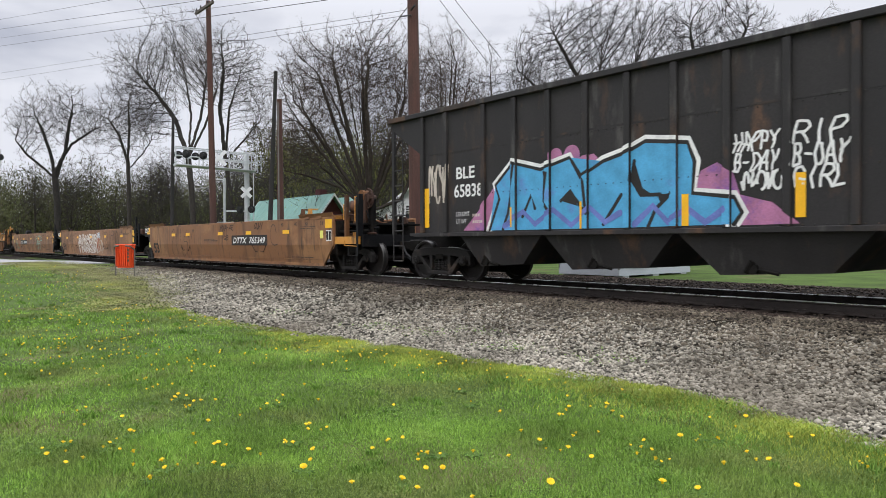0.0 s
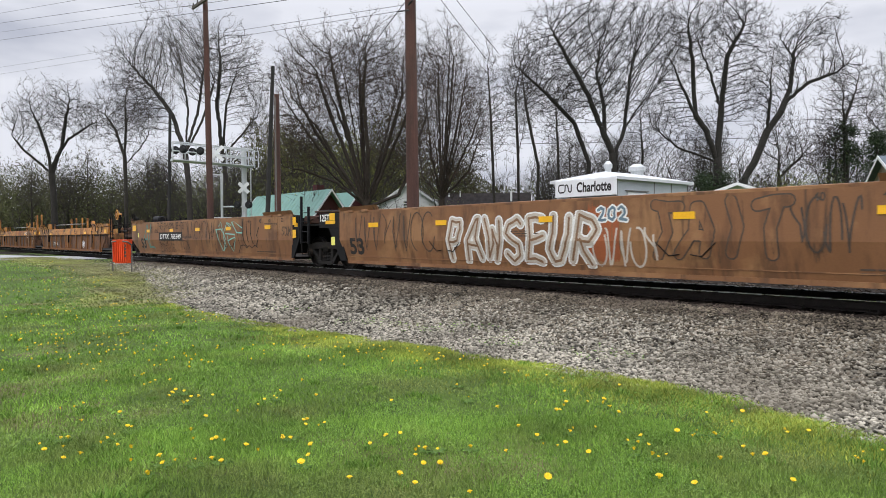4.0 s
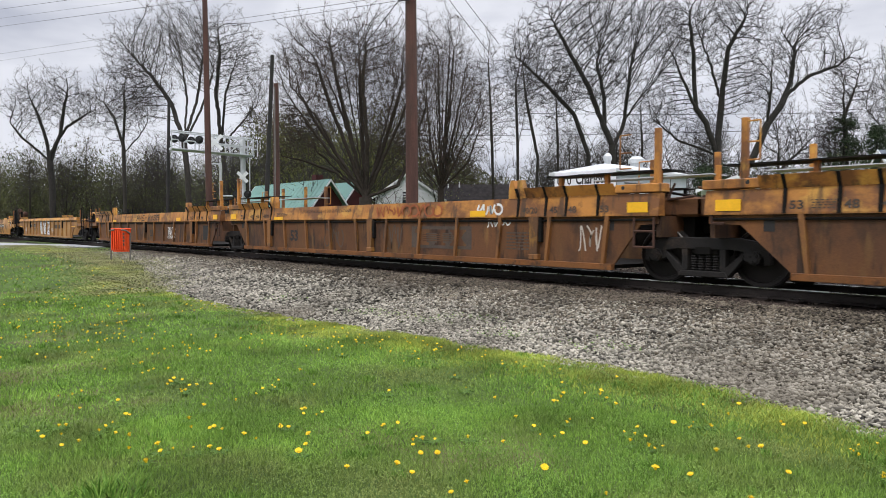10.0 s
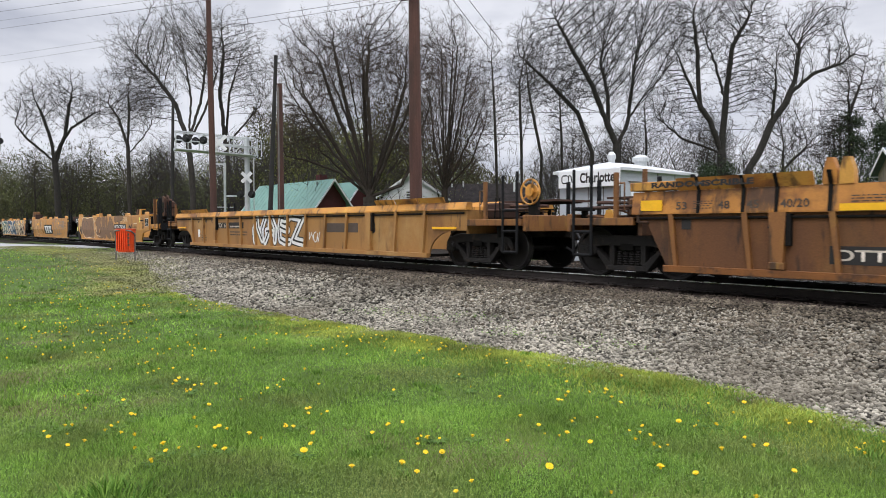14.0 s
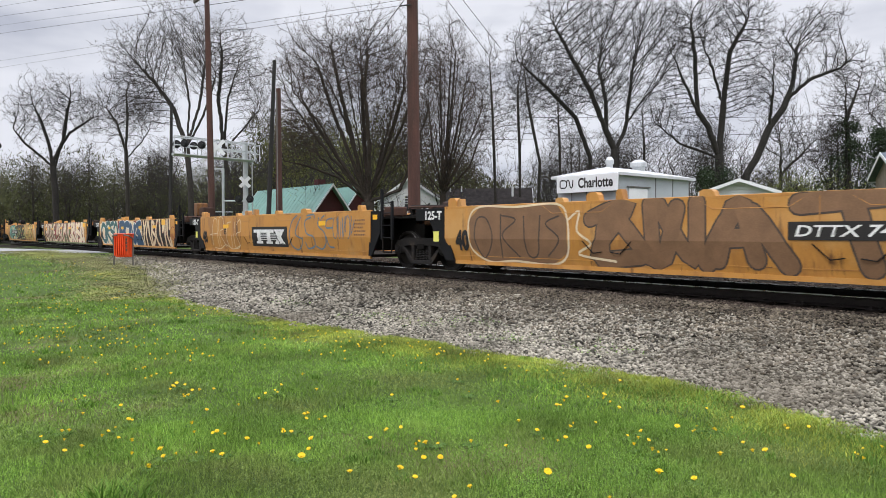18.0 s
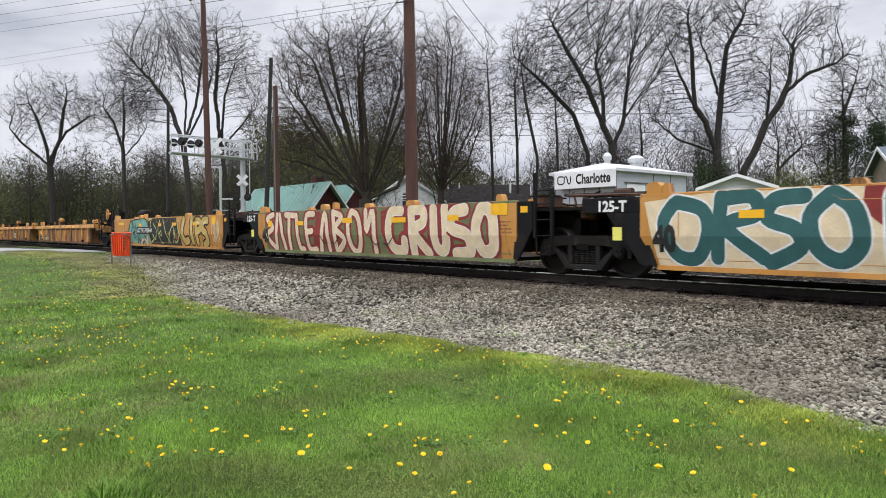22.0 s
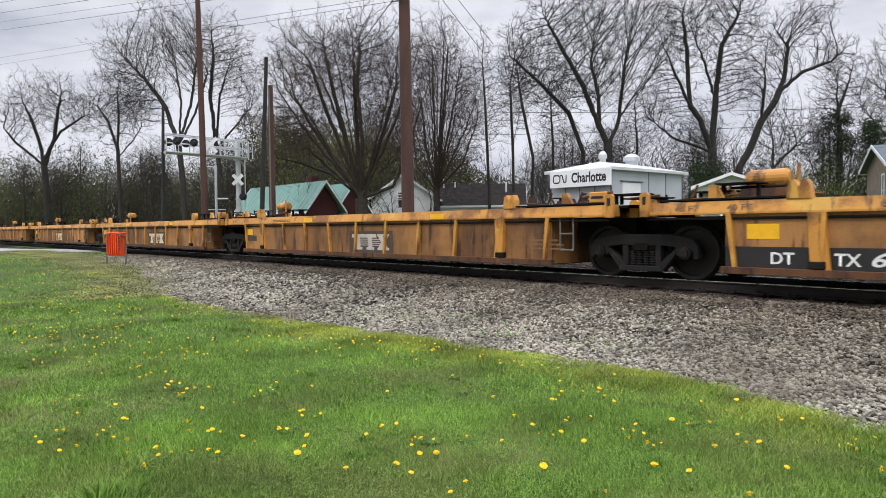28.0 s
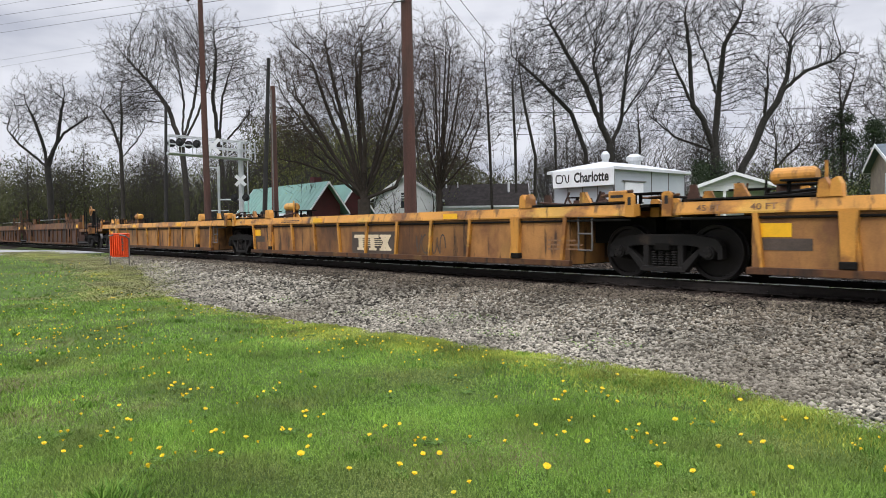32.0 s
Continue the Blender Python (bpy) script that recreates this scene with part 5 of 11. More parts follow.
h1 = gable_house("house", "white clapboard house with a dark roof and steep gable", -52.75, -47.25, 35, 42, 4.2, 6.1, "y", SIDING, ROOF_DARK,
                 windows=(("front", 0.0, 3.55, 0.85, 1.35), ("front", -1.2, 1.5, 0.8, 1.2), ("right", -1.5, 1.8, 0.8, 1.2)), yaw=45)
clapboards(h1, 2.65, -3.5, 3.7, 5.4, 0.22, 5.62)
h2 = gable_house("house", "low white house wing with dark roof and small windows", -49.4, -42.2, 41.1, 45.7, 3.7, 5.4, "x", SIDING, ROOF_DARK,
                 windows=[("front", u, 2.35, 0.8, 0.5) for u in (-2.6, -1.6, -0.2, 1.2, 2.4)] + [("right", 0, 2.1, 0.8, 0.8)], yaw=45)
part("vent_pipe", rod(bmesh.new(), (2.2, -1.0, 3.9), (2.2, -1.0, 5.1), 0.09, 8), WHITE_PAINT, h2, "white roof vent pipe")
for u in (-3.3, -2.3):
    part("vent_pipe", rod(bmesh.new(), (u, -0.4, 4.3), (u, -0.4, 5.2), 0.06, 8), WHITE_PAINT, h2, "white roof vent pipe")
barn = gable_house("barn", "red barn with a pale green metal roof and brick chimney", -55.0, -43.9, 24.9, 27.3, 3.4, 4.95, "x", BARN_RED, ROOF_GREEN, windows=(("front", 2.6, 1.9, 1.6, 0.7),), over=0.5)
barn["category"] = "barn"
part("chimney", bx(3.2, 3.8, 0.1, 0.7, 3.6, 5.0), BARN_RED, barn, "red brick chimney")
for i in range(20):
    u = -5.3 + i * 0.56
    sl = (4.95 - 3.4) / 1.2
    bm = bmesh.new()
    ring = [(0, 4.57), (-1.68, 4.57 - 1.68 * sl), (-1.68, 4.61 - 1.68 * sl), (0, 4.61)]
    extrude_x(bm, ring, u - 0.02, u + 0.02)
    part("roof_seam", bm, ROOF_GREEN, barn)
wing = gable_house("barn", "barn wing with a pale green metal roof", -48.3, -45.5, 28.2, 30.8, 3.3, 5.0, "x", BARN_RED, ROOF_GREEN, over=0.4)
wing["category"] = "barn"

# carport with a white gable on posts
cp = thing("carport", pose(-16.15, 31.1, 0.58, 0, 0, 27), "white clapboard gable carport on square posts", "carport", "houses behind the track")
for sx in (-1, 1):
    for yy in (0.1, 2.8, 5.6):
        part("post", bx(sx * 1.44 - 0.07, sx * 1.44 + 0.07, yy - 0.07, yy + 0.07, 0, 2.65), WHITE_PAINT, cp)
part("post", bx(-0.5, -0.36, 0.03, 0.17, 0, 2.65), WHITE_PAINT, cp)
part("beam", bx(-1.54, 1.54, 0.0, 0.2, 2.65, 2.85), WHITE_PAINT, cp)
part("back_wall", bx(-1.54, 1.54, 5.7, 5.85, 0, 2.85), SIDING, cp, "white back wall of the carport")
part("gable", slab(bmesh.new(), [(-1.5, 2.85), (1.5, 2.85), (0, 3.35)], 0.03, 0.15), SIDING, cp)
clapboards(cp, 1.41, 0.03, 2.86, 3.2, 0.15, 3.38)
for s in (-1, 1):
    bm = bmesh.new()
    slab(bm, [(0, 3.46), (s * 1.72, 2.86), (s * 1.72, 2.76), (0, 3.38)], -0.35, 6.1)
    part("roof", bm, ROOF_PALE, cp)
    bm = bmesh.new()
    slab(bm, [(0, 3.49), (s * 1.75, 2.88), (s * 1.75, 2.72), (0, 3.35)], -0.39, -0.352)
    part("verge_board", bm, WHITE_PAINT, cp)

gable_house("house", "tan brick house with a slate grey roof and narrow window", -14.5, -4.5, 42.05, 48.05, 4.7, 5.8, "x", TAN, ROOF_SLATE, windows=(("front", -3.4, 2.4, 1.0, 1.3), ("front", 1.5, 2.4, 1.0, 1.3), ("left", -1.2, 2.9, 0.4, 1.6)), yaw=29)
gable_house("house", "small pale house far behind the trees", -23.6, -18.8, 62, 70, 3.4, 5.4, "y", SIDING, ROOF_DARK, windows=(("front", 0.2, 3.0, 0.9, 1.3),))
gable_house("house", "small white house among distant trees", -112, -106, 30, 36, 3.4, 6.2, "y", SIDING, ROOF_DARK, windows=(("front", 0.5, 2.2, 0.9, 1.2),))

# signal bungalow with its station sign
shed = thing("equipment_shed", pose(-13.33, 18.5, 0.56), "pale grey panelled metal equipment shed standing on blocks", "shed")
SW, SD = 1.12, 1.85
part("shed_body", bx(-SW, SW, -SD, SD, 0.08, 2.75), SHED_GREY, shed)
for i in range(5):
    u = -SW + 0.02 + i * (2 * SW - 0.04) / 4
    part("panel_seam", bx(u - 0.012, u + 0.012, -SD - 0.012, -SD, 0.25, 2.7), STEEL_GREY, shed)
for i in range(5):
    u = -SD + 0.02 + i * (2 * SD - 0.04) / 4
    if i != 1:
        part("panel_seam", bx(SW, SW + 0.012, u - 0.012, u + 0.012, 0.25, 2.7), STEEL_GREY, shed)
door = part("door", bx(SW, SW + 0.03, -1.35, -0.45, 0.3, 2.36, bevel=0.008), WHITE_PAINT, shed, "closed pale grey door")
part("door_handle", bx(SW + 0.03, SW + 0.08, -0.62, -0.52, 1.75, 1.79), BLACK, door)
part("drip_rail", bx(SW, SW + 0.06, -1.45, -0.35, 2.38, 2.41), STEEL_GREY, shed)
bm = bmesh.new()
zs = [(-SW - 0.14, -SD - 0.14, 2.7), (SW + 0.14, -SD - 0.14, 2.7), (SW + 0.14, SD + 0.14, 2.7), (-SW - 0.14, SD + 0.14, 2.7)]
lo = [bm.verts.new(p) for p in zs]
mid = [bm.verts.new((p[0], p[1], 2.78)) for p in zs]
pk = [bm.verts.new((0, -0.9, 3.06)), bm.verts.new((0, 0.9, 3.06))]
bm.faces.new(lo[::-1])
for i in range(4):
    bm.faces.new((lo[i], lo[(i + 1) % 4], mid[(i + 1) % 4], mid[i]))
bm.faces.new((mid[0], mid[1], pk[0]))
bm.faces.new((mid[1], mid[2], pk[1], pk[0]))
bm.faces.new((mid[2], mid[3], pk[1]))
bm.faces.new((mid[3], mid[0], pk[0], pk[1]))
bmesh.ops.recalc_face_normals(bm, faces=bm.faces[:])
part("shed_roof", bm, SHED_ROOF, shed, "low white hipped metal roof")
for yy, r in ((-0.75, 0.13), (0.75, 0.27)):
    bm = rod(bmesh.new(), (0, yy, 2.93), (0, yy, 3.16), r * 0.75, 14)
    rod(bm, (0, yy, 3.16), (0, yy, 3.28), r, 14)
    rod(bm, (0, yy, 3.28), (0, yy, 3.38), r, 14, r * 0.45)
    part("roof_vent", bm, GALV, shed, "round ribbed roof ventilator")
for sx in (-1, 1):
    for sy in (-1, 0, 1):
        part("block", bx(sx * 0.95 - 0.15, sx * 0.95 + 0.15, sy * 1.5 - 0.15, sy * 1.5 + 0.15, -0.05, 0.25), GALV, shed)
part("junction_box", bx(0.9, 1.02, -SD - 0.09, -SD - 0.001, 1.75, 1.95, bevel=0.01), GALV, shed)
sign = part("sign_board", bx(-0.97, 1.26, -SD - 0.22, -SD - 0.16, 2.25, 2.76, bevel=0.01), WHITE_PAINT, shed, "white station sign with black lettering")


def text_mesh(body, size, offset=0.0, shear=0.0, sx=1.0):
    cu = bpy.data.curves.new("lettering", "FONT")
    cu.body, cu.size, cu.offset, cu.shear = body, size, offset, shear
    cu.fill_mode, cu.resolution_u = "FRONT", 3
    cu.align_x, cu.align_y = "CENTER", "CENTER"
    ob = bpy.data.objects.new("lettering", cu)
    me = bpy.data.meshes.new_from_object(ob)
    bpy.data.objects.remove(ob)
    me.materials.clear()
    if sx != 1.0:
        me.transform(Matrix.Diagonal((sx, 1, 1, 1)))
    return me


def lettering(body, x, y, z, size, material, parent, offset=0.0, shear=0.0, sx=1.0, label="", sz=1.0):
    """Letters facing -y, centred at x and z, on the plane y."""
    me = text_mesh(body, size, offset, shear, sx)
    if sz != 1.0:
        me.transform(Matrix.Diagonal((1, sz, 1, 1)))
    me.materials.append(material)
    ob = new("lettering", me)
    ob.parent = parent
    ob.matrix_basis = pose(x, y, z, 90, 0, 0)
    if label:
        ob["label"] = label
    return ob


def ribbon_path(bm, pts, w, y):
    """A flat painted stroke through points (x, z), on the plane y."""
    n = len(pts)
    L, R = [], []
    for i in range(n):
        a, b = Vector(pts[max(i - 1, 0)]), Vector(pts[min(i + 1, n - 1)])
        d = (b - a)
        d = d.normalized() if d.length > 1e-6 else Vector((1, 0))
        nrm = Vector((-d.y, d.x)) * (w / 2)
        p = Vector(pts[i])
        L.append(bm.verts.new((p.x + nrm.x, y, p.y + nrm.y)))
        R.append(bm.verts.new((p.x - nrm.x, y, p.y - nrm.y)))
    for i in range(n - 1):
        bm.faces.new((L[i], L[i + 1], R[i + 1], R[i]))
    return bm


lettering("Charlotte", 0.48, -SD - 0.223, 2.51, 0.40, P_BLACK, sign, 0.012, 0, 0.79)
bm = bmesh.new()
arc = [(-1.02, 2.42), (-1.06, 2.45), (-1.22, 2.45), (-1.27, 2.40), (-1.27, 2.26), (-1.22, 2.21), (-1.05, 2.21), (-0.99, 2.26), (-0.98, 2.42), (-0.94, 2.45), (-0.88, 2.43), (-0.82, 2.24), (-0.77, 2.21), (-0.72, 2.24), (-0.71, 2.45)]
ribbon_path(bm, [(0.88 * x + 0.29, 0.95 * z + 0.30) for x, z in arc], 0.042, -SD - 0.223)
part("emblem", bm, P_BLACK, sign, "black ribbon emblem")

# ---------------------------------------------------------------- poles and wires
def pole(name, label, x, y, h, r, material, lean=(0, 0), arms=0):
    t = thing(name, pose(x, y, float(ground_z(x, y)) - 0.1), label, "utility pole", "poles along the track")
    bm = tube([(lean[0] * i / 8, lean[1] * i / 8, h * i / 8) for i in range(9)], [r * (1.1 - 0.35 * i / 8) for i in range(9)], 14)
    part("shaft", bm, material, t)
    for i in range(arms):
        z = h - 0.4 - i * 1.3
        part("crossarm", bx(lean[0] - 1.2, lean[0] + 1.2, lean[1] - 0.28, lean[1] - 0.16, z - 0.07, z + 0.07), POLE_GREY, t)
        for u in (-1.1, -0.5, 0.5, 1.1):
            part("insulator", rod(bmesh.new(), (lean[0] + u, lean[1] - 0.22, z + 0.07), (lean[0] + u, lean[1] - 0.22, z + 0.25), 0.05, 8, 0.03), BLACK, t)
    return t


p1 = pole("utility_pole", "tall reddish brown wooden utility pole behind the track", -19.11, 14.7, 17, 0.205, POLE_WOOD, (-0.24, 0), 2)
part("cable_bracket", rod(bmesh.new(), (-0.45, -0.3, 9.0), (0.05, -0.2, 8.95), 0.025, 6), WIRE, p1)
part("insulator", rod(bmesh.new(), (0.1, -0.25, 9.1), (0.45, -0.35, 9.15), 0.035, 6), BLACK, p1)
p2 = pole("utility_pole", "tall reddish brown wooden utility pole behind the track", -36.77, 14.7, 14.2, 0.17, POLE_WOOD, (-0.57, 0), 1)
pole("utility_pole", "slim dark wooden pole", -45.17, 15.3, 9.25, 0.11, POLE_BLACK, (0.5, 0))
pole("utility_pole", "dark weathered pole leaning slightly", -33.83, 16.4, 9.8, 0.12, POLE_BLACK, (0.95, 0))
pole("utility_pole", "short weathered brown pole stub with a pipe beside it", -29.27, 14.8, 7.75, 0.15, POLE_WOOD, (-0.06, 0))
part("conduit", rod(bmesh.new(), (-29.02, 14.6, 0.5), (-29.08, 14.6, 7.9), 0.03, 8), STEEL_GREY)
bpy.data.objects["conduit"].name = "signal_pipe"
tagged(bpy.data.objects["signal_pipe"], "thin grey metal pipe beside the pole stub", "pipe")


def wire(a, b, sag, r, grp):
    a, b = Vector(a), Vector(b)
    n = 14
    bm = tube([a.lerp(b, i / n) - Vector((0, 0, sag * 4 * (i / n) * (1 - i / n))) for i in range(n + 1)], r, 5)
    tagged(part("overhead_wire", bm, WIRE), "thin black overhead line wire", "wire", grp)


def beyond(a, b, k0, k1):
    a, b = Vector(a), Vector(b)
    return a + (b - a) * k0, a + (b - a) * k1


for a, b, r in (((-82.01, 11.19, 21.16), (-21.01, 12.42, 9.87), 0.022), ((-82.01, 11.2, 21.95), (-25.94, 12.76, 11.25), 0.016),
                ((-82.02, 11.21, 22.84), (-31.61, 12.22, 12.63), 0.024), ((-82.03, 11.22, 23.8), (-48.14, 12.76, 17.12), 0.02),
                ((-87.85, 11.96, 19.68), (-20.89, 15.69, 10.17), 0.016), ((-87.85, 11.95, 18.96), (-20.69, 15.92, 10.02), 0.016)):
    p, q = beyond(a, b, -0.25, 1.0)
    wire(p, q, 0.0, r * 0.55, "wires over the track")
pole("utility_pole", "wooden utility pole carrying a service wire", 4.0, 36, 15, 0.15, POLE_WOOD)
wire((-19.2, 14.5, 10.0), (4.0, 35.9, 15.0), 0.0, 0.014, "wires over the track")
wire((-55.5, 27.2, 12.0), (-22.1, 67, 11.6), 0.5, 0.02, "wires over the track")
wire((-60, 30, 10.2), (-12, 66, 9.6), 0.5, 0.02, "wires over the track")
wire((-19.3, 14.5, 9.6), (-24.5, 15.6, 8.2), 0.0, 0.014, "wires over the track")
wire((-19.2, 14.5, 11.2), (-17.3, 16.4, 7.6), 0.0, 0.010, "wires over the track")
wire((-19.0, 14.5, 11.6), (-16.5, 16.2, 7.6), 0.0, 0.010, "wires over the track")

# ---------------------------------------------------------------- crossing signals
sig = thing("crossing_signal", pose(-45.5, 20.5, 0.55), "galvanised cantilever crossing signal with black lamp heads and crossbucks", "crossing signal", "signals at the crossing")
part("mast", rod(bmesh.new(), (0, 0, 0), (0, 0, 7.2), 0.19, 16, 0.16), GALV, sig)
part("mast_base", bx(-0.4, 0.4, -0.4, 0.4, -0.1, 0.25, bevel=0.03), GALV, sig)
AE = Vector((0.9, -5.2, 5.95))
A0 = Vector((0.0, 0.5, 5.95))
def along(k, z=0.0, s=0.0):
    p = A0.lerp(AE, k)
    return (p.x + s, p.y, p.z + z)
for s in (-0.35, 0.35):
    part("arm_rail", rods([(along(0, 0, s), along(1, 0, s)), (along(0, 1.1, s), along(1, 1.1, s)), (along(0, 0.55, s), along(1, 0.55, s))], 0.045), GALV, sig)
part("walkway", rods([(along(0, -0.03, s), along(1, -0.03, s)) for s in (-0.25, -0.12, 0, 0.12, 0.25)], 0.07), GALV, sig)
for k in (0, 0.1, 0.3, 0.5, 0.68, 0.86, 1.0):
    for s in (-0.35, 0.35):
        part("arm_post", rods([(along(k, 0, s), along(k, 1.1, s))], 0.035), GALV, sig)
part("brace", rods([(along(0.3, 0.05, 0.35), along(0.1, 1.1, 0.35)), (along(0.5, 0.05, 0.35), along(0.68, 1.1, 0.35))], 0.03), GALV, sig)
part("cage", rods([((0.3, 0.9, 5.9), (0.3, 0.9, 7.0)), ((-0.3, 0.9, 5.9), (-0.3, 0.9, 7.0)), ((-0.3, 0.9, 7.0), (0.3, 0.9, 7.0)), ((-0.3, 0.9, 6.4), (0.3, 0.9, 6.4))], 0.03), GALV, sig)
def lamp_head(p, yaw):
    h = part("lamp_head", rod(bmesh.new(), (0, 0, 0), (0, 0.04, 0), 0.25, 18), BLACK, sig, "black round target with hooded lamp", Matrix.Translation(p) @ Matrix.Rotation(yaw, 4, "Z"))
    bm = rod(bmesh.new(), (0, -0.25, 0), (0, 0, 0), 0.12, 14, 0.14)
    rod(bm, (0, 0.04, 0), (0, 0.2, 0), 0.12, 12)
    part("hood", bm, BLACK, h)
for k in (0.72, 0.92):
    for s in (-0.4, 0.4):
        lamp_head(Vector(along(k, 0.65, s * 0.4)) + Vector((0.25 + s * 0.5, s * 0.3, 0)), math.radians(55))
def crossbuck(p, yaw, size):
    m = Matrix.Translation(p) @ Matrix.Rotation(yaw, 4, "Z")
    for a in (45, -45):
        c = part("crossbuck", bx(-size, size, -0.012, 0.012, -0.11, 0.11), WHITE_PAINT, sig, "white crossbuck blade", m @ Matrix.Translation((0, 0.015 if a > 0 else -0.015, 0)) @ Matrix.Rotation(math.radians(a), 4, "Y"))
crossbuck(Vector(along(0.5, 0.6, 0.5)), math.radians(55), 0.65)
crossbuck(Vector((0.35, -0.2, 4.45)), math.radians(55), 0.46)
for s in (-0.35, 0.35):
    lamp_head(Vector((0.45 + s * 0.6, -0.3 + s * 0.9, 3.3)), math.radians(55))
part("ladder", rods([((0.25, 0.35, 0.3), (0.25, 0.35, 6)), ((0.0, 0.5, 0.3), (0.0, 0.5, 6))] + [((0.25, 0.35, 0.6 + i * 0.3), (0.0, 0.5, 0.6 + i * 0.3)) for i in range(18)], 0.018), GALV, sig)

s2 = thing("crossing_signal", pose(-46.4, 19.3, 0.55), "thin galvanised signal mast with side arm and black lamps", "crossing signal", "signals at the crossing")
part("mast", rod(bmesh.new(), (0, 0, 0), (0, 0, 5.45), 0.085, 12), GALV, s2)
part("arm", rods([((0, 0, 3.2), (0.9, 1.2, 3.2)), ((0, 0, 5.35), (-0.2, -1.2, 5.35))], 0.05), GALV, s2)
part("lamp_bar", rods([((-0.3, -0.9, 2.45), (0.2, 0.6, 2.45))], 0.03), GALV, s2)
for u in (-1, 1):
    part("lamp_head", rod(bmesh.new(), (u * 0.12 - 0.15, u * 0.4, 2.2), (u * 0.12 + 0.05, u * 0.4 - 0.05, 2.2), 0.19, 14), BLACK, s2, "black hooded lamp")
# gate arm across the far road
gate = thing("crossing_gate", pose(-77, 17.2, 0.55), "lowered crossing gate with red and white striped arm", "crossing gate", "signals at the crossing")
part("gate_post", rod(bmesh.new(), (0, 0, 0), (0, 0, 1.7), 0.1, 10), GALV, gate)
part("gate_box", bx(-0.25, 0.25, -0.3, 0.3, 0.9, 1.6, bevel=0.03), GALV, gate)
RED_PAINT = mat("red_paint", (0.55, 0.03, 0.025), 0.5, 0, 0.1, 3, 30, 0)
for i in range(12):
    part("gate_stripe", bx(i * 0.7 - 0.4, i * 0.7 + 0.3, -0.4, -0.34, 1.35, 1.5), RED_PAINT if i % 2 else WHITE_PAINT, gate)
# near mast whose lamp shows at the edge of the view
s3 = thing("crossing_signal", pose(-52.9, 6.75, 0.55), "crossing signal mast on the near side of the road", "crossing signal", "signals at the crossing")
part("mast", rod(bmesh.new(), (0, 0, 0), (0, 0, 7.5), 0.14, 12), GALV, s3)
part("lamp_bar", rods([((-0.2, 0, 6.3), (0.75, 0.35, 6.3)), ((0.7, 0.35, 5.9), (0.7, 0.35, 7.0)), ((0, 0, 7.0), (0.75, 0.35, 7.0)), ((0, 0, 5.9), (0.75, 0.35, 5.9))], 0.03), GALV, s3)
part("lamp_head", rod(bmesh.new(), (0.55, 0.2, 6.5), (0.95, 0.3, 6.5), 0.2, 16), BLACK, s3, "black hooded lamp")

# ---------------------------------------------------------------- orange bin by the crossing
b0 = thing("litter_bin", pose(-28.6, 7.95, float(ground_z(-28.6, 7.95)), 0, 0, 52), "orange ribbed plastic bin hung on a bent steel pipe frame", "bin")
bm = bmesh.new()
ring0, ring1 = [], []
nf = 28
for i in range(nf):
    a = 2 * math.pi * i / nf
    k = 1.0 + (0.055 if i % 2 else -0.03)
    ring0.append(bm.verts.new((0.28 * k * math.cos(a), 0.22 * k * math.sin(a), 0.36)))
    ring1.append(bm.verts.new((0.34 * k * math.cos(a), 0.26 * k * math.sin(a), 1.24)))
for i in range(nf):
    bm.faces.new((ring0[i], ring0[(i + 1) % nf], ring1[(i + 1) % nf], ring1[i]))
bm.faces.new(ring0[::-1])
part("bin_body", bm, ORANGE_PLASTIC, b0)
bm = bmesh.new()
for i in range(nf):
    a0, a1 = 2 * math.pi * i / nf, 2 * math.pi * (i + 1) / nf
    rod(bm, (0.355 * math.cos(a0), 0.275 * math.sin(a0), 1.24), (0.355 * math.cos(a1), 0.275 * math.sin(a1), 1.24), 0.02, 6)
part("rim", bm, ORANGE_PLASTIC, b0)
for i in range(7):
    u = -0.24 + i * 0.08
    part("rib", bx(u - 0.014, u + 0.014, -0.30, -0.2, 0.42, 1.18, bevel=0.004), ORANGE_PLASTIC, b0)
for s in (-1, 1):
    part("leg", rods([((s * 0.36, -0.05, -0.05), (s * 0.36, -0.05, 1.05)), ((s * 0.36, -0.05, 1.05), (s * 0.30, -0.28, 1.17)), ((s * 0.30, -0.28, 1.17), (s * 0.12, -0.31, 1.2))], 0.028, 8), STEEL_GREY, b0)
for i, (u, h) in enumerate(((0.16, 0.1), (0.16, 0.1), (0.16, 0.1), (0.16, 0.1))):
    part("mark", bx(0.19, 0.25, -0.312, -0.303, 0.6 + i * 0.13, 0.69 + i * 0.13), P_DUST, b0)

# ---------------------------------------------------------------- rolling stock: trucks
HW = 1.5                     # half the width of a car
CARS, WHEELS = [], []        # (thing, place along the track at the start), wheelsets


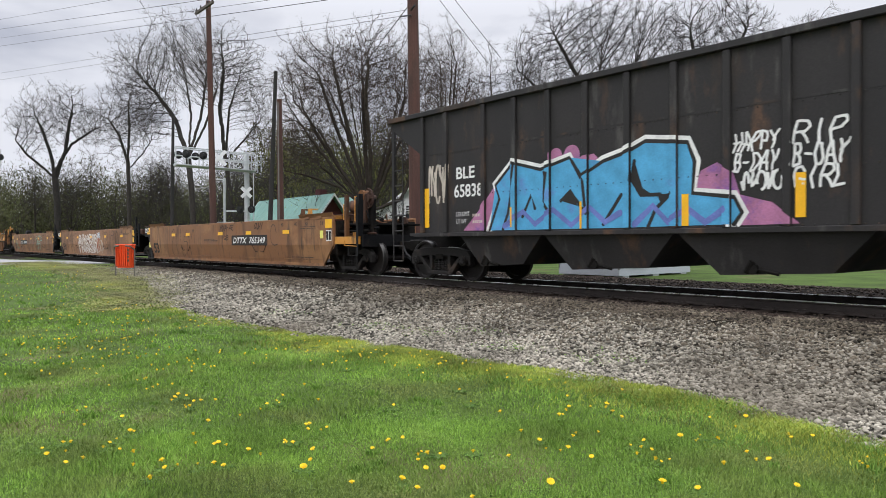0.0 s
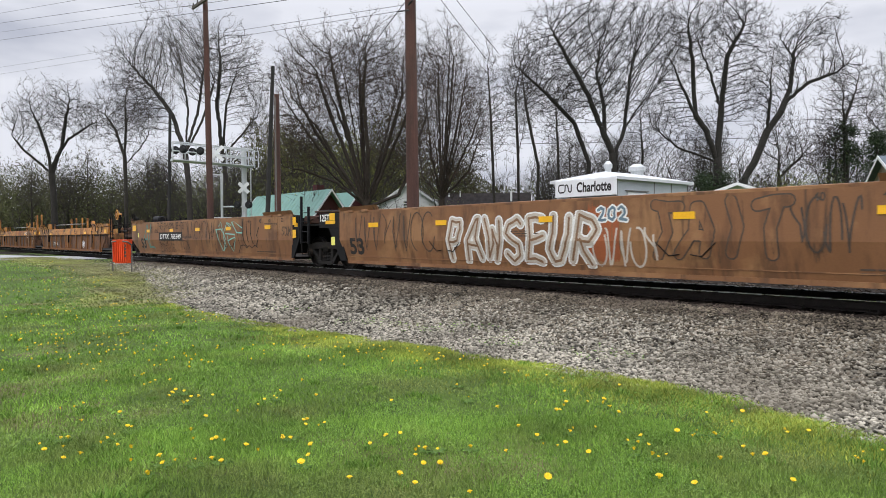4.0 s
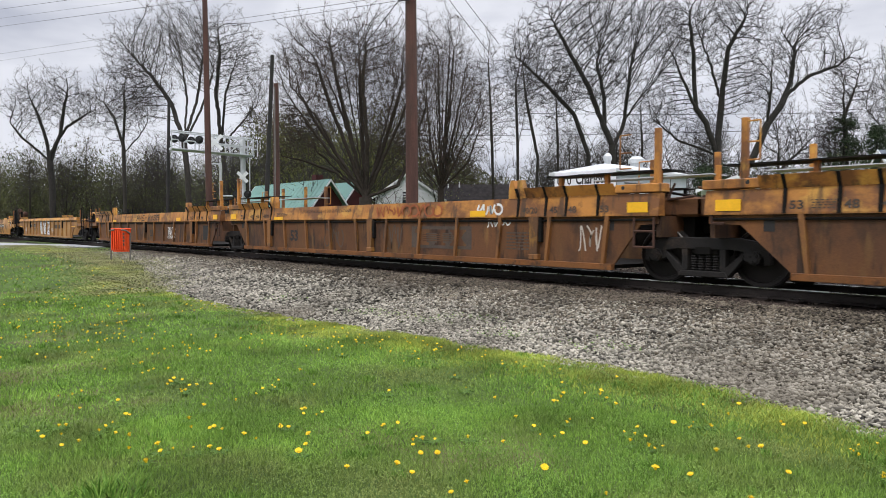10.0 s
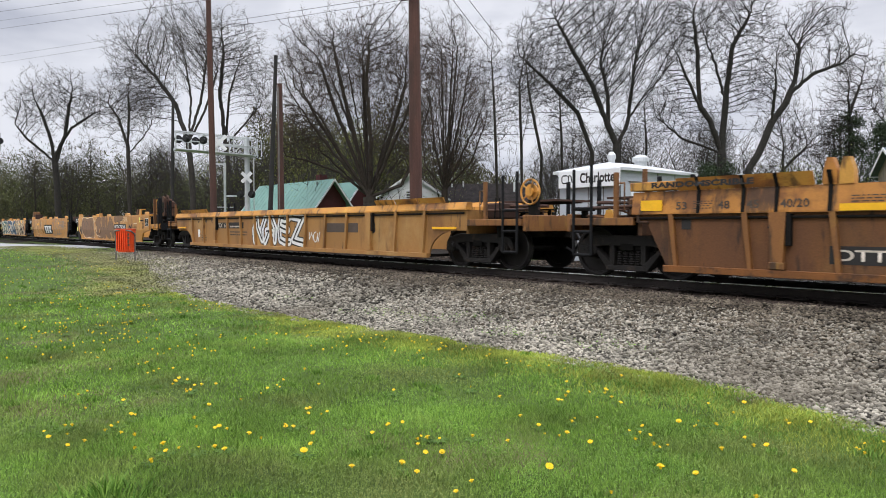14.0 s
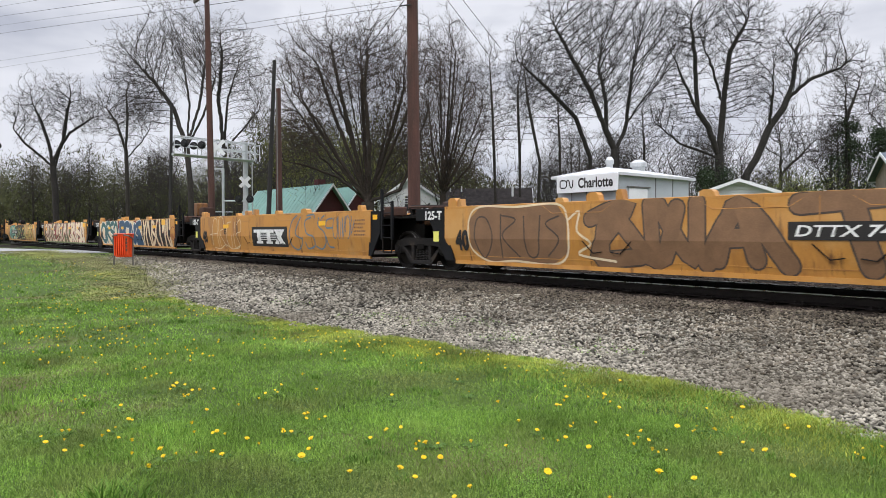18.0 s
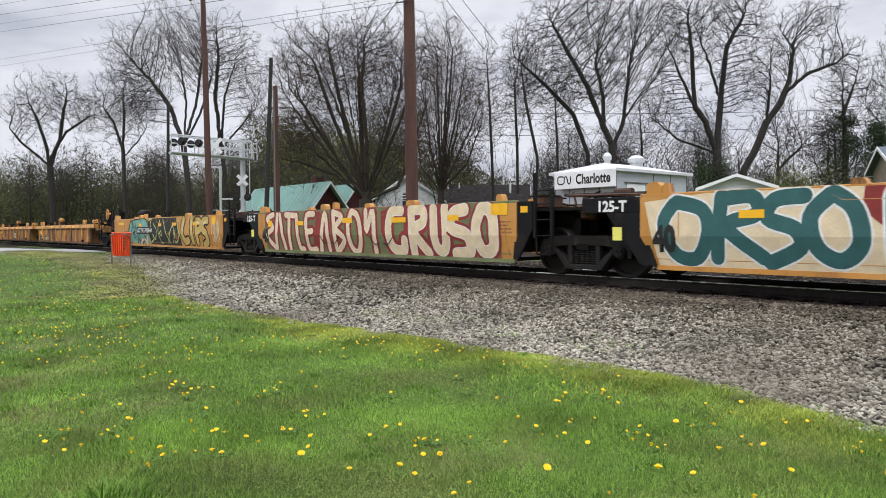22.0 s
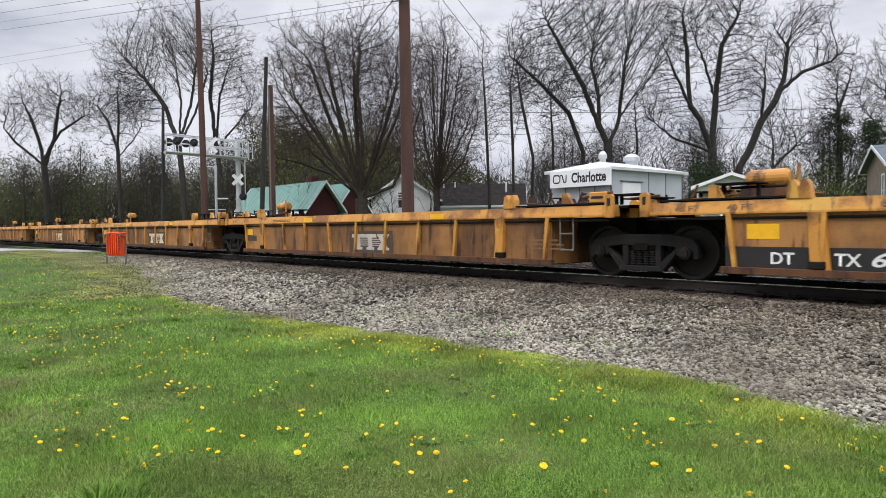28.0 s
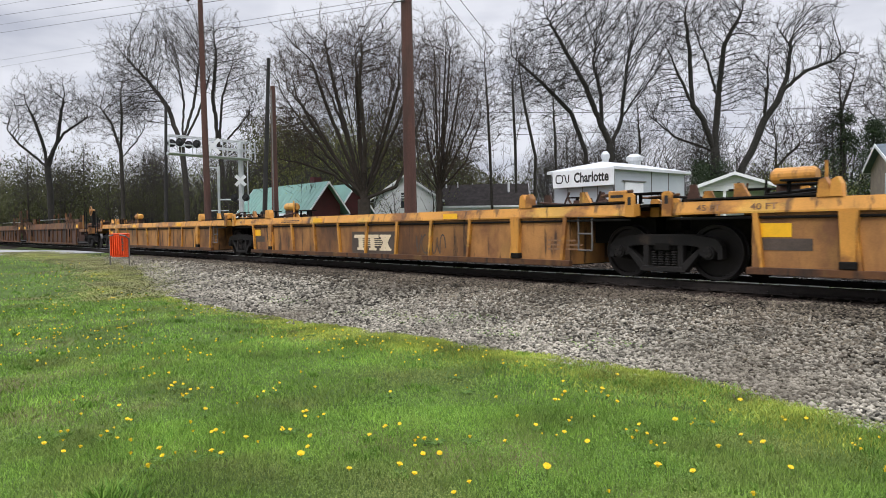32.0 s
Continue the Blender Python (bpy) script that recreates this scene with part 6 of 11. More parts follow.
def truck_meshes():
    d = {}
    # side frame: cast arch bar with two openings, spring seat and pedestal ends
    bm = bmesh.new()
    y0, y1 = -0.075, 0.075
    slab(bm, [(-1.12, 0.60), (-1.02, 0.72), (-0.6, 0.80), (0.6, 0.80), (1.02, 0.72), (1.12, 0.60), (0.72, 0.57), (0.5, 0.60), (-0.5, 0.60), (-0.72, 0.57)], y0, y1)
    for s in (-1, 1):
        slab(bm, [(s * 1.12, 0.602), (s * 1.13, 0.38), (s * 1.04, 0.36), (s * 1.03, 0.5), (s * 0.8, 0.5), (s * 0.79, 0.40), (s * 0.70, 0.44), (s * 0.70, 0.602)], y0, y1)
        slab(bm, [(s * 0.70, 0.56), (s * 0.70, 0.44), (s * 0.44, 0.14), (s * 0.24, 0.14), (s * 0.32, 0.235)], y0 - 0.002, y1 + 0.002)
        slab(bm, [(s * 0.40, 0.65), (s * 0.29, 0.65), (s * 0.29, 0.23), (s * 0.40, 0.26)], y0 + 0.004, y1 - 0.004)
    slab(bm, [(-0.46, 0.135), (0.46, 0.135), (0.40, 0.235), (-0.40, 0.235)], y0 - 0.03, y1 + 0.03)
    bmesh.ops.bevel(bm, geom=bm.edges[:], offset=0.012, segments=1, affect="EDGES")
    d["side_frame"] = (bm, GRIME_LIGHT)
    bm = bmesh.new()
    rings = []
    for i in range(13):
        r = 0.062 if i % 2 else 0.04
        rings.append([bm.verts.new((r * math.cos(6.2832 * k / 10), r * math.sin(6.2832 * k / 10), 0.24 + i * 0.0217)) for k in range(10)])
    for p, q in zip(rings, rings[1:]):
        for k in range(10):
            bm.faces.new((p[k], p[(k + 1) % 10], q[(k + 1) % 10], q[k]))
    d["spring"] = (bm, GRIME_LIGHT)
    bm = bx(-0.26, 0.26, -1.02, 1.02, 0.5, 0.70, bevel=0.03)
    rod(bm, (0, 0, 0.70), (0, 0, 0.86), 0.2, 16)
    # Cross plates added to block the view through the side frame openings.
    for u in (-0.44, 0.44):
        box(bm, u - 0.05, u + 0.05, -0.92, 0.92, 0.22, 0.5)
    box(bm, -0.14, 0.14, -1.085, -1.02, 0.52, 0.64)
    box(bm, -0.14, 0.14, 1.02, 1.085, 0.52, 0.64)
    d["truck"] = (bm, GRIME)
    bm = bmesh.new()
    rod(bm, (0, -0.12, 0), (0, 0.1, 0), 0.115, 16)
    rod(bm, (0, -0.15, 0), (0, -0.12, 0), 0.085, 14)
    for i in range(3):
        a = i * 2.094 + 0.5
        rod(bm, (0.055 * math.cos(a), -0.175, 0.055 * math.sin(a)), (0.055 * math.cos(a), -0.15, 0.055 * math.sin(a)), 0.016, 6)
    d["bearing_cap"] = (bm, GRIME_LIGHT)
    # wheelset: two lathed wheels and an axle, centred on the axle
    bm = bmesh.new()
    R = 0.483
    prof = [(0.10, -0.10), (0.12, -0.085), (0.15, -0.02), (0.40, -0.005), (0.415, -0.055), (R - 0.012, -0.06), (R, -0.05), (R + 0.002, 0.06), (R + 0.028, 0.072), (R + 0.025, 0.085), (0.41, 0.085), (0.40, 0.03), (0.14, 0.03), (0.10, 0.09)]
    n = 36
    shiny = []
    for s in (-1, 1):
        rings = [[bm.verts.new((r * math.cos(2 * math.pi * i / n), s * 0.775 + (w if s < 0 else -w), r * math.sin(2 * math.pi * i / n))) for i in range(n)] for r, w in prof]
        for j in range(len(prof) - 1):
            for i in range(n):
                f = bm.faces.new((rings[j][i], rings[j][(i + 1) % n], rings[j + 1][(i + 1) % n], rings[j + 1][i]))
                if j in (5, 6):
                    shiny.append(f)
        bm.faces.new(rings[0])
    rod(bm, (0, -0.9, 0), (0, 0.9, 0), 0.085, 14)
    bmesh.ops.recalc_face_normals(bm, faces=bm.faces[:])
    for f in shiny:
        f.material_index = 1
    d["wheelset"] = (bm, WHEEL_STEEL)
    out = {}
    for k, (b, m) in d.items():
        me = bpy.data.meshes.new(k)
        b.to_mesh(me)
        b.free()
        me.materials.append(m)
        if k == "wheelset":
            me.materials.append(TREAD)
        out[k] = me
    return out


TM = truck_meshes()
WB = 0.89                    # half the wheelbase


def add_truck(car, x):
    t = share("truck", TM["truck"], car, pose(x, 0, 0))
    t["label"] = "grimy cast steel three-piece truck"
    for s in (-1, 1):
        share("side_frame", TM["side_frame"], t, pose(0, s * 1.0, 0))
        for u in (-0.2, -0.068, 0.068, 0.2):
            share("spring", TM["spring"], t, pose(u, s * 1.0, 0))
        for e in (-1, 1):
            share("bearing_cap", TM["bearing_cap"], t, pose(e * WB, -1.0, 0.483) if s < 0 else pose(e * WB, 1.0, 0.483, 0, 0, 180))
    for e in (-1, 1):
        w = share("wheelset", TM["wheelset"], t, pose(e * WB, 0, 0.483))
        WHEELS.append((w, e * WB))
    return t


def car_thing(name, s, label, category, group):
    c = thing(name, pose(s, TRACK, RAIL), label, category, group)
    CARS.append((c, s))
    return c


def plate(parent, name, x, z, w, h, material, y=-HW, label="", depth=0.004):
    return part(name, bx(x - w / 2, x + w / 2, y - depth, y, z - h / 2, z + h / 2), material, parent, label)


def coupler(car, x, side):
    """Draft gear and knuckle at a free end; side +1 for the front."""
    bm = bx(min(x, x + side * 0.9), max(x, x + side * 0.9), -0.11, 0.11, 0.72, 0.95, bevel=0.02)
    box(bm, min(x + side * 0.8, x + side * 1.1), max(x + side * 0.8, x + side * 1.1), -0.17, 0.17, 0.66, 1.0, bevel=0.04)
    part("coupler", bm, GRIME, car, "dark cast steel coupler")
    part("air_hose", rods([((x + side * 0.5, -0.3, 0.85), (x + side * 0.7, -0.32, 0.6)), ((x + side * 0.7, -0.32, 0.6), (x + side * 0.95, -0.2, 0.42)), ((x + side * 0.95, -0.2, 0.42), (x + side * 1.2, -0.12, 0.5))], 0.028, 8), BLACK, car)


def brake_wheel(car, x, y, z, r=0.28, material=SILL_YELLOW):
    bm = bmesh.new()
    n = 16
    for i in range(n):
        a, b = 2 * math.pi * i / n, 2 * math.pi * (i + 1) / n
        rod(bm, (x + r * math.cos(a), y, z + r * math.sin(a)), (x + r * math.cos(b), y, z + r * math.sin(b)), 0.02, 6)
    for i in range(5):
        a = 2 * math.pi * i / 5
        rod(bm, (x, y, z), (x + r * math.cos(a), y, z + r * math.sin(a)), 0.014, 6)
    rod(bm, (x, y - 0.03, z), (x, y + 0.22, z), 0.1, 14)
    rod(bm, (x, y + 0.03, z), (x, y + 0.06, z), r * 0.66, 18)
    part("brake_wheel", bm, material, car, "round hand brake wheel")
    part("brake_stand", bx(x - 0.12, x + 0.12, y + 0.05, y + 0.2, 1.15, z, bevel=0.02), GRIME, car)


def ladder(car, x, z0, z1, w, material, y=-HW, name="ladder"):
    segs = [((x - w / 2, y, z0), (x - w / 2, y, z1)), ((x + w / 2, y, z0), (x + w / 2, y, z1))]
    k = max(2, int((z1 - z0) / 0.35))
    segs += [((x - w / 2, y, z0 + (z1 - z0) * i / k), (x + w / 2, y, z0 + (z1 - z0) * i / k)) for i in range(k + 1)]
    part(name, rods(segs, 0.017, 6), material, car)


def tank(car, x, y, z, length, r, material):
    bm = rod(bmesh.new(), (x - length / 2 + r * 0.4, y, z), (x + length / 2 - r * 0.4, y, z), r, 18)
    rod(bm, (x - length / 2, y, z), (x - length / 2 + r * 0.4, y, z), r * 0.7, 18, r)
    rod(bm, (x + length / 2 - r * 0.4, y, z), (x + length / 2, y, z), r, 18, r * 0.7)
    part("air_reservoir", bm, material, car, "rounded air brake reservoir")


def sidewall(car, bl, br, zt, zm, zb, cut_l, cut_r, material, y=-HW, tuck=0.10, label="smooth steel side panel"):
    """A smooth side: upper band upright, lower band folded inwards, its lower corners cut away."""
    s = 1 if y < 0 else -1
    bm = bmesh.new()
    th = 0.05 * s
    def row(pts, dy):
        return [bm.verts.new((x, yy + dy, z)) for x, yy, z in pts]
    top = [(bl, y, zt), (br, y, zt)]
    mid = [(bl, y, zm), (br, y, zm)]
    k = 0.14 / (zm - zb)
    knee = [(bl + cut_l * (0.72 if cut_l > 1 else k), y + s * tuck * k, zm - 0.14), (br - cut_r * (0.72 if cut_r > 1 else k), y + s * tuck * k, zm - 0.14)]
    low = [(bl + cut_l, y + s * tuck, zb), (br - cut_r, y + s * tuck, zb)]
    a, b = [row(r, 0) for r in (top, mid, knee, low)], [row(r, th) for r in (top, mid, knee, low)]
    for i in range(3):
        bm.faces.new((a[i][0], a[i][1], a[i + 1][1], a[i + 1][0]))
        bm.faces.new((b[i][0], b[i + 1][0], b[i + 1][1], b[i][1]))
        for e in (0, 1):
            bm.faces.new((a[i][e], a[i + 1][e], b[i + 1][e], b[i][e]))
    bm.faces.new((a[0][0], b[0][0], b[0][1], a[0][1]))
    bm.faces.new((a[3][0], a[3][1], b[3][1], b[3][0]))
    bmesh.ops.recalc_face_normals(bm, faces=bm.faces[:])
    return part("side_panel", bm, material, car, label)


SURF = {}                    # how a car's near side runs, for what is painted on it
PLACE = {}                   # where a car's middle stands along the track at the start


def clutter(car, x0, x1, z, y0, y1, seed, n=9):
    """Brake rods, levers, brackets and small plates on an end deck."""
    g = random.Random(seed)
    for i in range(n):
        a = x0 + (x1 - x0) * g.random()
        w = g.uniform(0.3, 0.45) * (x1 - x0)
        b = min(max(a + g.choice((-1, 1)) * w, x0), x1)
        y, m = g.uniform(y0, y1), g.choice((GRIME, RUST_DARK, RUST_DARK, RUST_PANEL))
        k = i % 4
        if k == 0:
            part("brake_rod", rods([((a, y, z + g.uniform(0.03, 0.2)), (b, y + g.uniform(-0.1, 0.1), z + g.uniform(0.03, 0.2)))], g.uniform(0.02, 0.035), 6), m, car)
        elif k == 1:
            h = g.uniform(0.1, 0.26)
            bm = slab(bmesh.new(), [(a - 0.12, z), (a + 0.12, z), (a + 0.05, z + h), (a - 0.07, z + h)], y - 0.02, y + 0.02)
            part("bracket", bm, g.choice((SILL_YELLOW, RUST_PANEL, RUST_DARK)), car)
        elif k == 2:
            h = g.uniform(0.14, 0.24)
            bm = bx(min(a, b), max(a, b), y - 0.2, y + 0.2, z + h, z + h + 0.03, bevel=0.006)
            for x in (min(a, b) + 0.06, max(a, b) - 0.06):
                box(bm, x - 0.025, x + 0.025, y - 0.03, y + 0.03, z, z + h)
            part("tread_plate", bm, GRIME, car, "dark raised tread plate")
        else:
            part("lever", rods([((a, y, z), (a + g.uniform(-0.15, 0.15), y, z + g.uniform(0.18, 0.34))), ((a, y, z), (b, y - 0.1, z + 0.05))], 0.022, 6), m, car)


def free_end(car, T, B, side, paint, tall=2.05, wheel=False, tank_at=None, wheel_at=(0.62, 1.86), wheel_mat=SILL_YELLOW, reach=1.05):
    """The platform of a car's free end: deck, sills, ladder, posts, steps, brake gear and coupler. B: end of the body, T: truck centre."""
    E = T + side * reach
    a, b = sorted((B, E))
    part("end_platform", bx(a, b, -1.40, 1.40, 1.06, 1.12), GRIME, car, "steel end platform deck")
    part("end_sill", bx(a, b, -1.46, -1.38, 0.98, 1.12, bevel=0.008), paint, car)
    part("end_sill", bx(a, b, 1.38, 1.46, 0.92, 1.14), paint, car)
    part("end_beam", bx(min(E, E + side * 0.1), max(E, E + side * 0.1), -1.42, 1.42, 0.86, 1.2, bevel=0.01), paint, car)
    part("centre_sill", bx(a, b, -0.33, 0.33, 0.80, 1.05), GRIME, car)
    part("draft_pocket", bx(a + 0.1, b - 0.1, -0.6, 0.6, 0.74, 1.05), GRIME, car)
    x = E - side * 0.32
    part("ladder", rods([((x - 0.21, -1.47, 0.42), (x - 0.21, -1.47, tall)), ((x + 0.21, -1.47, 0.42), (x + 0.21, -1.47, tall + 0.06)), ((x - 0.21, -1.47, 0.42), (x + 0.21, -1.47, 0.42)), ((x - 0.21, -1.47, 0.86), (x + 0.21, -1.47, 0.86)), ((x - 0.21, -1.47, 1.3), (x + 0.21, -1.47, 1.3))], 0.03, 6), END_BLACK, car, "black end ladder with tall stiles")
    x = B + (E - B) * 0.3
    part("post", bx(x - 0.04, x + 0.04, -1.40, -1.32, 1.1, tall - 0.1, bevel=0.008), paint, car, "upright container guide post")
    part("grab_iron", rods([((x - side * 0.18, -1.36, 1.25), (x - side * 0.18, -1.36, tall - 0.3)), ((x - side * 0.18, -1.36, tall - 0.3), (x, -1.36, tall - 0.3))], 0.014, 6), paint, car)
    for k in (0.35, 0.9):
        x = B + (E - B) * k
        part("post", bx(x - 0.04, x + 0.04, 1.3, 1.38, 1.1, tall, bevel=0.008), END_BLACK, car, "upright container guide post")
    part("pipe_run", rods([((a, -0.95, 1.32), (b, -0.9, 1.34)), ((a, -0.6, 1.44), (b, -0.62, 1.40)), ((a, 0.5, 1.5), (b, 0.5, 1.52))], 0.035, 8), RUST_DARK, car)
    part("valve_box", bx(min(B, B + side * 0.55), max(B, B + side * 0.55), -0.85, -0.3, 1.14, 1.5, bevel=0.03), RUST_DARK, car, "rusty brake valve box")
    part("walkway", bx(a, b, -0.3, 0.9, 1.52, 1.56), RUST_DARK, car, "rusty grating walkway")
    for x in (a + 0.1, b - 0.1):
        part("walkway_leg", rods([((x, 0.3, 1.1), (x, 0.3, 1.52))], 0.03, 6), RUST_DARK, car)
    clutter(car, a, b, 1.12, -1.2, 0.2, int(abs(T) * 10), 8)
    if tank_at is not None:
        tank(car, T + tank_at, -0.35, 1.84, 0.95, 0.2, END_BLACK if wheel_mat == GRIME else RUST_PANEL)
        part("tank_bracket", bx(T + tank_at - 0.3, T + tank_at + 0.3, -0.55, -0.15, 1.12, 1.58, bevel=0.02), RUST_DARK, car)
    if wheel:
        brake_wheel(car, T + side * wheel_at[0], -1.05, wheel_at[1], 0.27, wheel_mat)
        part("brake_chain", rods([((T + side * 0.66, -1.02, 1.6), (T + side * 0.68, -1.02, 1.15)), ((T + side * 0.55, -1.02, 1.6), (T + side * 0.5, -1.02, 1.15))], 0.016, 6), GRIME, car)
        part("brake_cylinder", rods([((T + side * 0.75, -1.05, 0.72), (T + side * 0.75, -1.05, 1.02))], 0.1, 12), GRIME, car, "grimy brake cylinder")
    coupler(car, E, side)


def handbrake_end(car, R, zt):
    """The free end that carries the hand brake: ochre sill, dark equipment deck, rusty air tank, gusset, posts and brake stand. R: end of the body."""
    E = R + 1.25
    part("end_platform", bx(R, E, -1.36, 1.36, 1.02, 1.07), GRIME, car, "steel end platform deck")
    part("end_sill", bx(R, E, -1.46, -1.38, 0.88, 1.09, bevel=0.008), SILL_YELLOW, car, "ochre side sill with chipped paint")
    part("end_sill", bx(R, E, 1.38, 1.46, 0.88, 1.09), SILL_YELLOW, car)
    part("end_beam", bx(E, E + 0.09, -1.36, 1.36, 0.80, 1.14, bevel=0.01), END_BLACK, car, "black end beam")
    part("centre_sill", bx(R, E, -0.33, 0.33, 0.78, 1.01), GRIME, car)
    part("upper_deck", bx(R - 0.05, E - 0.05, -1.18, 1.18, 1.42, 1.47, bevel=0.006), GRIME, car, "dark greasy upper deck plate")
    # Black sheet put in for the shaded recess between the two decks.
    part("deck_web", bx(R, E - 0.15, -0.72, -0.68, 1.07, 1.42), END_BLACK, car)
    for x in (R + 0.18, R + 0.95):
        part("deck_leg", bx(x - 0.03, x + 0.03, -1.16, -1.10, 1.07, 1.42), RUST_DARK, car)
    for y, z, m in ((-1.30, 1.24, GRIME), (-1.05, 1.17, RUST_DARK), (-0.95, 1.32, END_BLACK)):
        part("train_pipe", rods([((R, y, z), (E + 0.25, y + 0.03, z + 0.01))], 0.03, 8), m, car)
    # outer posts with their grab irons
    x = R + 0.57
    bm = bx(x - 0.05, x + 0.05, -1.452, -1.43, 0.90, 2.26, bevel=0.004)
    box(bm, x + 0.03, x + 0.05, -1.43, -1.34, 1.10, 2.26)
    part("post", bm, RUST_PANEL, car, "rusty ochre channel post")
    part("grab_iron", rods([((x - 0.13, -1.42, 1.58), (x - 0.13, -1.42, 2.0)), ((x - 0.13, -1.42, 2.0), (x, -1.44, 2.0)), ((x - 0.13, -1.42, 1.58), (x, -1.44, 1.58))], 0.014, 6), SILL_YELLOW, car, "yellow grab iron")
    x = R + 1.2
    bm = bx(x - 0.05, x + 0.05, -1.47, -1.45, 0.55, 2.0, bevel=0.004)
    box(bm, x - 0.08, x + 0.06, -1.44, -1.30, 1.10, 2.27)
    part("post", bm, END_BLACK, car, "black upright end post")
    part("grab_iron", rods([((x - 0.06, -1.49, 1.52), (x - 0.06, -1.49, 2.2)), ((x - 0.06, -1.49, 2.2), (x - 0.06, -1.44, 2.2)), ((x - 0.06, -1.49, 1.52), (x - 0.06, -1.44, 1.52))], 0.014, 6), SILL_YELLOW, car, "yellow grab iron")
    part("sill_step", rods([((R + 0.55, -1.47, 1.0), (R + 0.55, -1.47, 0.84)), ((R + 0.55, -1.47, 0.84), (R + 1.2, -1.47, 0.82))], 0.014, 6), SILL_YELLOW, car)
    part("sill_step", rods([((R + 0.75, -1.46, 0.56), (R + 1.2, -1.46, 0.56)), ((R + 0.75, -1.46, 0.56), (R + 0.75, -1.42, 0.88))], 0.016, 6), END_BLACK, car)
    # rusty gusset that carries the tank and the brake stand
    bm = slab(bmesh.new(), [(R + 0.15, 1.47), (R + 0.2, 1.62), (R + 0.45, 1.70), (R + 0.85, 1.97), (R + 1.05, 1.97), (R + 1.05, 1.47)], -0.92, -0.89)
    part("gusset", bm, RUST_PANEL, car, "rust brown sloping gusset plate")
    tank(car, R - 0.33, -0.4, 2.02, 0.78, 0.19, RUST_DARK)
    for x in (R - 0.62, R - 0.05):
        bm = slab(bmesh.new(), [(x - 0.09, zt - 0.1), (x + 0.09, zt - 0.1), (x + 0.05, 1.86), (x - 0.05, 1.86)], -0.56, -0.24)
        part("tank_bracket", bm, RUST_PANEL, car)
    part("walkway", bx(R - 1.95, R + 0.15, -1.25, -0.6, zt + 0.05, zt + 0.085, bevel=0.004), RUST_DARK, car, "dark walkway plate over the car's end")
    for x in (R - 1.8, R - 0.9, R - 0.02):
        part("walkway_leg", bx(x - 0.05, x + 0.05, -1.43, -1.2, zt - 0.06, zt + 0.05), SILL_YELLOW, car)
    for x, m in ((R - 1.95, RUST_PANEL), (R - 1.5, SILL_YELLOW)):
        bm = slab(bmesh.new(), [(x - 0.17, zt - 0.02), (x + 0.17, zt - 0.02), (x + 0.12, zt + 0.3), (x - 0.04, zt + 0.3)], -1.45, -1.41)
        box(bm, x - 0.03, x + 0.12, -1.41, -1.2, zt + 0.26, zt + 0.3)
        part("corner_guide", bm, m, car, "worn container guide bracket")
    # hand brake
    part("brake_stand", bx(R + 0.98, R + 1.1, -1.12, -0.93, 1.47, 2.3, bevel=0.015), RUST_DARK, car, "rusty hand brake stand")
    part("brake_gear", rods([((R + 0.92, -1.14, 2.24), (R + 0.92, -0.9, 2.24))], 0.16, 14), RUST_PANEL, car, "rusty hand brake gear housing")
    brake_wheel(car, R + 1.14, -1.05, 2.16, 0.27, RUST_DARK)
    part("brake_chain", rods([((R + 1.12, -1.02, 1.95), (R + 1.16, -1.05, 1.5)), ((R + 1.16, -1.05, 1.5), (R + 1.1, -1.02, 1.05)), ((R + 1.05, -1.08, 1.9), (R + 1.22, -1.1, 1.6))], 0.016, 6), END_BLACK, car)
    part("brake_cylinder", rods([((R + 0.72, -1.05, 0.72), (R + 0.72, -1.05, 1.02))], 0.1, 12), GRIME, car, "grimy brake cylinder")
    clutter(car, R + 0.1, E - 0.05, 1.07, -1.25, -0.75, 61, 8)
    clutter(car, R + 0.25, E - 0.05, 1.47, -0.85, 0.4, 62, 9)
    coupler(car, E, 1)


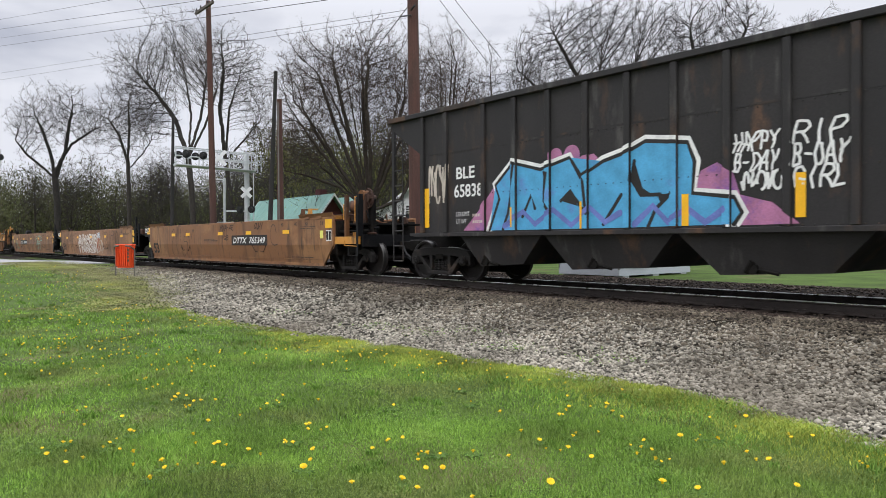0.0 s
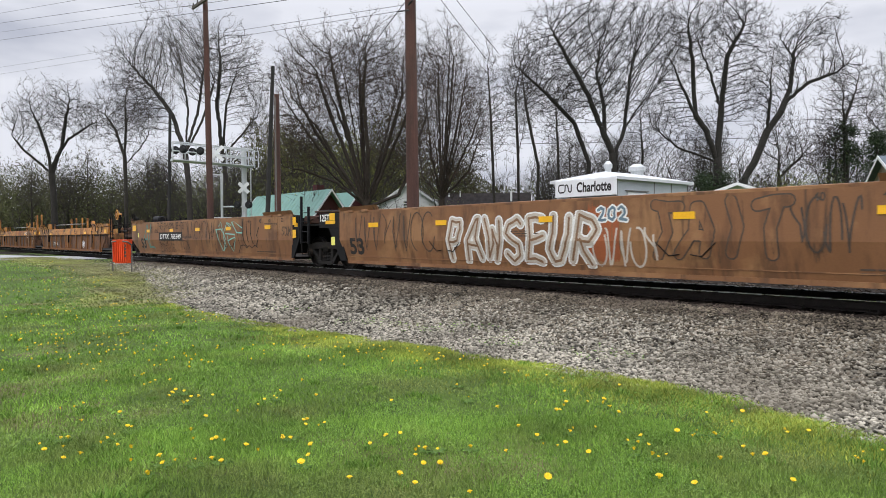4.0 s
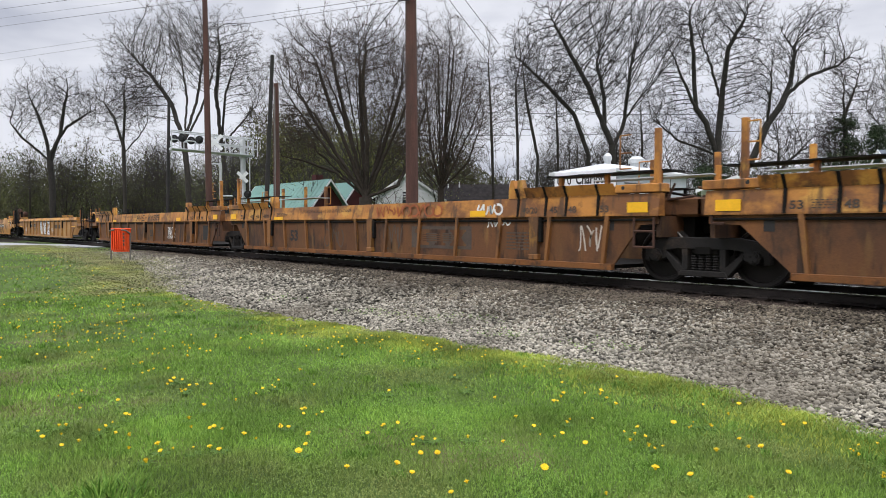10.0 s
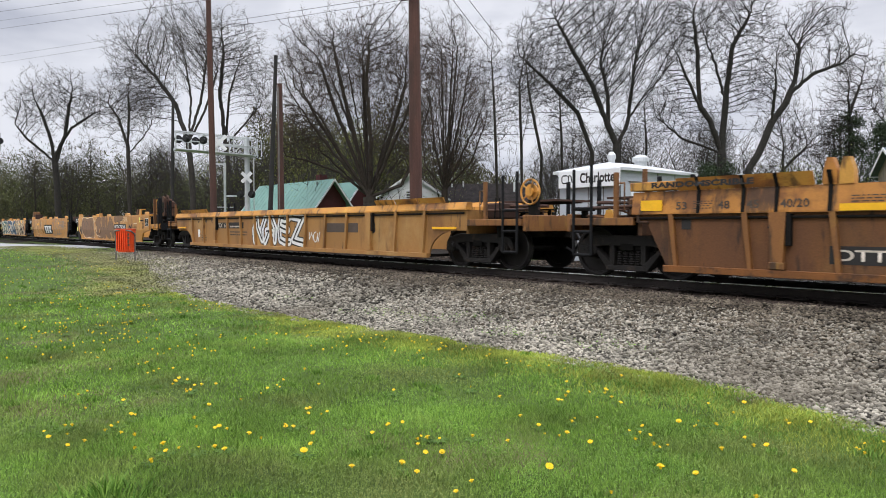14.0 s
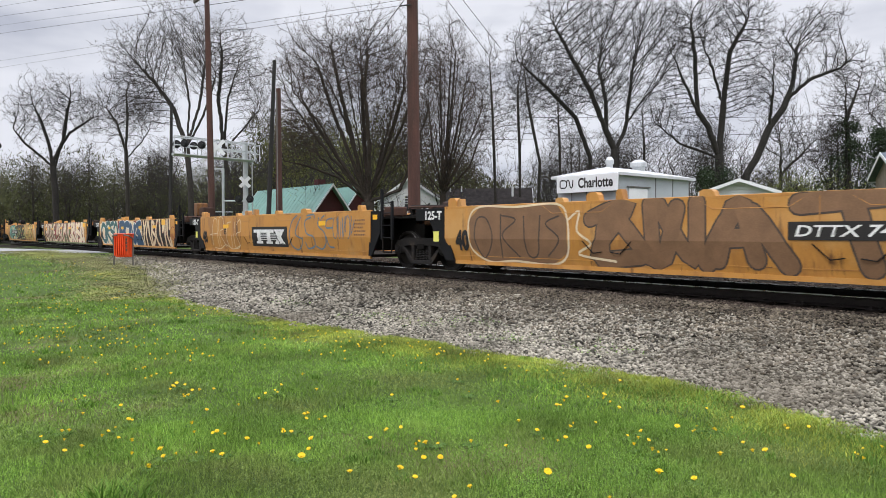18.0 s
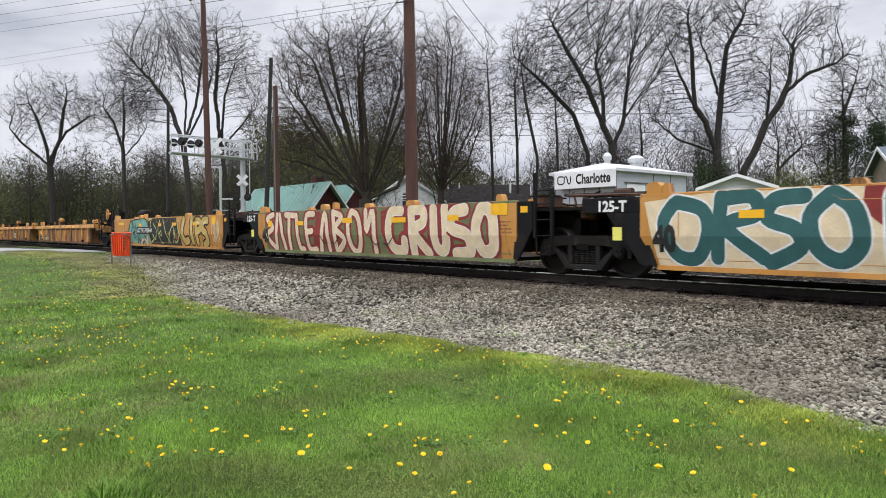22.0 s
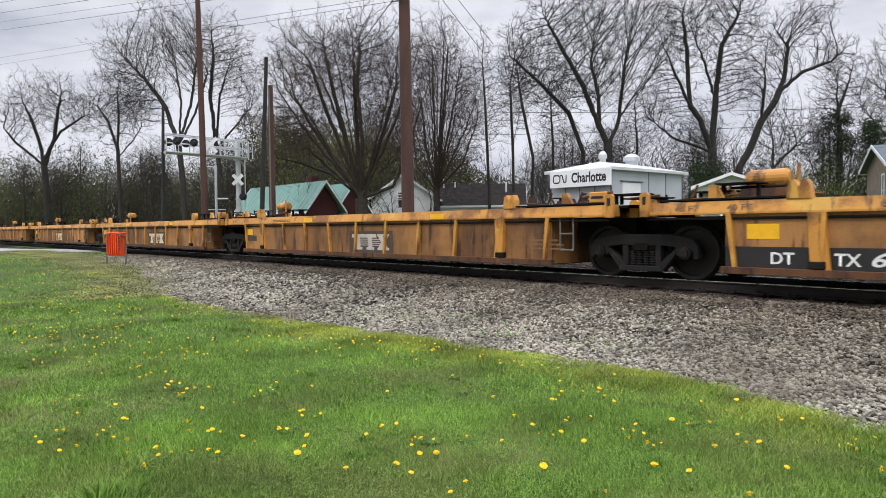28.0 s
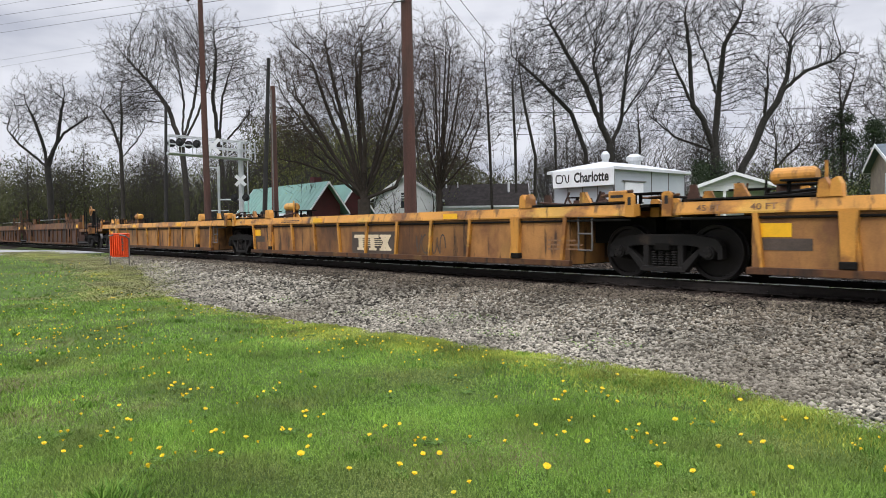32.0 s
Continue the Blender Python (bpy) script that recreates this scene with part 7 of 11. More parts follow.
def smooth_unit(name, tl, tr, bl, br, own, material, end_mat, label, zt=1.52, zm=0.80, zb=0.27, cl=0.3, cr=0.12, free="", ears=True, flare=False):
    """A smooth-sided well unit between trucks at tl and tr; own: which trucks belong to it; free: its free end."""
    c0 = (bl + br) / 2
    car = car_thing(name, c0, label, "well car", "well cars of the train")
    L, R = bl - c0, br - c0
    TL, TR = tl - c0, tr - c0
    SURF[car] = ("fold", zm, zb, 0.10)
    PLACE[car] = c0
    for y in (-HW, HW):
        sidewall(car, L, R, zt, zm, zb, cl, cr, material, y)
        part("top_chord", bx(L, R, min(y, y + (0.09 if y < 0 else -0.09)) - (0.0015 if y < 0 else 0), max(y, y + (0.09 if y < 0 else -0.09)) + (0.012 if y > 0 else 0), zt - 0.05, zt + 0.015, bevel=0.01), material, car)
        part("bottom_sill", bx(L + cl, R - cr, min(y * 0.945, y * 0.9), max(y * 0.945, y * 0.9), zb - 0.05, zb + 0.03), material, car)
    part("well_floor", bx(L + cl + 0.2, R - cr - 0.2, -1.35, 1.35, zb - 0.02, zb + 0.06), GRIME, car)
    for x in (L, R):
        part("bulkhead", bx(x - 0.04, x + 0.04, -1.40, 1.44, zb + 0.3, zt - 0.1), GRIME, car)
    # weld seams, hatch outlines and a rust run
    part("weld_seam", bx(L + cl, R - cr, -1.431, -1.4, zb + 0.135, zb + 0.15), material, car)
    for x in (R - 1.0, L + 0.75, (L + R) / 2 + 1.5):
        part("weld_seam", bx(x - 0.008, x + 0.008, -HW - 0.006, -HW, zm, zt - 0.05), material, car)
    if ears:
        for x in (L + 3.9, L + 7.3, L + 9.6):
            part("hatch_lip", rods([((x - 0.9, -HW, zt - 0.02), (x - 0.6, -HW - 0.004, zt - 0.2)), ((x - 0.6, -HW - 0.004, zt - 0.2), (x + 0.6, -HW - 0.004, zt - 0.2)), ((x + 0.6, -HW - 0.004, zt - 0.2), (x + 0.9, -HW, zt - 0.02))], 0.006, 5), material, car, "trapezoid weld line of a side pocket")
    for x in (L + 4.6, R - 4.9):
        part("lifting_mark", rods([((x + sx * 0.1, -1.487, zm - 0.22), (x + sx * 0.3, -1.482, zm - 0.25)) for sx in (-1, 1)] + [((x + sx * 0.3, -1.482, zm - 0.25), (x + sx * 0.55, -1.498, zm - 0.02)) for sx in (-1, 1)], 0.010, 5), END_BLACK, car, "dark weld line of a lifting pad")
    # rear end over the shared truck
    if free == "l":
        free_end(car, TL, L, -1, RUST_DARK, 2.0, True, 0.9, (0.85, 1.9), GRIME)
    else:
        part("centre_sill", bx(TL - 0.2, L + 0.1, -0.33, 0.33, 0.86, 1.16, bevel=0.015), GRIME, car)
        part("end_panel", bx(TL + 0.3, L, -1.46, -1.41, 1.22, zt - 0.02, bevel=0.006), end_mat, car, "dark painted end panel")
        part("end_panel", bx(TL + 0.3, L, 1.41, 1.46, 1.03, zt - 0.02), end_mat, car)
        bm = bmesh.new()
        slab(bm, [(TL + 0.85, 1.218), (L, 1.218), (L + cl, zb + 0.02), (L + cl - 0.3, zb + 0.02)], -1.47, -1.42)
        part("gusset", bm, end_mat, car, "dark sloping end gusset")
        part("end_platform", bx(TL - 0.3, L, -1.40, 1.40, 1.30, 1.35), GRIME, car, "steel end platform deck")
        part("deck_rod", rods([((TL - 0.2, -1.3, zt + 0.06), (L, -1.34, zt + 0.02))], 0.03, 6), RUST_DARK, car)
        part("deck_rod", rods([((TL - 0.6, -0.9, zt + 0.1), (L, -0.95, zt + 0.06))], 0.03, 6), GRIME, car)
        part("cylinder", rods([((TL + 0.5, -0.7, zt + 0.12), (TL + 0.9, -0.72, zt + 0.12))], 0.07, 10), RUST_DARK, car, "rusty brake cylinder")
        part("end_sheet", bx(L - 0.05, L + 0.0, -1.4, 1.4, 0.45, 1.3), GRIME, car)
        part("lever", rods([((TL + 0.1, -1.0, zt + 0.03), (TL + 0.5, -1.2, zt + 0.12))], 0.025, 6), GRIME, car)
        part("lever", rods([((TL + 0.2, -1.36, 1.36), (TL + 0.9, -1.36, zt + 0.04))], 0.02, 6), RUST_DARK, car)
        part("placard", bx(TL + 1.0, TL + 1.2, -1.476, -1.472, 0.72, 0.96), P_LEMON, car, "pale yellow square sticker")
    # front end
    if free == "r":
        handbrake_end(car, R, zt)
    else:
        part("centre_sill", bx(R - 0.1, TR + 0.1, -0.33, 0.33, 0.86, 1.16, bevel=0.015), GRIME, car)
        bm = bmesh.new()
        slab(bm, [(R - cr, zb + 0.03), (R, zt - 0.02), (R + 0.42, zt - 0.02), (R + 0.42, 0.92), (R + 0.02, zb + 0.03)], -1.475, -1.425)
        part("end_panel", bm, end_mat, car, "dark painted end panel")
        bm = bmesh.new()
        slab(bm, [(R, 0.92), (R, zt - 0.02), (R + 0.42, zt - 0.02), (R + 0.42, 0.92)], 1.42, 1.46)
        part("end_panel", bm, end_mat, car)
        part("end_platform", bx(R, R + 0.95, -1.38, 1.38, 1.30, 1.35), GRIME, car, "steel end platform deck")
        part("end_sheet", bx(R, R + 0.05, -1.4, 1.4, 0.45, 1.3), GRIME, car)
        part("bolster_end", bx(R + 0.85, TR - 0.05, -0.62, 0.62, 1.12, 1.42, bevel=0.04), RUST_PANEL, car, "rusty articulation casting")
        for x in (R + 0.47, R + 0.92):
            part("post", bx(x - 0.035, x + 0.035, -1.47, -1.40, 0.75, zt + (0.55 if x < R + 0.6 else 0.22), bevel=0.008), END_BLACK, car, "black upright end post")
        for z in (0.8, 1.12, 1.44, 1.7):
            part("rung", rods([((R + 0.45, -1.44, z), (R + 0.94, -1.44, z))], 0.014, 6), END_BLACK, car)
        part("step", rods([((R + 0.5, -1.44, 0.8), (R + 0.52, -1.44, 0.42)), ((R + 0.52, -1.44, 0.42), (R + 0.9, -1.44, 0.42)), ((R + 0.9, -1.44, 0.42), (R + 0.92, -1.44, 0.8))], 0.018, 6), GRIME, car, "bent rod stirrup step")
        part("brake_valve", bx(R + 0.2, R + 0.6, -1.2, -0.7, 1.36, 1.62, bevel=0.03), RUST_DARK, car)
        plate(car, "reflector", R + 0.2, 1.34, 0.2, 0.13, P_REFLECT, -1.476)
    for T, B, side in ((TL, L, -1), (TR, R, 1)):
        # Dark block added behind each truck to stand for the shade there.
        a, b = sorted((T - side * 0.42, B - side * 0.1))
        if b - a > 0.1:
            part("body_bolster", bx(a, b, -0.62, 0.62, 0.62, 1.28), GRIME, car)
        if {-1: "l", 1: "r"}[side] != free:
            clutter(car, *sorted((T - side * 0.15, B)), 1.36, -1.2, 0.3, int(abs(B) * 100 + 5 * side), 11)
    if ears:
        for x, w, h in ((L + 0.28, 0.30, 0.21), (L + 0.52, 0.14, 0.18), (L + 3.5, 0.22, 0.1), (L + 4.3, 0.3, 0.17), (L + 4.9, 0.16, 0.2), (L + 6.6, 0.28, 0.12), (R - 3.6, 0.4, 0.14), (R - 0.5, 0.2, 0.16)):
            bm = bmesh.new()
            slab(bm, [(x - w / 2, zt), (x + w / 2, zt), (x + w / 2 - 0.03, zt + h * 0.7), (x + w * 0.2, zt + h), (x - w * 0.25, zt + h), (x - w / 2, zt + h * 0.75)], -1.5, -1.34)
            part("corner_guide", bm, material, car, "rounded container guide bracket")
    if flare:
        for x0, x1 in ((L, L + 1.9), (R - 2.0, R)):
            bm = bmesh.new()
            a = [bm.verts.new(p) for p in ((x0, -1.49, zt), (x1, -1.49, zt), (x1, -1.44, zt), (x0, -1.44, zt))]
            b = [bm.verts.new(p) for p in ((x0, -1.56, zt + 0.12), (x1, -1.56, zt + 0.14), (x1, -1.53, zt + 0.14), (x0, -1.53, zt + 0.12))]
            bm.faces.new(a)
            bm.faces.new(b[::-1])
            for i in range(4):
                bm.faces.new((a[i], b[i], b[(i + 1) % 4], a[(i + 1) % 4]))
            bmesh.ops.recalc_face_normals(bm, faces=bm.faces[:])
            part("guide_flare", bm, material, car, "outward leaning guide plate")
        for x in (L + 0.6, L + 1.3, R - 1.5, R - 0.8):
            part("latch", bx(x - 0.14, x + 0.14, -1.53, -1.49, zt - 0.03, zt + 0.04, bevel=0.008), material, car)
    if "l" in own:
        add_truck(car, TL)
    if "r" in own:
        add_truck(car, TR)
    return car


def ribbed_unit(name, tl, tr, bl, br, own, panel, rib, sill, label, zt=1.56, zs=1.17, zb=0.22, pitch=1.35, tilt=0.06, end_cut=0.9, heavy=(0.12, 0.5, 0.88), wl=None, wr=None, category="well car", free="", stack=False, low=False, foot=None, arch=False):
    """A well unit with a deep top sill and upright ribs. wl, wr: ends of the well itself."""
    c0 = (bl + br) / 2
    car = car_thing(name, c0, label, category, "well cars of the train")
    L, R = bl - c0, br - c0
    SURF[car] = ("flat", -(HW - 0.09) - 0.02)
    PLACE[car] = c0
    WL, WR = (L + end_cut if wl is None else wl - c0), (R - end_cut if wr is None else wr - c0)
    foot = foot or rib
    n = max(3, int(round((WR - WL) / pitch)))
    xs = [WL + 0.12 + (WR - WL - 0.24) * i / n for i in range(n + 1)]
    for y in (-1, 1):
        o, q = y * HW, y * (HW - 0.09)
        # recessed wall, panel by panel, with slanting ends
        if y > 0:
            part("side_panel", slab(bmesh.new(), [(WL, zs + 0.02), (WR, zs + 0.02), (WR, zb), (WL, zb)], q - 0.02, q + 0.02), panel, car, "weathered steel side panel")
        else:
            for a, b in zip(xs, xs[1:]):
                part("side_panel", bx(a, b, q - 0.02, q + 0.02, zb, zs + 0.02), panel, car, "weathered steel side panel")
            for a, b in ((WL, xs[0]), (xs[-1], WR)):
                part("side_panel", bx(a, b, q - 0.02, q + 0.02, zb, zs + 0.02), panel, car)
        if arch:
            # ends cut in a quarter round over the trucks, raised guide plates along the sill
            for B, W, sg in ((L, WL, 1), (R, WR, -1)):
                bow = [(W - sg * 0.05 - sg * 0.95 * (1 - math.cos(a)), zb + 0.63 * math.sin(a)) for a in (math.pi / 2 * i / 7 for i in range(8))]
                part("end_gusset", slab(bmesh.new(), [(W, zs + 0.02), (W, zb)] + bow + [(B + sg * 0.02, zb + 0.63), (B + sg * 0.02, zs + 0.02)], q - 0.021, q + 0.02), panel, car, "rounded end plate over the truck")
                part("end_stripe", bx(*sorted((B + sg * 0.35, B + sg * 1.2)), min(q, o) - 0.002, max(q, o) - 0.06, 0.90, 0.955), P_REFLECT if y < 0 else panel, car)
                for k0, k1 in ((0.75, 1.75), (1.8, 2.7), (2.75, 3.6)):
                    bm = bmesh.new()
                    extrude_x(bm, [(o - y * 0.03, zt), (o - y * 0.05, zt), (o + y * 0.02, zt + 0.13), (o + y * 0.04, zt + 0.13)], *sorted((B + sg * k0, B + sg * k1)))
                    part("guide_plate", bm, sill, car, "outward leaning yellow guide plate")
        elif not low:
            part("end_gusset", slab(bmesh.new(), [(L + 0.05, zs + 0.02), (WL, zs + 0.02), (WL, zb), (L + (WL - L) * 0.4, zs - 0.16), (L + 0.05, zs - 0.14)], q - 0.021, q + 0.02), panel, car, "sloping rusty end gusset")
            part("end_gusset", slab(bmesh.new(), [(R - 0.05, zs + 0.02), (WR, zs + 0.02), (WR, zb), (R - (R - WR) * 0.4, zs - 0.16), (R - 0.05, zs - 0.14)], q - 0.021, q + 0.02), panel, car, "sloping rusty end gusset")
        bm = bmesh.new()
        prof = [(q - y * 0.12, zs), (o, zs), (o - y * 0.0, zs + 0.03), (o - y * tilt, zt), (q - y * 0.12, zt)]
        extrude_x(bm, prof, L, R)
        part("top_sill", bm, sill, car, "deep painted top sill")
        part("bottom_sill", bx(WL - 0.05, WR + 0.05, min(q, o + y * 0.02), max(q, o + y * 0.02), zb - 0.03, zb + 0.08, bevel=0.006), foot, car)
        part("pipe", rods([((L + 0.1, o - y * 0.045, zs - 0.07), (R - 0.1, o - y * 0.045, zs - 0.07))], 0.022, 6), GRIME, car)
        for i, x in enumerate(xs):
            k = 0.05 * (1 if i < n / 2 else -1)
            bm = bmesh.new()
            slab(bm, [(x - k - 0.045, zs), (x - k + 0.045, zs), (x + k + 0.03, zb + 0.08), (x + k - 0.03, zb + 0.08)], min(q, o - y * 0.002), max(q, o - y * 0.002))
            part("rib", bm, rib, car)
        for f in heavy:
            x = WL + (WR - WL) * f
            bm = slab(bmesh.new(), [(x - 0.13, zs), (x + 0.13, zs), (x + 0.09, zb + 0.2), (x - 0.09, zb + 0.2)], min(q, o + y * 0.02), max(q, o + y * 0.02))
            part("post", bm, sill if low else rib, car, "broad pressed steel post")
            part("post_foot", bx(x - 0.12, x + 0.12, min(q, o + y * 0.03), max(q, o + y * 0.03), zb + 0.09, zb + 0.2, bevel=0.01), GRIME if low else rib, car)
            if y < 0 and not low:
                part("lock_bracket", bx(x + 0.12, x + 0.2, o - 0.012, q, zs - 0.5, zs - 0.02, bevel=0.008), GRIME, car)
    part("well_floor", bx(WL + 0.1, WR - 0.1, -1.35, 1.35, zb - 0.02, zb + 0.05), GRIME, car)
    for x in ((WL + 0.05, WR - 0.05) if low else (L + 0.08, R - 0.08)):
        part("bulkhead", bx(x - 0.04, x + 0.04, -1.36, 1.36, zb if low else 0.8, zs), panel, car)
    for T, B, W, side, tag in ((tl - c0, L, WL, -1, "l"), (tr - c0, R, WR, 1, "r")):
        a, b = sorted((T - side * 0.1, B - side * 0.1))
        part("centre_sill", bx(a, b + 0.02, -0.33, 0.33, 0.86, 1.10, bevel=0.015), GRIME, car)
        # Added dark block that keeps light out behind the truck.
        a, b = sorted((T - side * 0.42, W - side * 0.1))
        part("body_bolster", bx(a, b, -0.62, 0.62, 0.62, zs - 0.02), GRIME, car)
        if tag in free:
            free_end(car, T, B, side, OCHRE_CAR, 2.05 if not low else 1.75, side > 0, None, (1.62, 1.70) if arch else (0.2, 2.2) if stack else (0.62, 1.86), reach=1.05 if not arch else 1.75 if side > 0 else 1.5)
        if stack:
            # raised box, tall posts and walkway of a stacking frame
            def X(k):
                return B - side * k
            x0, x1 = sorted((X(-0.04), X(0.9)))
            part("stack_box", bx(x0, x1, -1.50, -1.20, zt + 0.02, zt + 0.17, bevel=0.012), sill, car, "yellow stacking frame box")
            part("box_hole", rods([((X(0.72), -1.504, zt + 0.11), (X(0.72), -1.498, zt + 0.11))], 0.035, 10), P_BLACK, car)
            tall_post = tag not in free
            if tall_post:
                kp = 0.08 if side > 0 else 0.62
                part("post", bx(X(kp) - 0.05, X(kp) + 0.05, -1.44, -1.34, zt + 0.17, 2.68, bevel=0.008), sill, car, "tall yellow container guide post")
            if tall_post:
                part("grab_iron", rods([((X(0.62), -1.4, 2.62), (X(0.86), -1.4, 2.62)), ((X(0.86), -1.4, 2.62), (X(0.86), -1.4, 2.02)), ((X(0.86), -1.4, 2.02), (X(0.62), -1.4, 2.02)), ((X(0.62), -1.4, 2.3), (X(0.86), -1.4, 2.3))], 0.013, 6), sill, car)
            part("post", bx(X(0.15) - 0.035, X(0.15) + 0.035, -1.36, -1.29, zt + 0.17, 1.98, bevel=0.006), sill, car)
            for k, h in ((0.5, 2.5), (2.0, 2.45)) if tall_post else ():
                part("post", bx(X(k) - 0.05, X(k) + 0.05, 1.32, 1.42, zt, h, bevel=0.008), sill, car, "tall yellow container guide post")
            if tall_post:
                part("grab_iron", rods([((X(2.0), 1.36, 2.42), (X(2.35), 1.36, 2.42)), ((X(2.35), 1.36, 2.42), (X(2.35), 1.36, 1.8)), ((X(2.35), 1.36, 1.8), (X(2.0), 1.36, 1.8))], 0.013, 6), sill, car)
            w0, w1 = sorted((X(0.1), X(2.9)))
            if tall_post:
                part("walkway", bx(w0, w1, -1.1, -0.5, 1.98, 2.0), END_BLACK, car, "dark grating walkway")
            if tall_post:
                part("walkway", bx(w0, w1, 0.4, 1.0, 1.98, 2.0), GALV, car, "grey grating walkway")
            for u in (w0 + 0.25, (w0 + w1) / 2, w1 - 0.25) if tall_post else ():
                part("walkway_leg", bx(u - 0.04, u + 0.04, -0.95, -0.87, zs, 1.98), sill, car)
            # leaning guide plate in two lengths, with dark straps over the sill
            for k0, k1 in ((0.9, 2.02), (2.06, 3.1)):
                a, b = sorted((X(k0), X(k1)))
                bm = bmesh.new()
                extrude_x(bm, [(-1.47, zt), (-1.45, zt), (-1.54, zt + 0.2), (-1.56, zt + 0.2)], a, b)
                part("guide_plate", bm, sill, car, "outward leaning yellow guide plate")
            for k in (1.28, 2.04, 2.56, 3.32):
                bm = bmesh.new()
                extrude_x(bm, [(-1.508, zs + 0.01), (-1.5, zs + 0.01), (-1.445, zt), (-1.53, zt + 0.2), (-1.575, zt + 0.2), (-1.475, zt)], X(k) - 0.028, X(k) + 0.028)
                part("strap", bm, GRIME, car)
            for k in (3.3, 3.52):
                bm = slab(bmesh.new(), [(X(k) - 0.1, zt), (X(k) + 0.1, zt), (X(k) + 0.09, zt + 0.2), (X(k) + 0.03, zt + 0.38), (X(k) - 0.05, zt + 0.38), (X(k) - 0.09, zt + 0.2)], -1.46, -1.32)
                part("corner_guide", bm, sill, car, "yellow container corner guide")
            part("reflector", bx(*sorted((X(0.2), X(0.62))), -1.512, -1.503, zs + 0.06, zs + 0.24), P_REFLECT, car)
            part("step", rods([((X(0.1), -1.47, zs - 0.02), (X(0.1), -1.47, 0.62)), ((X(0.1), -1.47, 0.62), (X(0.5), -1.47, 0.62)), ((X(0.5), -1.47, 0.62), (X(0.5), -1.47, zs - 0.02)), ((X(0.1), -1.47, 0.9), (X(0.5), -1.47, 0.9))] if side > 0 else [((X(0.12), -1.46, zs), (X(0.12), -1.46, zs - 0.14)), ((X(0.12), -1.46, zs - 0.14), (X(0.32), -1.46, zs - 0.14))], 0.022, 6), RUST_DARK, car, "bent rod stirrup step")
            part("articulation_frame", bx(*sorted((X(-0.5), X(0.3))), -0.9, 0.9, 1.16, 1.5, bevel=0.04), RUST_PANEL, car, "rusty articulation casting")
            part("panel_port", bx(*sorted((X(0.95), X(1.12))), -1.436, -1.43, zs - 0.26, zs - 0.06), P_BLACK, car)
            clutter(car, *sorted((X(-0.4), X(1.6))), zt - 0.1, -1.1, 0.3, int(abs(B) * 100 + side), 8)
        if low:
            # low end: deck, link brackets, levers and brake gear
            def X(k):
                return B - side * k
            d0, d1 = sorted((T + side * 0.1, X(2.6)))
            part("end_platform", bx(d0, d1, -1.32, 1.32, zt - 0.06, zt - 0.01), GRIME, car, "steel end platform deck")
            for k, h in ((0.07, 0.15), (-0.1, 0.05)):
                x = X(k)
                bm = bmesh.new()
                slab(bm, [(x - 0.09, zs - 0.02), (x + 0.09, zs - 0.02), (x + 0.09, zt + h), (x + 0.05, zt + h + 0.04), (x - 0.05, zt + h + 0.04), (x - 0.09, zt + h)], -1.53 if k > 0 else -1.0, -1.47 if k > 0 else -0.94)
                part("link_bracket", bm, sill, car, "yellow link bracket with a slot")
                if k > 0:
                    part("slot", bx(x - 0.035, x + 0.035, -1.534, -1.531, zt - 0.02, zt + h - 0.03, bevel=0.001), P_BLACK, car)
            part("edge_plate", bx(*sorted((X(0.35), X(2.45))), -1.46, -0.9, zt + 0.02, zt + 0.05, bevel=0.004), GRIME, car, "dark deck edge plate")
            clutter(car, *sorted((X(0.2), X(2.4))), zt + 0.05, -1.2, 0.5, int(abs(B) * 100 + 7 * side), 14)
            clutter(car, *sorted((X(-0.3), X(0.4))), zt - 0.1, -0.9, 0.5, int(abs(B) * 90 + 7 * side), 5)
            bm = slab(bmesh.new(), [(X(1.25) - 0.13, zt + 0.05), (X(1.25) + 0.13, zt + 0.05), (X(1.25) + 0.0, zt + 0.27), (X(1.25) - 0.12, zt + 0.27)], -1.28, -1.2)
            part("bracket", bm, sill, car, "yellow upright bracket")
            for k in (2.55, 2.72):
                bm = slab(bmesh.new(), [(X(k) - 0.09, zt), (X(k) + 0.09, zt), (X(k) + 0.07, zt + 0.18), (X(k) + 0.02, zt + 0.28), (X(k) - 0.06, zt + 0.24)], -1.47, -1.32)
                part("corner_guide", bm, sill, car, "rounded container guide bracket")
            if side < 0:
                tank(car, X(1.5), 0.05, zt + 0.42, 0.74, 0.15, SILL_YELLOW)
                part("tank_bracket", bx(X(1.5) - 0.25, X(1.5) + 0.25, -0.08, 0.18, zt, zt + 0.29), RUST_DARK, car)
                part("post", rods([((X(2.1), -0.2, zt), (X(2.1), -0.2, zt + 0.62))], 0.028, 8), sill, car)
            else:
                ladder(car, X(1.1), 0.5, zs, 0.32, STEEL_GREY, -1.46)
                bm = bx(X(0.5) - 0.2, X(0.5) + 0.2, -1.3, -1.1, zt + 0.05, zt + 0.26, bevel=0.02)
                part("brake_housing", bm, sill, car, "yellow brake gear housing")
                part("slot", bx(X(0.5) - 0.14, X(0.5) + 0.14, -1.304, -1.299, zt + 0.13, zt + 0.18), P_BLACK, car)
    if "l" in own:
        add_truck(car, tl - c0)
    if "r" in own:
        add_truck(car, tr - c0)
    return car


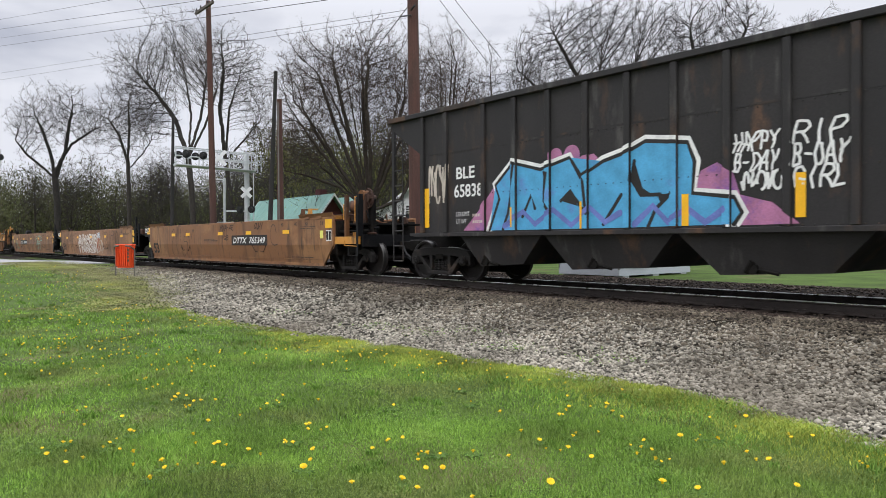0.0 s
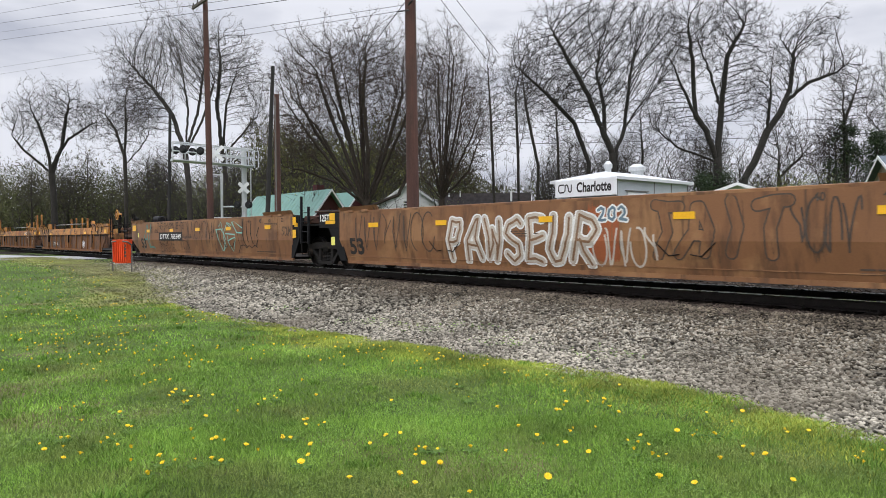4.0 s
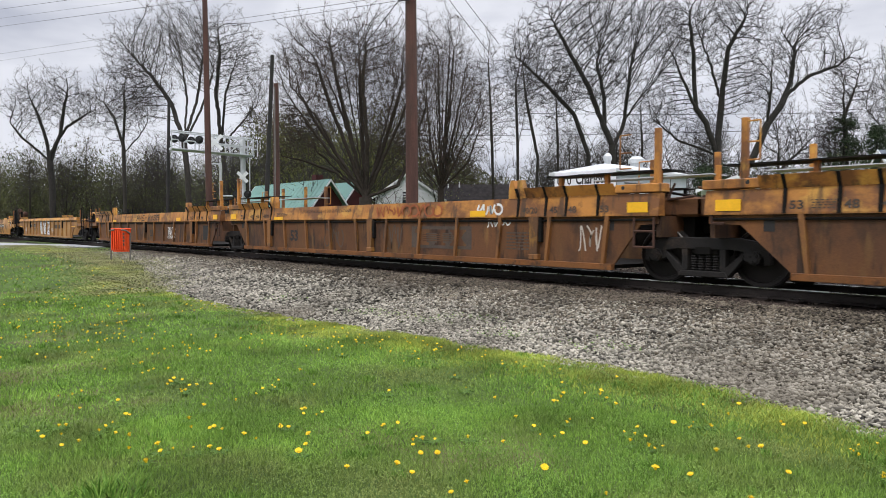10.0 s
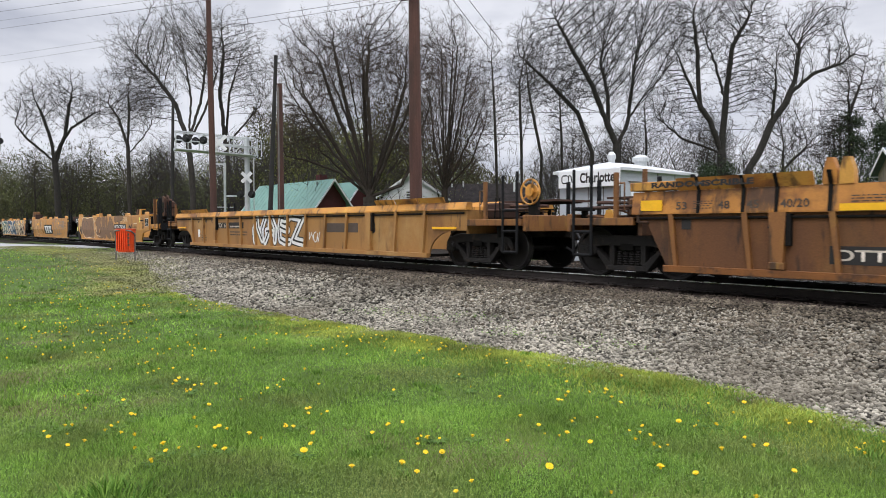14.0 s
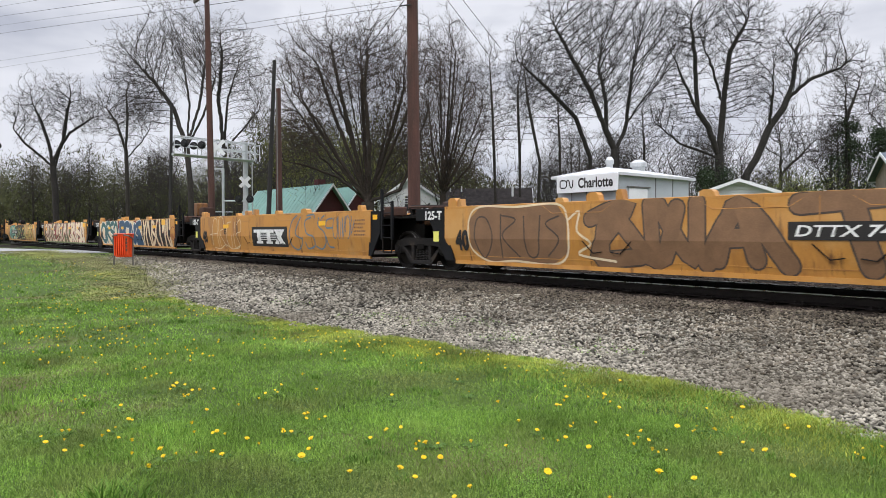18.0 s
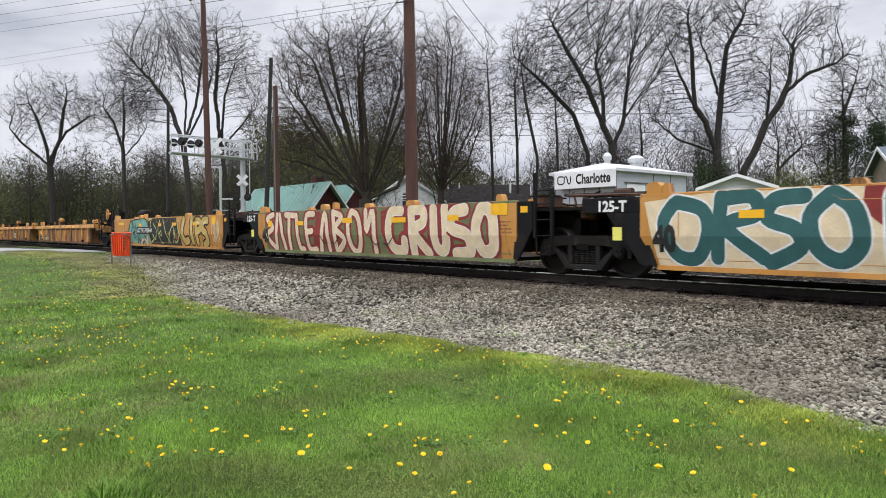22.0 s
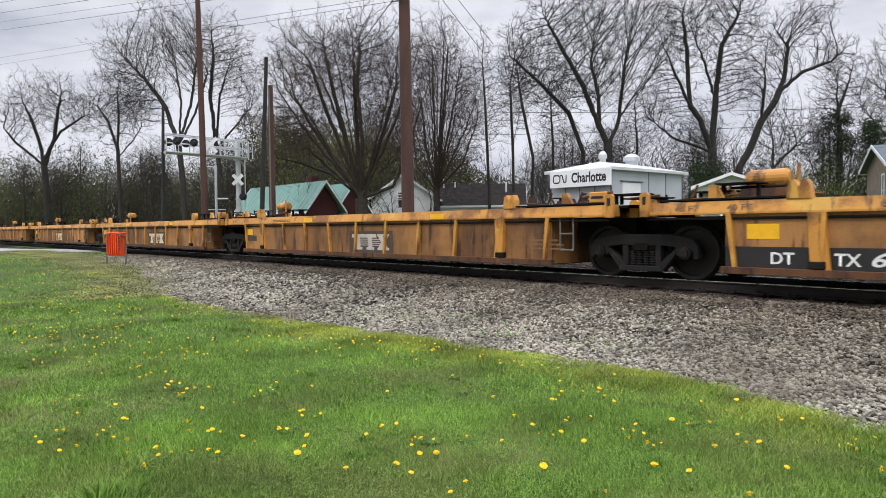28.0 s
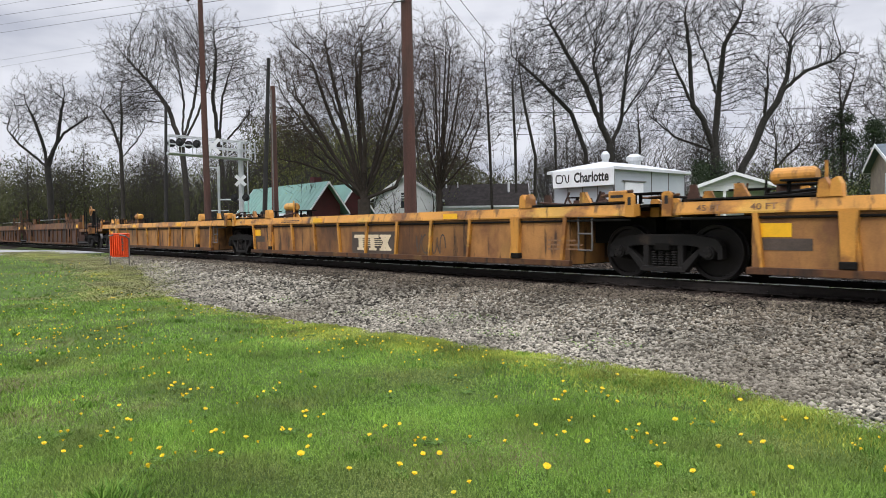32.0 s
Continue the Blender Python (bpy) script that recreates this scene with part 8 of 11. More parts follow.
# open hopper ahead of the well cars
hop = car_thing("hopper_car", -6.0, "black open-top hopper car with ribbed sides and blue graffiti", "hopper car", "")
HT, HB = 4.02, 1.13
HL, HR = -7.55, 7.55
HOP_RIBS = [-7.53, -6.66] + [-5.37 + 0.94 * i for i in range(12)] + [7.53]
for y in (-1, 1):
    q = y * (HW - 0.06)
    bm = bmesh.new()
    slab(bm, [(HL - 1.3, HT), (HR + 1.3, HT), (HR + 1.3, HT - 0.2), (HR - 0.06, HT - 1.05), (HR - 0.06, HB), (HL + 0.06, HB), (HL + 0.06, HT - 1.05), (HL - 1.3, HT - 0.2)], q - 0.02, q + 0.02)
    part("side_sheet", bm, HOPPER_BLACK, hop, "black riveted steel side sheet")
    part("top_chord", bx(HL - 1.36, HR + 1.36, min(q, y * (HW + 0.05)), max(q, y * (HW + 0.05)), HT - 0.06, HT + 0.06, bevel=0.012), HOPPER_BLACK, hop)
    part("side_sill", bx(HL - 0.3, HR + 0.3, min(q, y * (HW + 0.02)), max(q, y * (HW + 0.02)), HB - 0.07, HB + 0.02, bevel=0.008), HOPPER_BLACK, hop)
    for i in range(15):
        x = HOP_RIBS[i]
        part("rib", bx(x - 0.065, x + 0.065, min(q, y * (HW + 0.03)), max(q, y * (HW + 0.03)), HB + 0.02, HT - 0.06, bevel=0.015), HOPPER_BLACK, hop)
    part("seam", bx(HL, HR, min(q - 0.025, q - 0.02) if y < 0 else q + 0.02, max(q - 0.025, q - 0.02) if y < 0 else q + 0.025, 3.02, 3.06), HOPPER_BLACK, hop, "riveted lap seam")
for x in (HL, HR):
    s = -1 if x < 0 else 1
    bm = bmesh.new()
    slab(bm, [(x + s * 0.45, HT - 0.2), (x - s * 1.6, HB + 0.3), (x - s * 1.66, HB + 0.3), (x + s * 0.39, HT - 0.2)], -1.42, 1.42)
    part("slope_sheet", bm, HOPPER_BLACK, hop)
    part("end_platform", bx(min(x, x + s * 0.55), max(x, x + s * 1.32), -1.45, 1.45, HB - 0.05, HB + 0.02), HOPPER_BLACK, hop)
    for yy in (-1.42, -0.5, 0.5, 1.42):
        part("end_post", bx(min(x + s * 1.2, x + s * 1.3), max(x + s * 1.2, x + s * 1.3), yy - 0.04, yy + 0.04, HB, HT - 0.02), HOPPER_BLACK, hop)
    ladder(hop, x + s * 1.05, 0.45, HT - 0.5, 0.4, HOPPER_BLACK, -HW + 0.06)
    part("end_beam", bx(min(x + s * 1.16, x + s * 1.34), max(x + s * 1.16, x + s * 1.34), -1.45, 1.45, HT - 0.1, HT + 0.02), HOPPER_BLACK, hop)
    part("centre_sill", bx(min(x - s * 2.6, x + s * 1.3), max(x - s * 2.6, x + s * 1.3), -0.3, 0.3, 0.8, 1.1), GRIME, hop)
    coupler(hop, x + s * 1.2, s)
for x, ta, tb, ba, bb in ((-5.2, 1.0, 1.5, 0.5, 0.8), (-2.2, 1.45, 1.5, 0.87, 0.87), (0.9, 1.55, 1.5, 0.87, 0.87), (4.0, 1.55, 1.6, 0.87, 0.8)):
    bm = bmesh.new()
    a = [bm.verts.new(p) for p in ((x - ta, -1.44, HB - 0.05), (x + tb, -1.44, HB - 0.05), (x + tb, 1.44, HB - 0.05), (x - ta, 1.44, HB - 0.05))]
    b = [bm.verts.new(p) for p in ((x - ba, -1.25, 0.38), (x + bb, -1.25, 0.46), (x + bb, 1.25, 0.46), (x - ba, 1.25, 0.38))]
    bm.faces.new(a)
    bm.faces.new(b[::-1])
    for i in range(4):
        bm.faces.new((a[i], b[i], b[(i + 1) % 4], a[(i + 1) % 4]))
    bmesh.ops.recalc_face_normals(bm, faces=bm.faces[:])
    part("hopper_bay", bm, HOPPER_BLACK, hop, "sloping discharge bay")
    bm = rod(bmesh.new(), (x - 0.3, -1.32, 0.5), (x - 0.3, -1.2, 0.5), 0.09, 10)
    rod(bm, (x - 0.3, -1.28, 0.5), (x + 0.1, -1.28, 0.42), 0.03, 6)
    rod(bm, (x - 0.42, -1.28, 0.44), (x - 0.3, -1.3, 0.62), 0.05, 8)
    part("door_latch", bm, GRIME, hop)
for x in (-7.4, 7.4):
    add_truck(hop, x)

# ---------------------------------------------------------------- the train's units, front to rear (places along the track at the start)
BR = "brown smooth-sided articulated well car unit with scratched graffiti"
U765a = smooth_unit("well_car", -35.4, -17.5, -34.2, -17.7, "lr", BROWN_CAR, END_BLACK, BR, zt=1.66, zm=0.86, cr=0.7, free="r", ears=False, flare=True)
U765b = smooth_unit("well_car", -54.2, -35.4, -52.7, -37.0, "l", BROWN_CAR, END_BLACK, BR, zt=1.66, zm=0.86, ears=False, flare=True)
U765c = smooth_unit("well_car", -72.4, -54.2, -72.0, -55.5, "l", BROWN_CAR, END_BLACK, BR, zt=1.66, zm=0.86, cl=0.9, free="l", ears=False, flare=True)
RB = "rusty ribbed well car unit with a deep yellow top sill"
U729a = ribbed_unit("well_car", -95.0, -76.4, -94.75, -76.35, "lr", RUST_PANEL, OCHRE_CAR, SILL_RUSTY, RB, wl=-93.3, wr=-77.9, pitch=1.35, foot=RUST_ORANGE, free="r", stack=True)
U729b = ribbed_unit("well_car", -113.7, -95.0, -113.45, -95.6, "l", RUST_PANEL, OCHRE_CAR, SILL_RUSTY, RB, wl=-112.1, wr=-96.6, pitch=1.35, foot=RUST_ORANGE, stack=True)
U729c = ribbed_unit("well_car", -132.1, -113.7, -131.7, -114.3, "l", RUST_PANEL, OCHRE_CAR, SILL_RUSTY, RB, wl=-131.0, wr=-115.3, pitch=1.35, foot=RUST_ORANGE, free="l", stack=True)
U659 = ribbed_unit("well_car", -154.7, -136.2, -155.0, -136.15, "lr", OCHRE_PALE, OCHRE_PALE, SILL_YELLOW, "ochre single well car with ribbed sides and white graffiti", wl=-153.2, wr=-137.6, zt=1.52, zs=1.34, zb=0.24, pitch=1.22, foot=OCHRE_PALE, heavy=(0.16, 0.84), free="lr", arch=True)
YL = "yellow smooth-sided articulated well car unit covered in graffiti"
U742a = smooth_unit("well_car", -173.75, -158.8, -172.3, -158.62, "lr", YELLOW_CAR, END_BLACK, YL, cr=1.4, free="r")
U742b = smooth_unit("well_car", -189.0, -173.75, -187.4, -175.4, "l", YELLOW_CAR, END_BLACK, YL)
U742c = smooth_unit("well_car", -204.0, -189.0, -202.4, -190.4, "l", YELLOW_CAR, END_BLACK, YL)
part("brake_rigging", bx(7.35, 7.75, -1.15, -0.7, 1.55, 2.15, bevel=0.03), OCHRE_CAR, U742c, "rusty orange brake gear box")
part("brake_rigging", bx(7.8, 8.3, -1.1, -0.6, 1.6, 1.95, bevel=0.03), RUST_DARK, U742c, "rusty brake gear box")
U742d = smooth_unit("well_car", -219.1, -204.0, -217.5, -205.4, "l", YELLOW_CAR, END_BLACK, YL)
U742e = smooth_unit("well_car", -234.15, -219.1, -234.48, -220.5, "l", YELLOW_CAR, END_BLACK, YL, cl=1.75, free="l")
LB = "low ochre articulated well car unit with ribbed rusty side panels"
U622 = []
for i, (tl, tr) in enumerate(((-255.8, -238.1), (-273.3, -255.8), (-290.9, -273.3), (-308.4, -290.9), (-325.7, -308.4))):
    U622.append(ribbed_unit("well_car", tl, tr, tl + 0.3, tr - 0.3, "lr" if i == 0 else "l", OCHRE_PANEL, SILL_YELLOW, SILL_YELLOW, LB, wl=tl + 1.8, wr=tr - 1.8, zt=1.34, zs=1.13, zb=0.22, pitch=1.45, foot=RUST_PANEL, heavy=(0.1, 0.9), free="r" if i == 0 else "l" if i == 4 else "", low=True))
UEND = []
for i, (tl, tr) in enumerate(((-348.2, -329.5), (-367.0, -348.2), (-386, -367.0), (-405, -386))):
    UEND.append(ribbed_unit("well_car", tl, tr, tl + 0.8, tr - 0.8, "lr" if i == 0 else "l", RUST_DARK, RUST_PANEL, RUST_PANEL, "dark rusty articulated well car unit with ribbed sides", wl=tl + 1.6, wr=tr - 1.5, free="r" if i == 0 else "", stack=True))

# ---------------------------------------------------------------- paint on the cars
def side_y(car, z, x, lift):
    k = SURF[car]
    if k[0] == "fold":
        return -HW - lift + (k[3] * (k[1] - z) / (k[1] - k[2]) if z < k[1] else 0)
    return k[1] - lift


def decal(name, bm, car, material, lift=0.004, label=""):
    """Lays flat shapes, drawn in x and z, on a car's near side, following its fold or its ribs."""
    k = SURF[car]
    if k[0] == "fold":
        bmesh.ops.bisect_plane(bm, geom=bm.verts[:] + bm.edges[:] + bm.faces[:], plane_co=(0, 0, k[1]), plane_no=(0, 0, 1))
    if k[0] == "ribs":
        src = bm.copy()
        for x0, x1 in k[3]:
            s = src.copy()
            bmesh.ops.bisect_plane(s, geom=s.verts[:] + s.edges[:] + s.faces[:], plane_co=(x0, 0, 0), plane_no=(-1, 0, 0), clear_outer=True)
            bmesh.ops.bisect_plane(s, geom=s.verts[:] + s.edges[:] + s.faces[:], plane_co=(x1, 0, 0), plane_no=(1, 0, 0), clear_outer=True)
            if len(s.faces):
                for v in s.verts:
                    v.co.y = k[2] - k[1]
                me = bpy.data.meshes.new("strip")
                s.to_mesh(me)
                bm.from_mesh(me)
                bpy.data.meshes.remove(me)
            s.free()
        src.free()
    for v in bm.verts:
        v.co.y += side_y(car, v.co.z, v.co.x, lift)
    return part(name, bm, material, car, label)


RIBS = [(HOP_RIBS[i] - 0.064, HOP_RIBS[i] + 0.064) for i in range(15)]
SURF[hop], PLACE[hop] = ("ribs", -(HW - 0.06) - 0.02, -(HW + 0.03), RIBS), -6.0
STROKES = {
    "A": (((0, 0), (0.42, 1), (0.58, 1), (1, 0)), ((0.2, 0.36), (0.8, 0.36))), "B": (((0.1, 0), (0.1, 1), (0.7, 1), (0.85, 0.78), (0.65, 0.55), (0.1, 0.52)), ((0.65, 0.55), (0.98, 0.3), (0.8, 0.02), (0.1, 0))),
    "C": (((1, 0.8), (0.75, 1), (0.3, 0.97), (0.04, 0.65), (0.06, 0.3), (0.35, 0.02), (0.75, 0.02), (1, 0.22)),), "E": (((0.95, 1), (0.15, 0.97), (0.05, 0.03), (0.95, 0)), ((0.1, 0.52), (0.8, 0.55))),
    "F": (((0.95, 1), (0.15, 0.97), (0.05, 0)), ((0.1, 0.52), (0.8, 0.55))), "I": (((0.5, 0), (0.5, 1)),), "K": (((0.1, 0), (0.1, 1)), ((0.95, 1), (0.2, 0.48), (1, 0))), "L": (((0.15, 1), (0.08, 0.02), (0.95, 0.04)),),
    "M": (((0, 0), (0.12, 1), (0.5, 0.35), (0.88, 1), (1, 0)),), "N": (((0.05, 0), (0.1, 1), (0.88, 0.02), (0.95, 1)),), "O": (((0.5, 1), (0.12, 0.85), (0, 0.5), (0.12, 0.15), (0.5, 0), (0.88, 0.15), (1, 0.5), (0.88, 0.85), (0.5, 1)),),
    "P": (((0.1, 0), (0.1, 1), (0.75, 0.97), (0.95, 0.75), (0.75, 0.48), (0.1, 0.45)),), "R": (((0.1, 0), (0.1, 1), (0.75, 0.97), (0.95, 0.75), (0.75, 0.5), (0.15, 0.46)), ((0.45, 0.47), (1, 0))),
    "S": (((0.95, 0.85), (0.6, 1), (0.15, 0.88), (0.1, 0.66), (0.5, 0.52), (0.9, 0.36), (0.85, 0.1), (0.45, 0), (0.04, 0.16)),), "T": (((0, 0.97), (1, 1)), ((0.5, 0.98), (0.46, 0))),
    "U": (((0.06, 1), (0.08, 0.25), (0.4, 0), (0.75, 0.06), (0.92, 0.3), (0.95, 1)),), "V": (((0, 1), (0.42, 0), (0.58, 0), (1, 1)),), "W": (((0, 1), (0.25, 0), (0.5, 0.7), (0.75, 0), (1, 1)),),
    "X": (((0.05, 0), (0.95, 1)), ((0.05, 1), (0.95, 0))), "Z": (((0.05, 0.98), (0.92, 1), (0.08, 0.02), (0.97, 0.02)),),
    "D": (((0.1, 0), (0.1, 1), (0.6, 0.95), (0.95, 0.6), (0.92, 0.3), (0.6, 0.02), (0.1, 0)),), "G": (((1, 0.8), (0.7, 1), (0.25, 0.92), (0.04, 0.5), (0.25, 0.05), (0.75, 0.02), (0.95, 0.4), (0.55, 0.42)),), "H": (((0.1, 0), (0.1, 1)), ((0.9, 0), (0.9, 1)), ((0.1, 0.5), (0.9, 0.5))), "Y": (((0, 1), (0.5, 0.5), (0.5, 0)), ((1, 1), (0.5, 0.5))), "-": (((0.2, 0.5), (0.8, 0.5)),),
    "2": (((0.05, 0.8), (0.4, 1), (0.85, 0.85), (0.8, 0.55), (0.05, 0.02), (0.95, 0.02)),), "0": (((0.5, 1), (0.1, 0.8), (0.1, 0.2), (0.5, 0), (0.9, 0.2), (0.9, 0.8), (0.5, 1)),),
}


def brush(bm, pts, w, y, square=False):
    """A thick stroke with round joints and ends, its pieces a hair apart in depth."""
    step = 0
    for p, q in zip(pts, pts[1:]):
        d = Vector((q[0] - p[0], q[1] - p[1]))
        if d.length < 1e-5:
            continue
        n = Vector((-d.y, d.x)).normalized() * (w / 2)
        yy = y - 0.00008 * step
        if square:
            e = d.normalized() * (w * 0.42)
            p, q = (p[0] - e.x, p[1] - e.y), (q[0] + e.x, q[1] + e.y)
        bm.faces.new([bm.verts.new((a, yy, b)) for a, b in ((p[0] + n.x, p[1] + n.y), (q[0] + n.x, q[1] + n.y), (q[0] - n.x, q[1] - n.y), (p[0] - n.x, p[1] - n.y))])
        step += 1
    for p in (() if square else pts):
        yy = y - 0.00008 * step
        bm.faces.new([bm.verts.new((p[0] + w / 2 * math.cos(t), yy, p[1] + w / 2 * math.sin(t))) for t in (6.2832 * i / 10 for i in range(10))])
        step += 1


def letters(car, word, s0, s1, z0, z1, layers, seed=1, wobble=0.06, slant=0.0, squeeze=1.0, lift0=0.004, label="spray painted graffiti letters", square=False):
    """A graffiti word in thick strokes, in layers of (stroke width, material, shift), the widest first."""
    x0, x1 = s0 - PLACE[car], s1 - PLACE[car]
    n = len(word)
    for j, (w, m) in enumerate(layers):
        g = random.Random(seed)
        bm = bmesh.new()
        inset = layers[0][0] / 2
        for i, ch in enumerate(word):
            a = x0 + (x1 - x0) * (i + (1 - squeeze) / 2) / n + inset * 0.7
            b = x0 + (x1 - x0) * (i + (1 + squeeze) / 2) / n - inset * 0.7
            if b < a + 0.05:
                a, b = (a + b) / 2 - 0.025, (a + b) / 2 + 0.025
            for line in STROKES.get(ch, ()):
                pts = []
                fine = []
                for p, q in zip(line, line[1:]):
                    fine += [(p[0] + (q[0] - p[0]) * t, p[1] + (q[1] - p[1]) * t) for t in ((0,) if square else (0, 0.5))]
                fine.append(line[-1])
                ph, am = g.uniform(0, 6.28), wobble * g.uniform(0.4, 1.0)
                for u, v in fine:
                    x = a + (b - a) * u + slant * (v - 0.5) + am * math.sin(v * 5 + ph)
                    z = z0 + inset * 0.8 + (z1 - z0 - inset * 1.6) * v + am * 0.5 * math.sin(u * 4 + ph * 2)
                    pts.append((x, z))
                brush(bm, pts, w, -0.0011 * (i % 2), square)
        for v in bm.verts:
            v.co.z = min(max(v.co.z, z0 - 0.02), z1 + 0.03)
        decal("graffiti", bm, car, m, lift0 + 0.0025 * j, label)


def patch(car, s0, s1, z0, z1, m, lift=0.003, seed=1, rough=0.05, name="graffiti", label="", n=40):
    """A filled painted field with an uneven outline."""
    g = random.Random(seed)
    x0, x1 = s0 - PLACE[car], s1 - PLACE[car]
    pts = [(x0 + (x1 - x0) * i / n, z1 + g.uniform(-rough, rough)) for i in range(n + 1)] + [(x1 - (x1 - x0) * i / n, z0 + g.uniform(-rough, rough) * 0.4) for i in range(n + 1)]
    bm = bmesh.new()
    for i in range(n):
        a, b = pts[i], pts[i + 1]
        c, d = pts[2 * n + 1 - i - 1], pts[2 * n + 1 - i]
        bm.faces.new([bm.verts.new((p[0], 0, p[1])) for p in (a, b, c, d)])
    decal(name, bm, car, m, lift, label)


def board(car, s0, s1, z0, z1, m, name="panel", lift=0.003, label=""):
    bm = bmesh.new()
    x0, x1 = s0 - PLACE[car], s1 - PLACE[car]
    bm.faces.new([bm.verts.new(p) for p in ((x0, 0, z0), (x1, 0, z0), (x1, 0, z1), (x0, 0, z1))])
    return decal(name, bm, car, m, lift, label)


def marks(car, word, s0, s1, z0, z1, m, lift=0.006, off=0.02, shear=0.0, label="stencilled lettering"):
    """Stencilled lettering spanning s0 to s1."""
    me = text_mesh(word, 1.0, off, shear)
    c = np.array([v.co for v in me.vertices])
    lo, hi = c.min(0), c.max(0)
    bm = bmesh.new()
    bm.from_mesh(me)
    x0, x1 = s0 - PLACE[car], s1 - PLACE[car]
    for v in bm.verts:
        v.co = (x0 + (x1 - x0) * (v.co.x - lo[0]) / (hi[0] - lo[0]), 0, z0 + (z1 - z0) * (v.co.y - lo[1]) / (hi[1] - lo[1]))
    return decal("lettering", bm, car, m, lift, label)


def bars(car, s0, s1, z0, z1, rows, m, lift=0.005, seed=1):
    """Small print too fine to read: rows of plain bars."""
    g = random.Random(seed)
    bm = bmesh.new()
    h = (z1 - z0) / rows
    for r in range(rows):
        x = s0
        end = s1 - g.uniform(0, 0.25) * (s1 - s0)
        while x < end:
            w = min(end - x, g.uniform(0.05, 0.16) * max(0.4, (s1 - s0)))
            a = x - PLACE[car]
            bm.faces.new([bm.verts.new(p) for p in ((a, 0, z0 + r * h), (a + w, 0, z0 + r * h), (a + w, 0, z0 + r * h + h * 0.42), (a, 0, z0 + r * h + h * 0.42))])
            x += w + 0.022
    decal("small_print", bm, car, m, lift)


def scrawl(car, s0, s1, z0, z1, m, seed=1, w=0.03, n=7, lift=0.006, label="hand sprayed tag"):
    """A loose tag: looping strokes from a spray can."""
    g = random.Random(seed)
    bm = bmesh.new()
    x0, x1 = s0 - PLACE[car], s1 - PLACE[car]
    for i in range(n):
        a = x0 + (x1 - x0) * i / n
        b = x0 + (x1 - x0) * (i + 1.15) / n
        pts = []
        style = g.randrange(4)
        ph = g.uniform(0, 6.28)
        for k in range(15):
            t = k / 14
            if style == 0:
                u, v = 0.5 + 0.5 * math.cos(ph + t * 5.2), 0.5 + 0.5 * math.sin(ph + t * 5.2)
            elif style == 1:
                u, v = t * 0.8 + 0.1 * math.sin(t * 9), 0.5 + 0.5 * math.cos(t * 6.6 + ph)
            elif style == 2:
                u, v = abs(2 * t - 1) * 0.4 + t * 0.5, 1 - abs(2 * ((t * 1.5) % 1) - 1)
            else:
                u, v = 0.2 + 0.6 * t + 0.2 * math.sin(t * 7 + ph), 1 - t if t < 0.55 else (t - 0.45) * 1.5
            pts.append((a + (b - a) * u, z0 + (z1 - z0) * min(1, max(0, v))))
        ribbon_path(bm, pts, w, -0.0005 * i)
    decal("graffiti", bm, car, m, lift, label)


def reflect(car, *places):
    for s, z, w, h in places:
        board(car, s - w / 2, s + w / 2, z - h / 2, z + h / 2, P_REFLECT, "reflector", 0.013, "")


def logo(car, s0, s1, z0, z1, ground, ink, lift=0.004):
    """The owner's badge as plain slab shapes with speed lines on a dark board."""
    board(car, s0, s1, z0, z1, ground, "badge", lift, "dark rectangular badge")
    x0, w, h = s0 - PLACE[car], s1 - s0, z1 - z0
    bm = bmesh.new()
    def q(a, b, c, d, k=0.0):
        nonlocal bm
        bm.faces.new([bm.verts.new(p) for p in ((x0 + w * a, 0, z0 + h * c), (x0 + w * b, 0, z0 + h * c), (x0 + w * (b - k), 0, z0 + h * d), (x0 + w * (a - k), 0, z0 + h * d))])
    for u in (0.06, 0.34):
        q(u, u + 0.30, 0.70, 0.86)
        q(u + 0.11, u + 0.21, 0.26, 0.70, 0.01)
        q(u + 0.07, u + 0.25, 0.14, 0.26)
        decal("badge_shape", bm, car, ink, lift + 0.003, "pale slab shape of the badge")
        bm = bmesh.new()
    q(0.66, 0.92, 0.76, 0.86)
    q(0.66, 0.92, 0.14, 0.24)
    bm.faces.new([bm.verts.new(p) for p in ((x0 + w * 0.68, 0, z0 + h * 0.24), (x0 + w * 0.78, 0, z0 + h * 0.24), (x0 + w * 0.90, 0, z0 + h * 0.76), (x0 + w * 0.80, 0, z0 + h * 0.76))])
    bm.faces.new([bm.verts.new(p) for p in ((x0 + w * 0.80, -0.0006, z0 + h * 0.24), (x0 + w * 0.90, -0.0006, z0 + h * 0.24), (x0 + w * 0.78, -0.0006, z0 + h * 0.76), (x0 + w * 0.68, -0.0006, z0 + h * 0.76))])
    decal("badge_shape", bm, car, ink, lift + 0.003, "pale slab shape of the badge")
    bm = bmesh.new()
    for i in range(4):
        z = z0 + h * (0.34 + 0.09 * i)
        bm.faces.new([bm.verts.new(p) for p in ((x0 + w * 0.2, 0, z), (x0 + w * 0.72, 0, z), (x0 + w * 0.72, 0, z + h * 0.035), (x0 + w * 0.2, 0, z + h * 0.035))])
    decal("badge_stripe", bm, car, ink, lift + 0.0045, "speed lines of the badge")


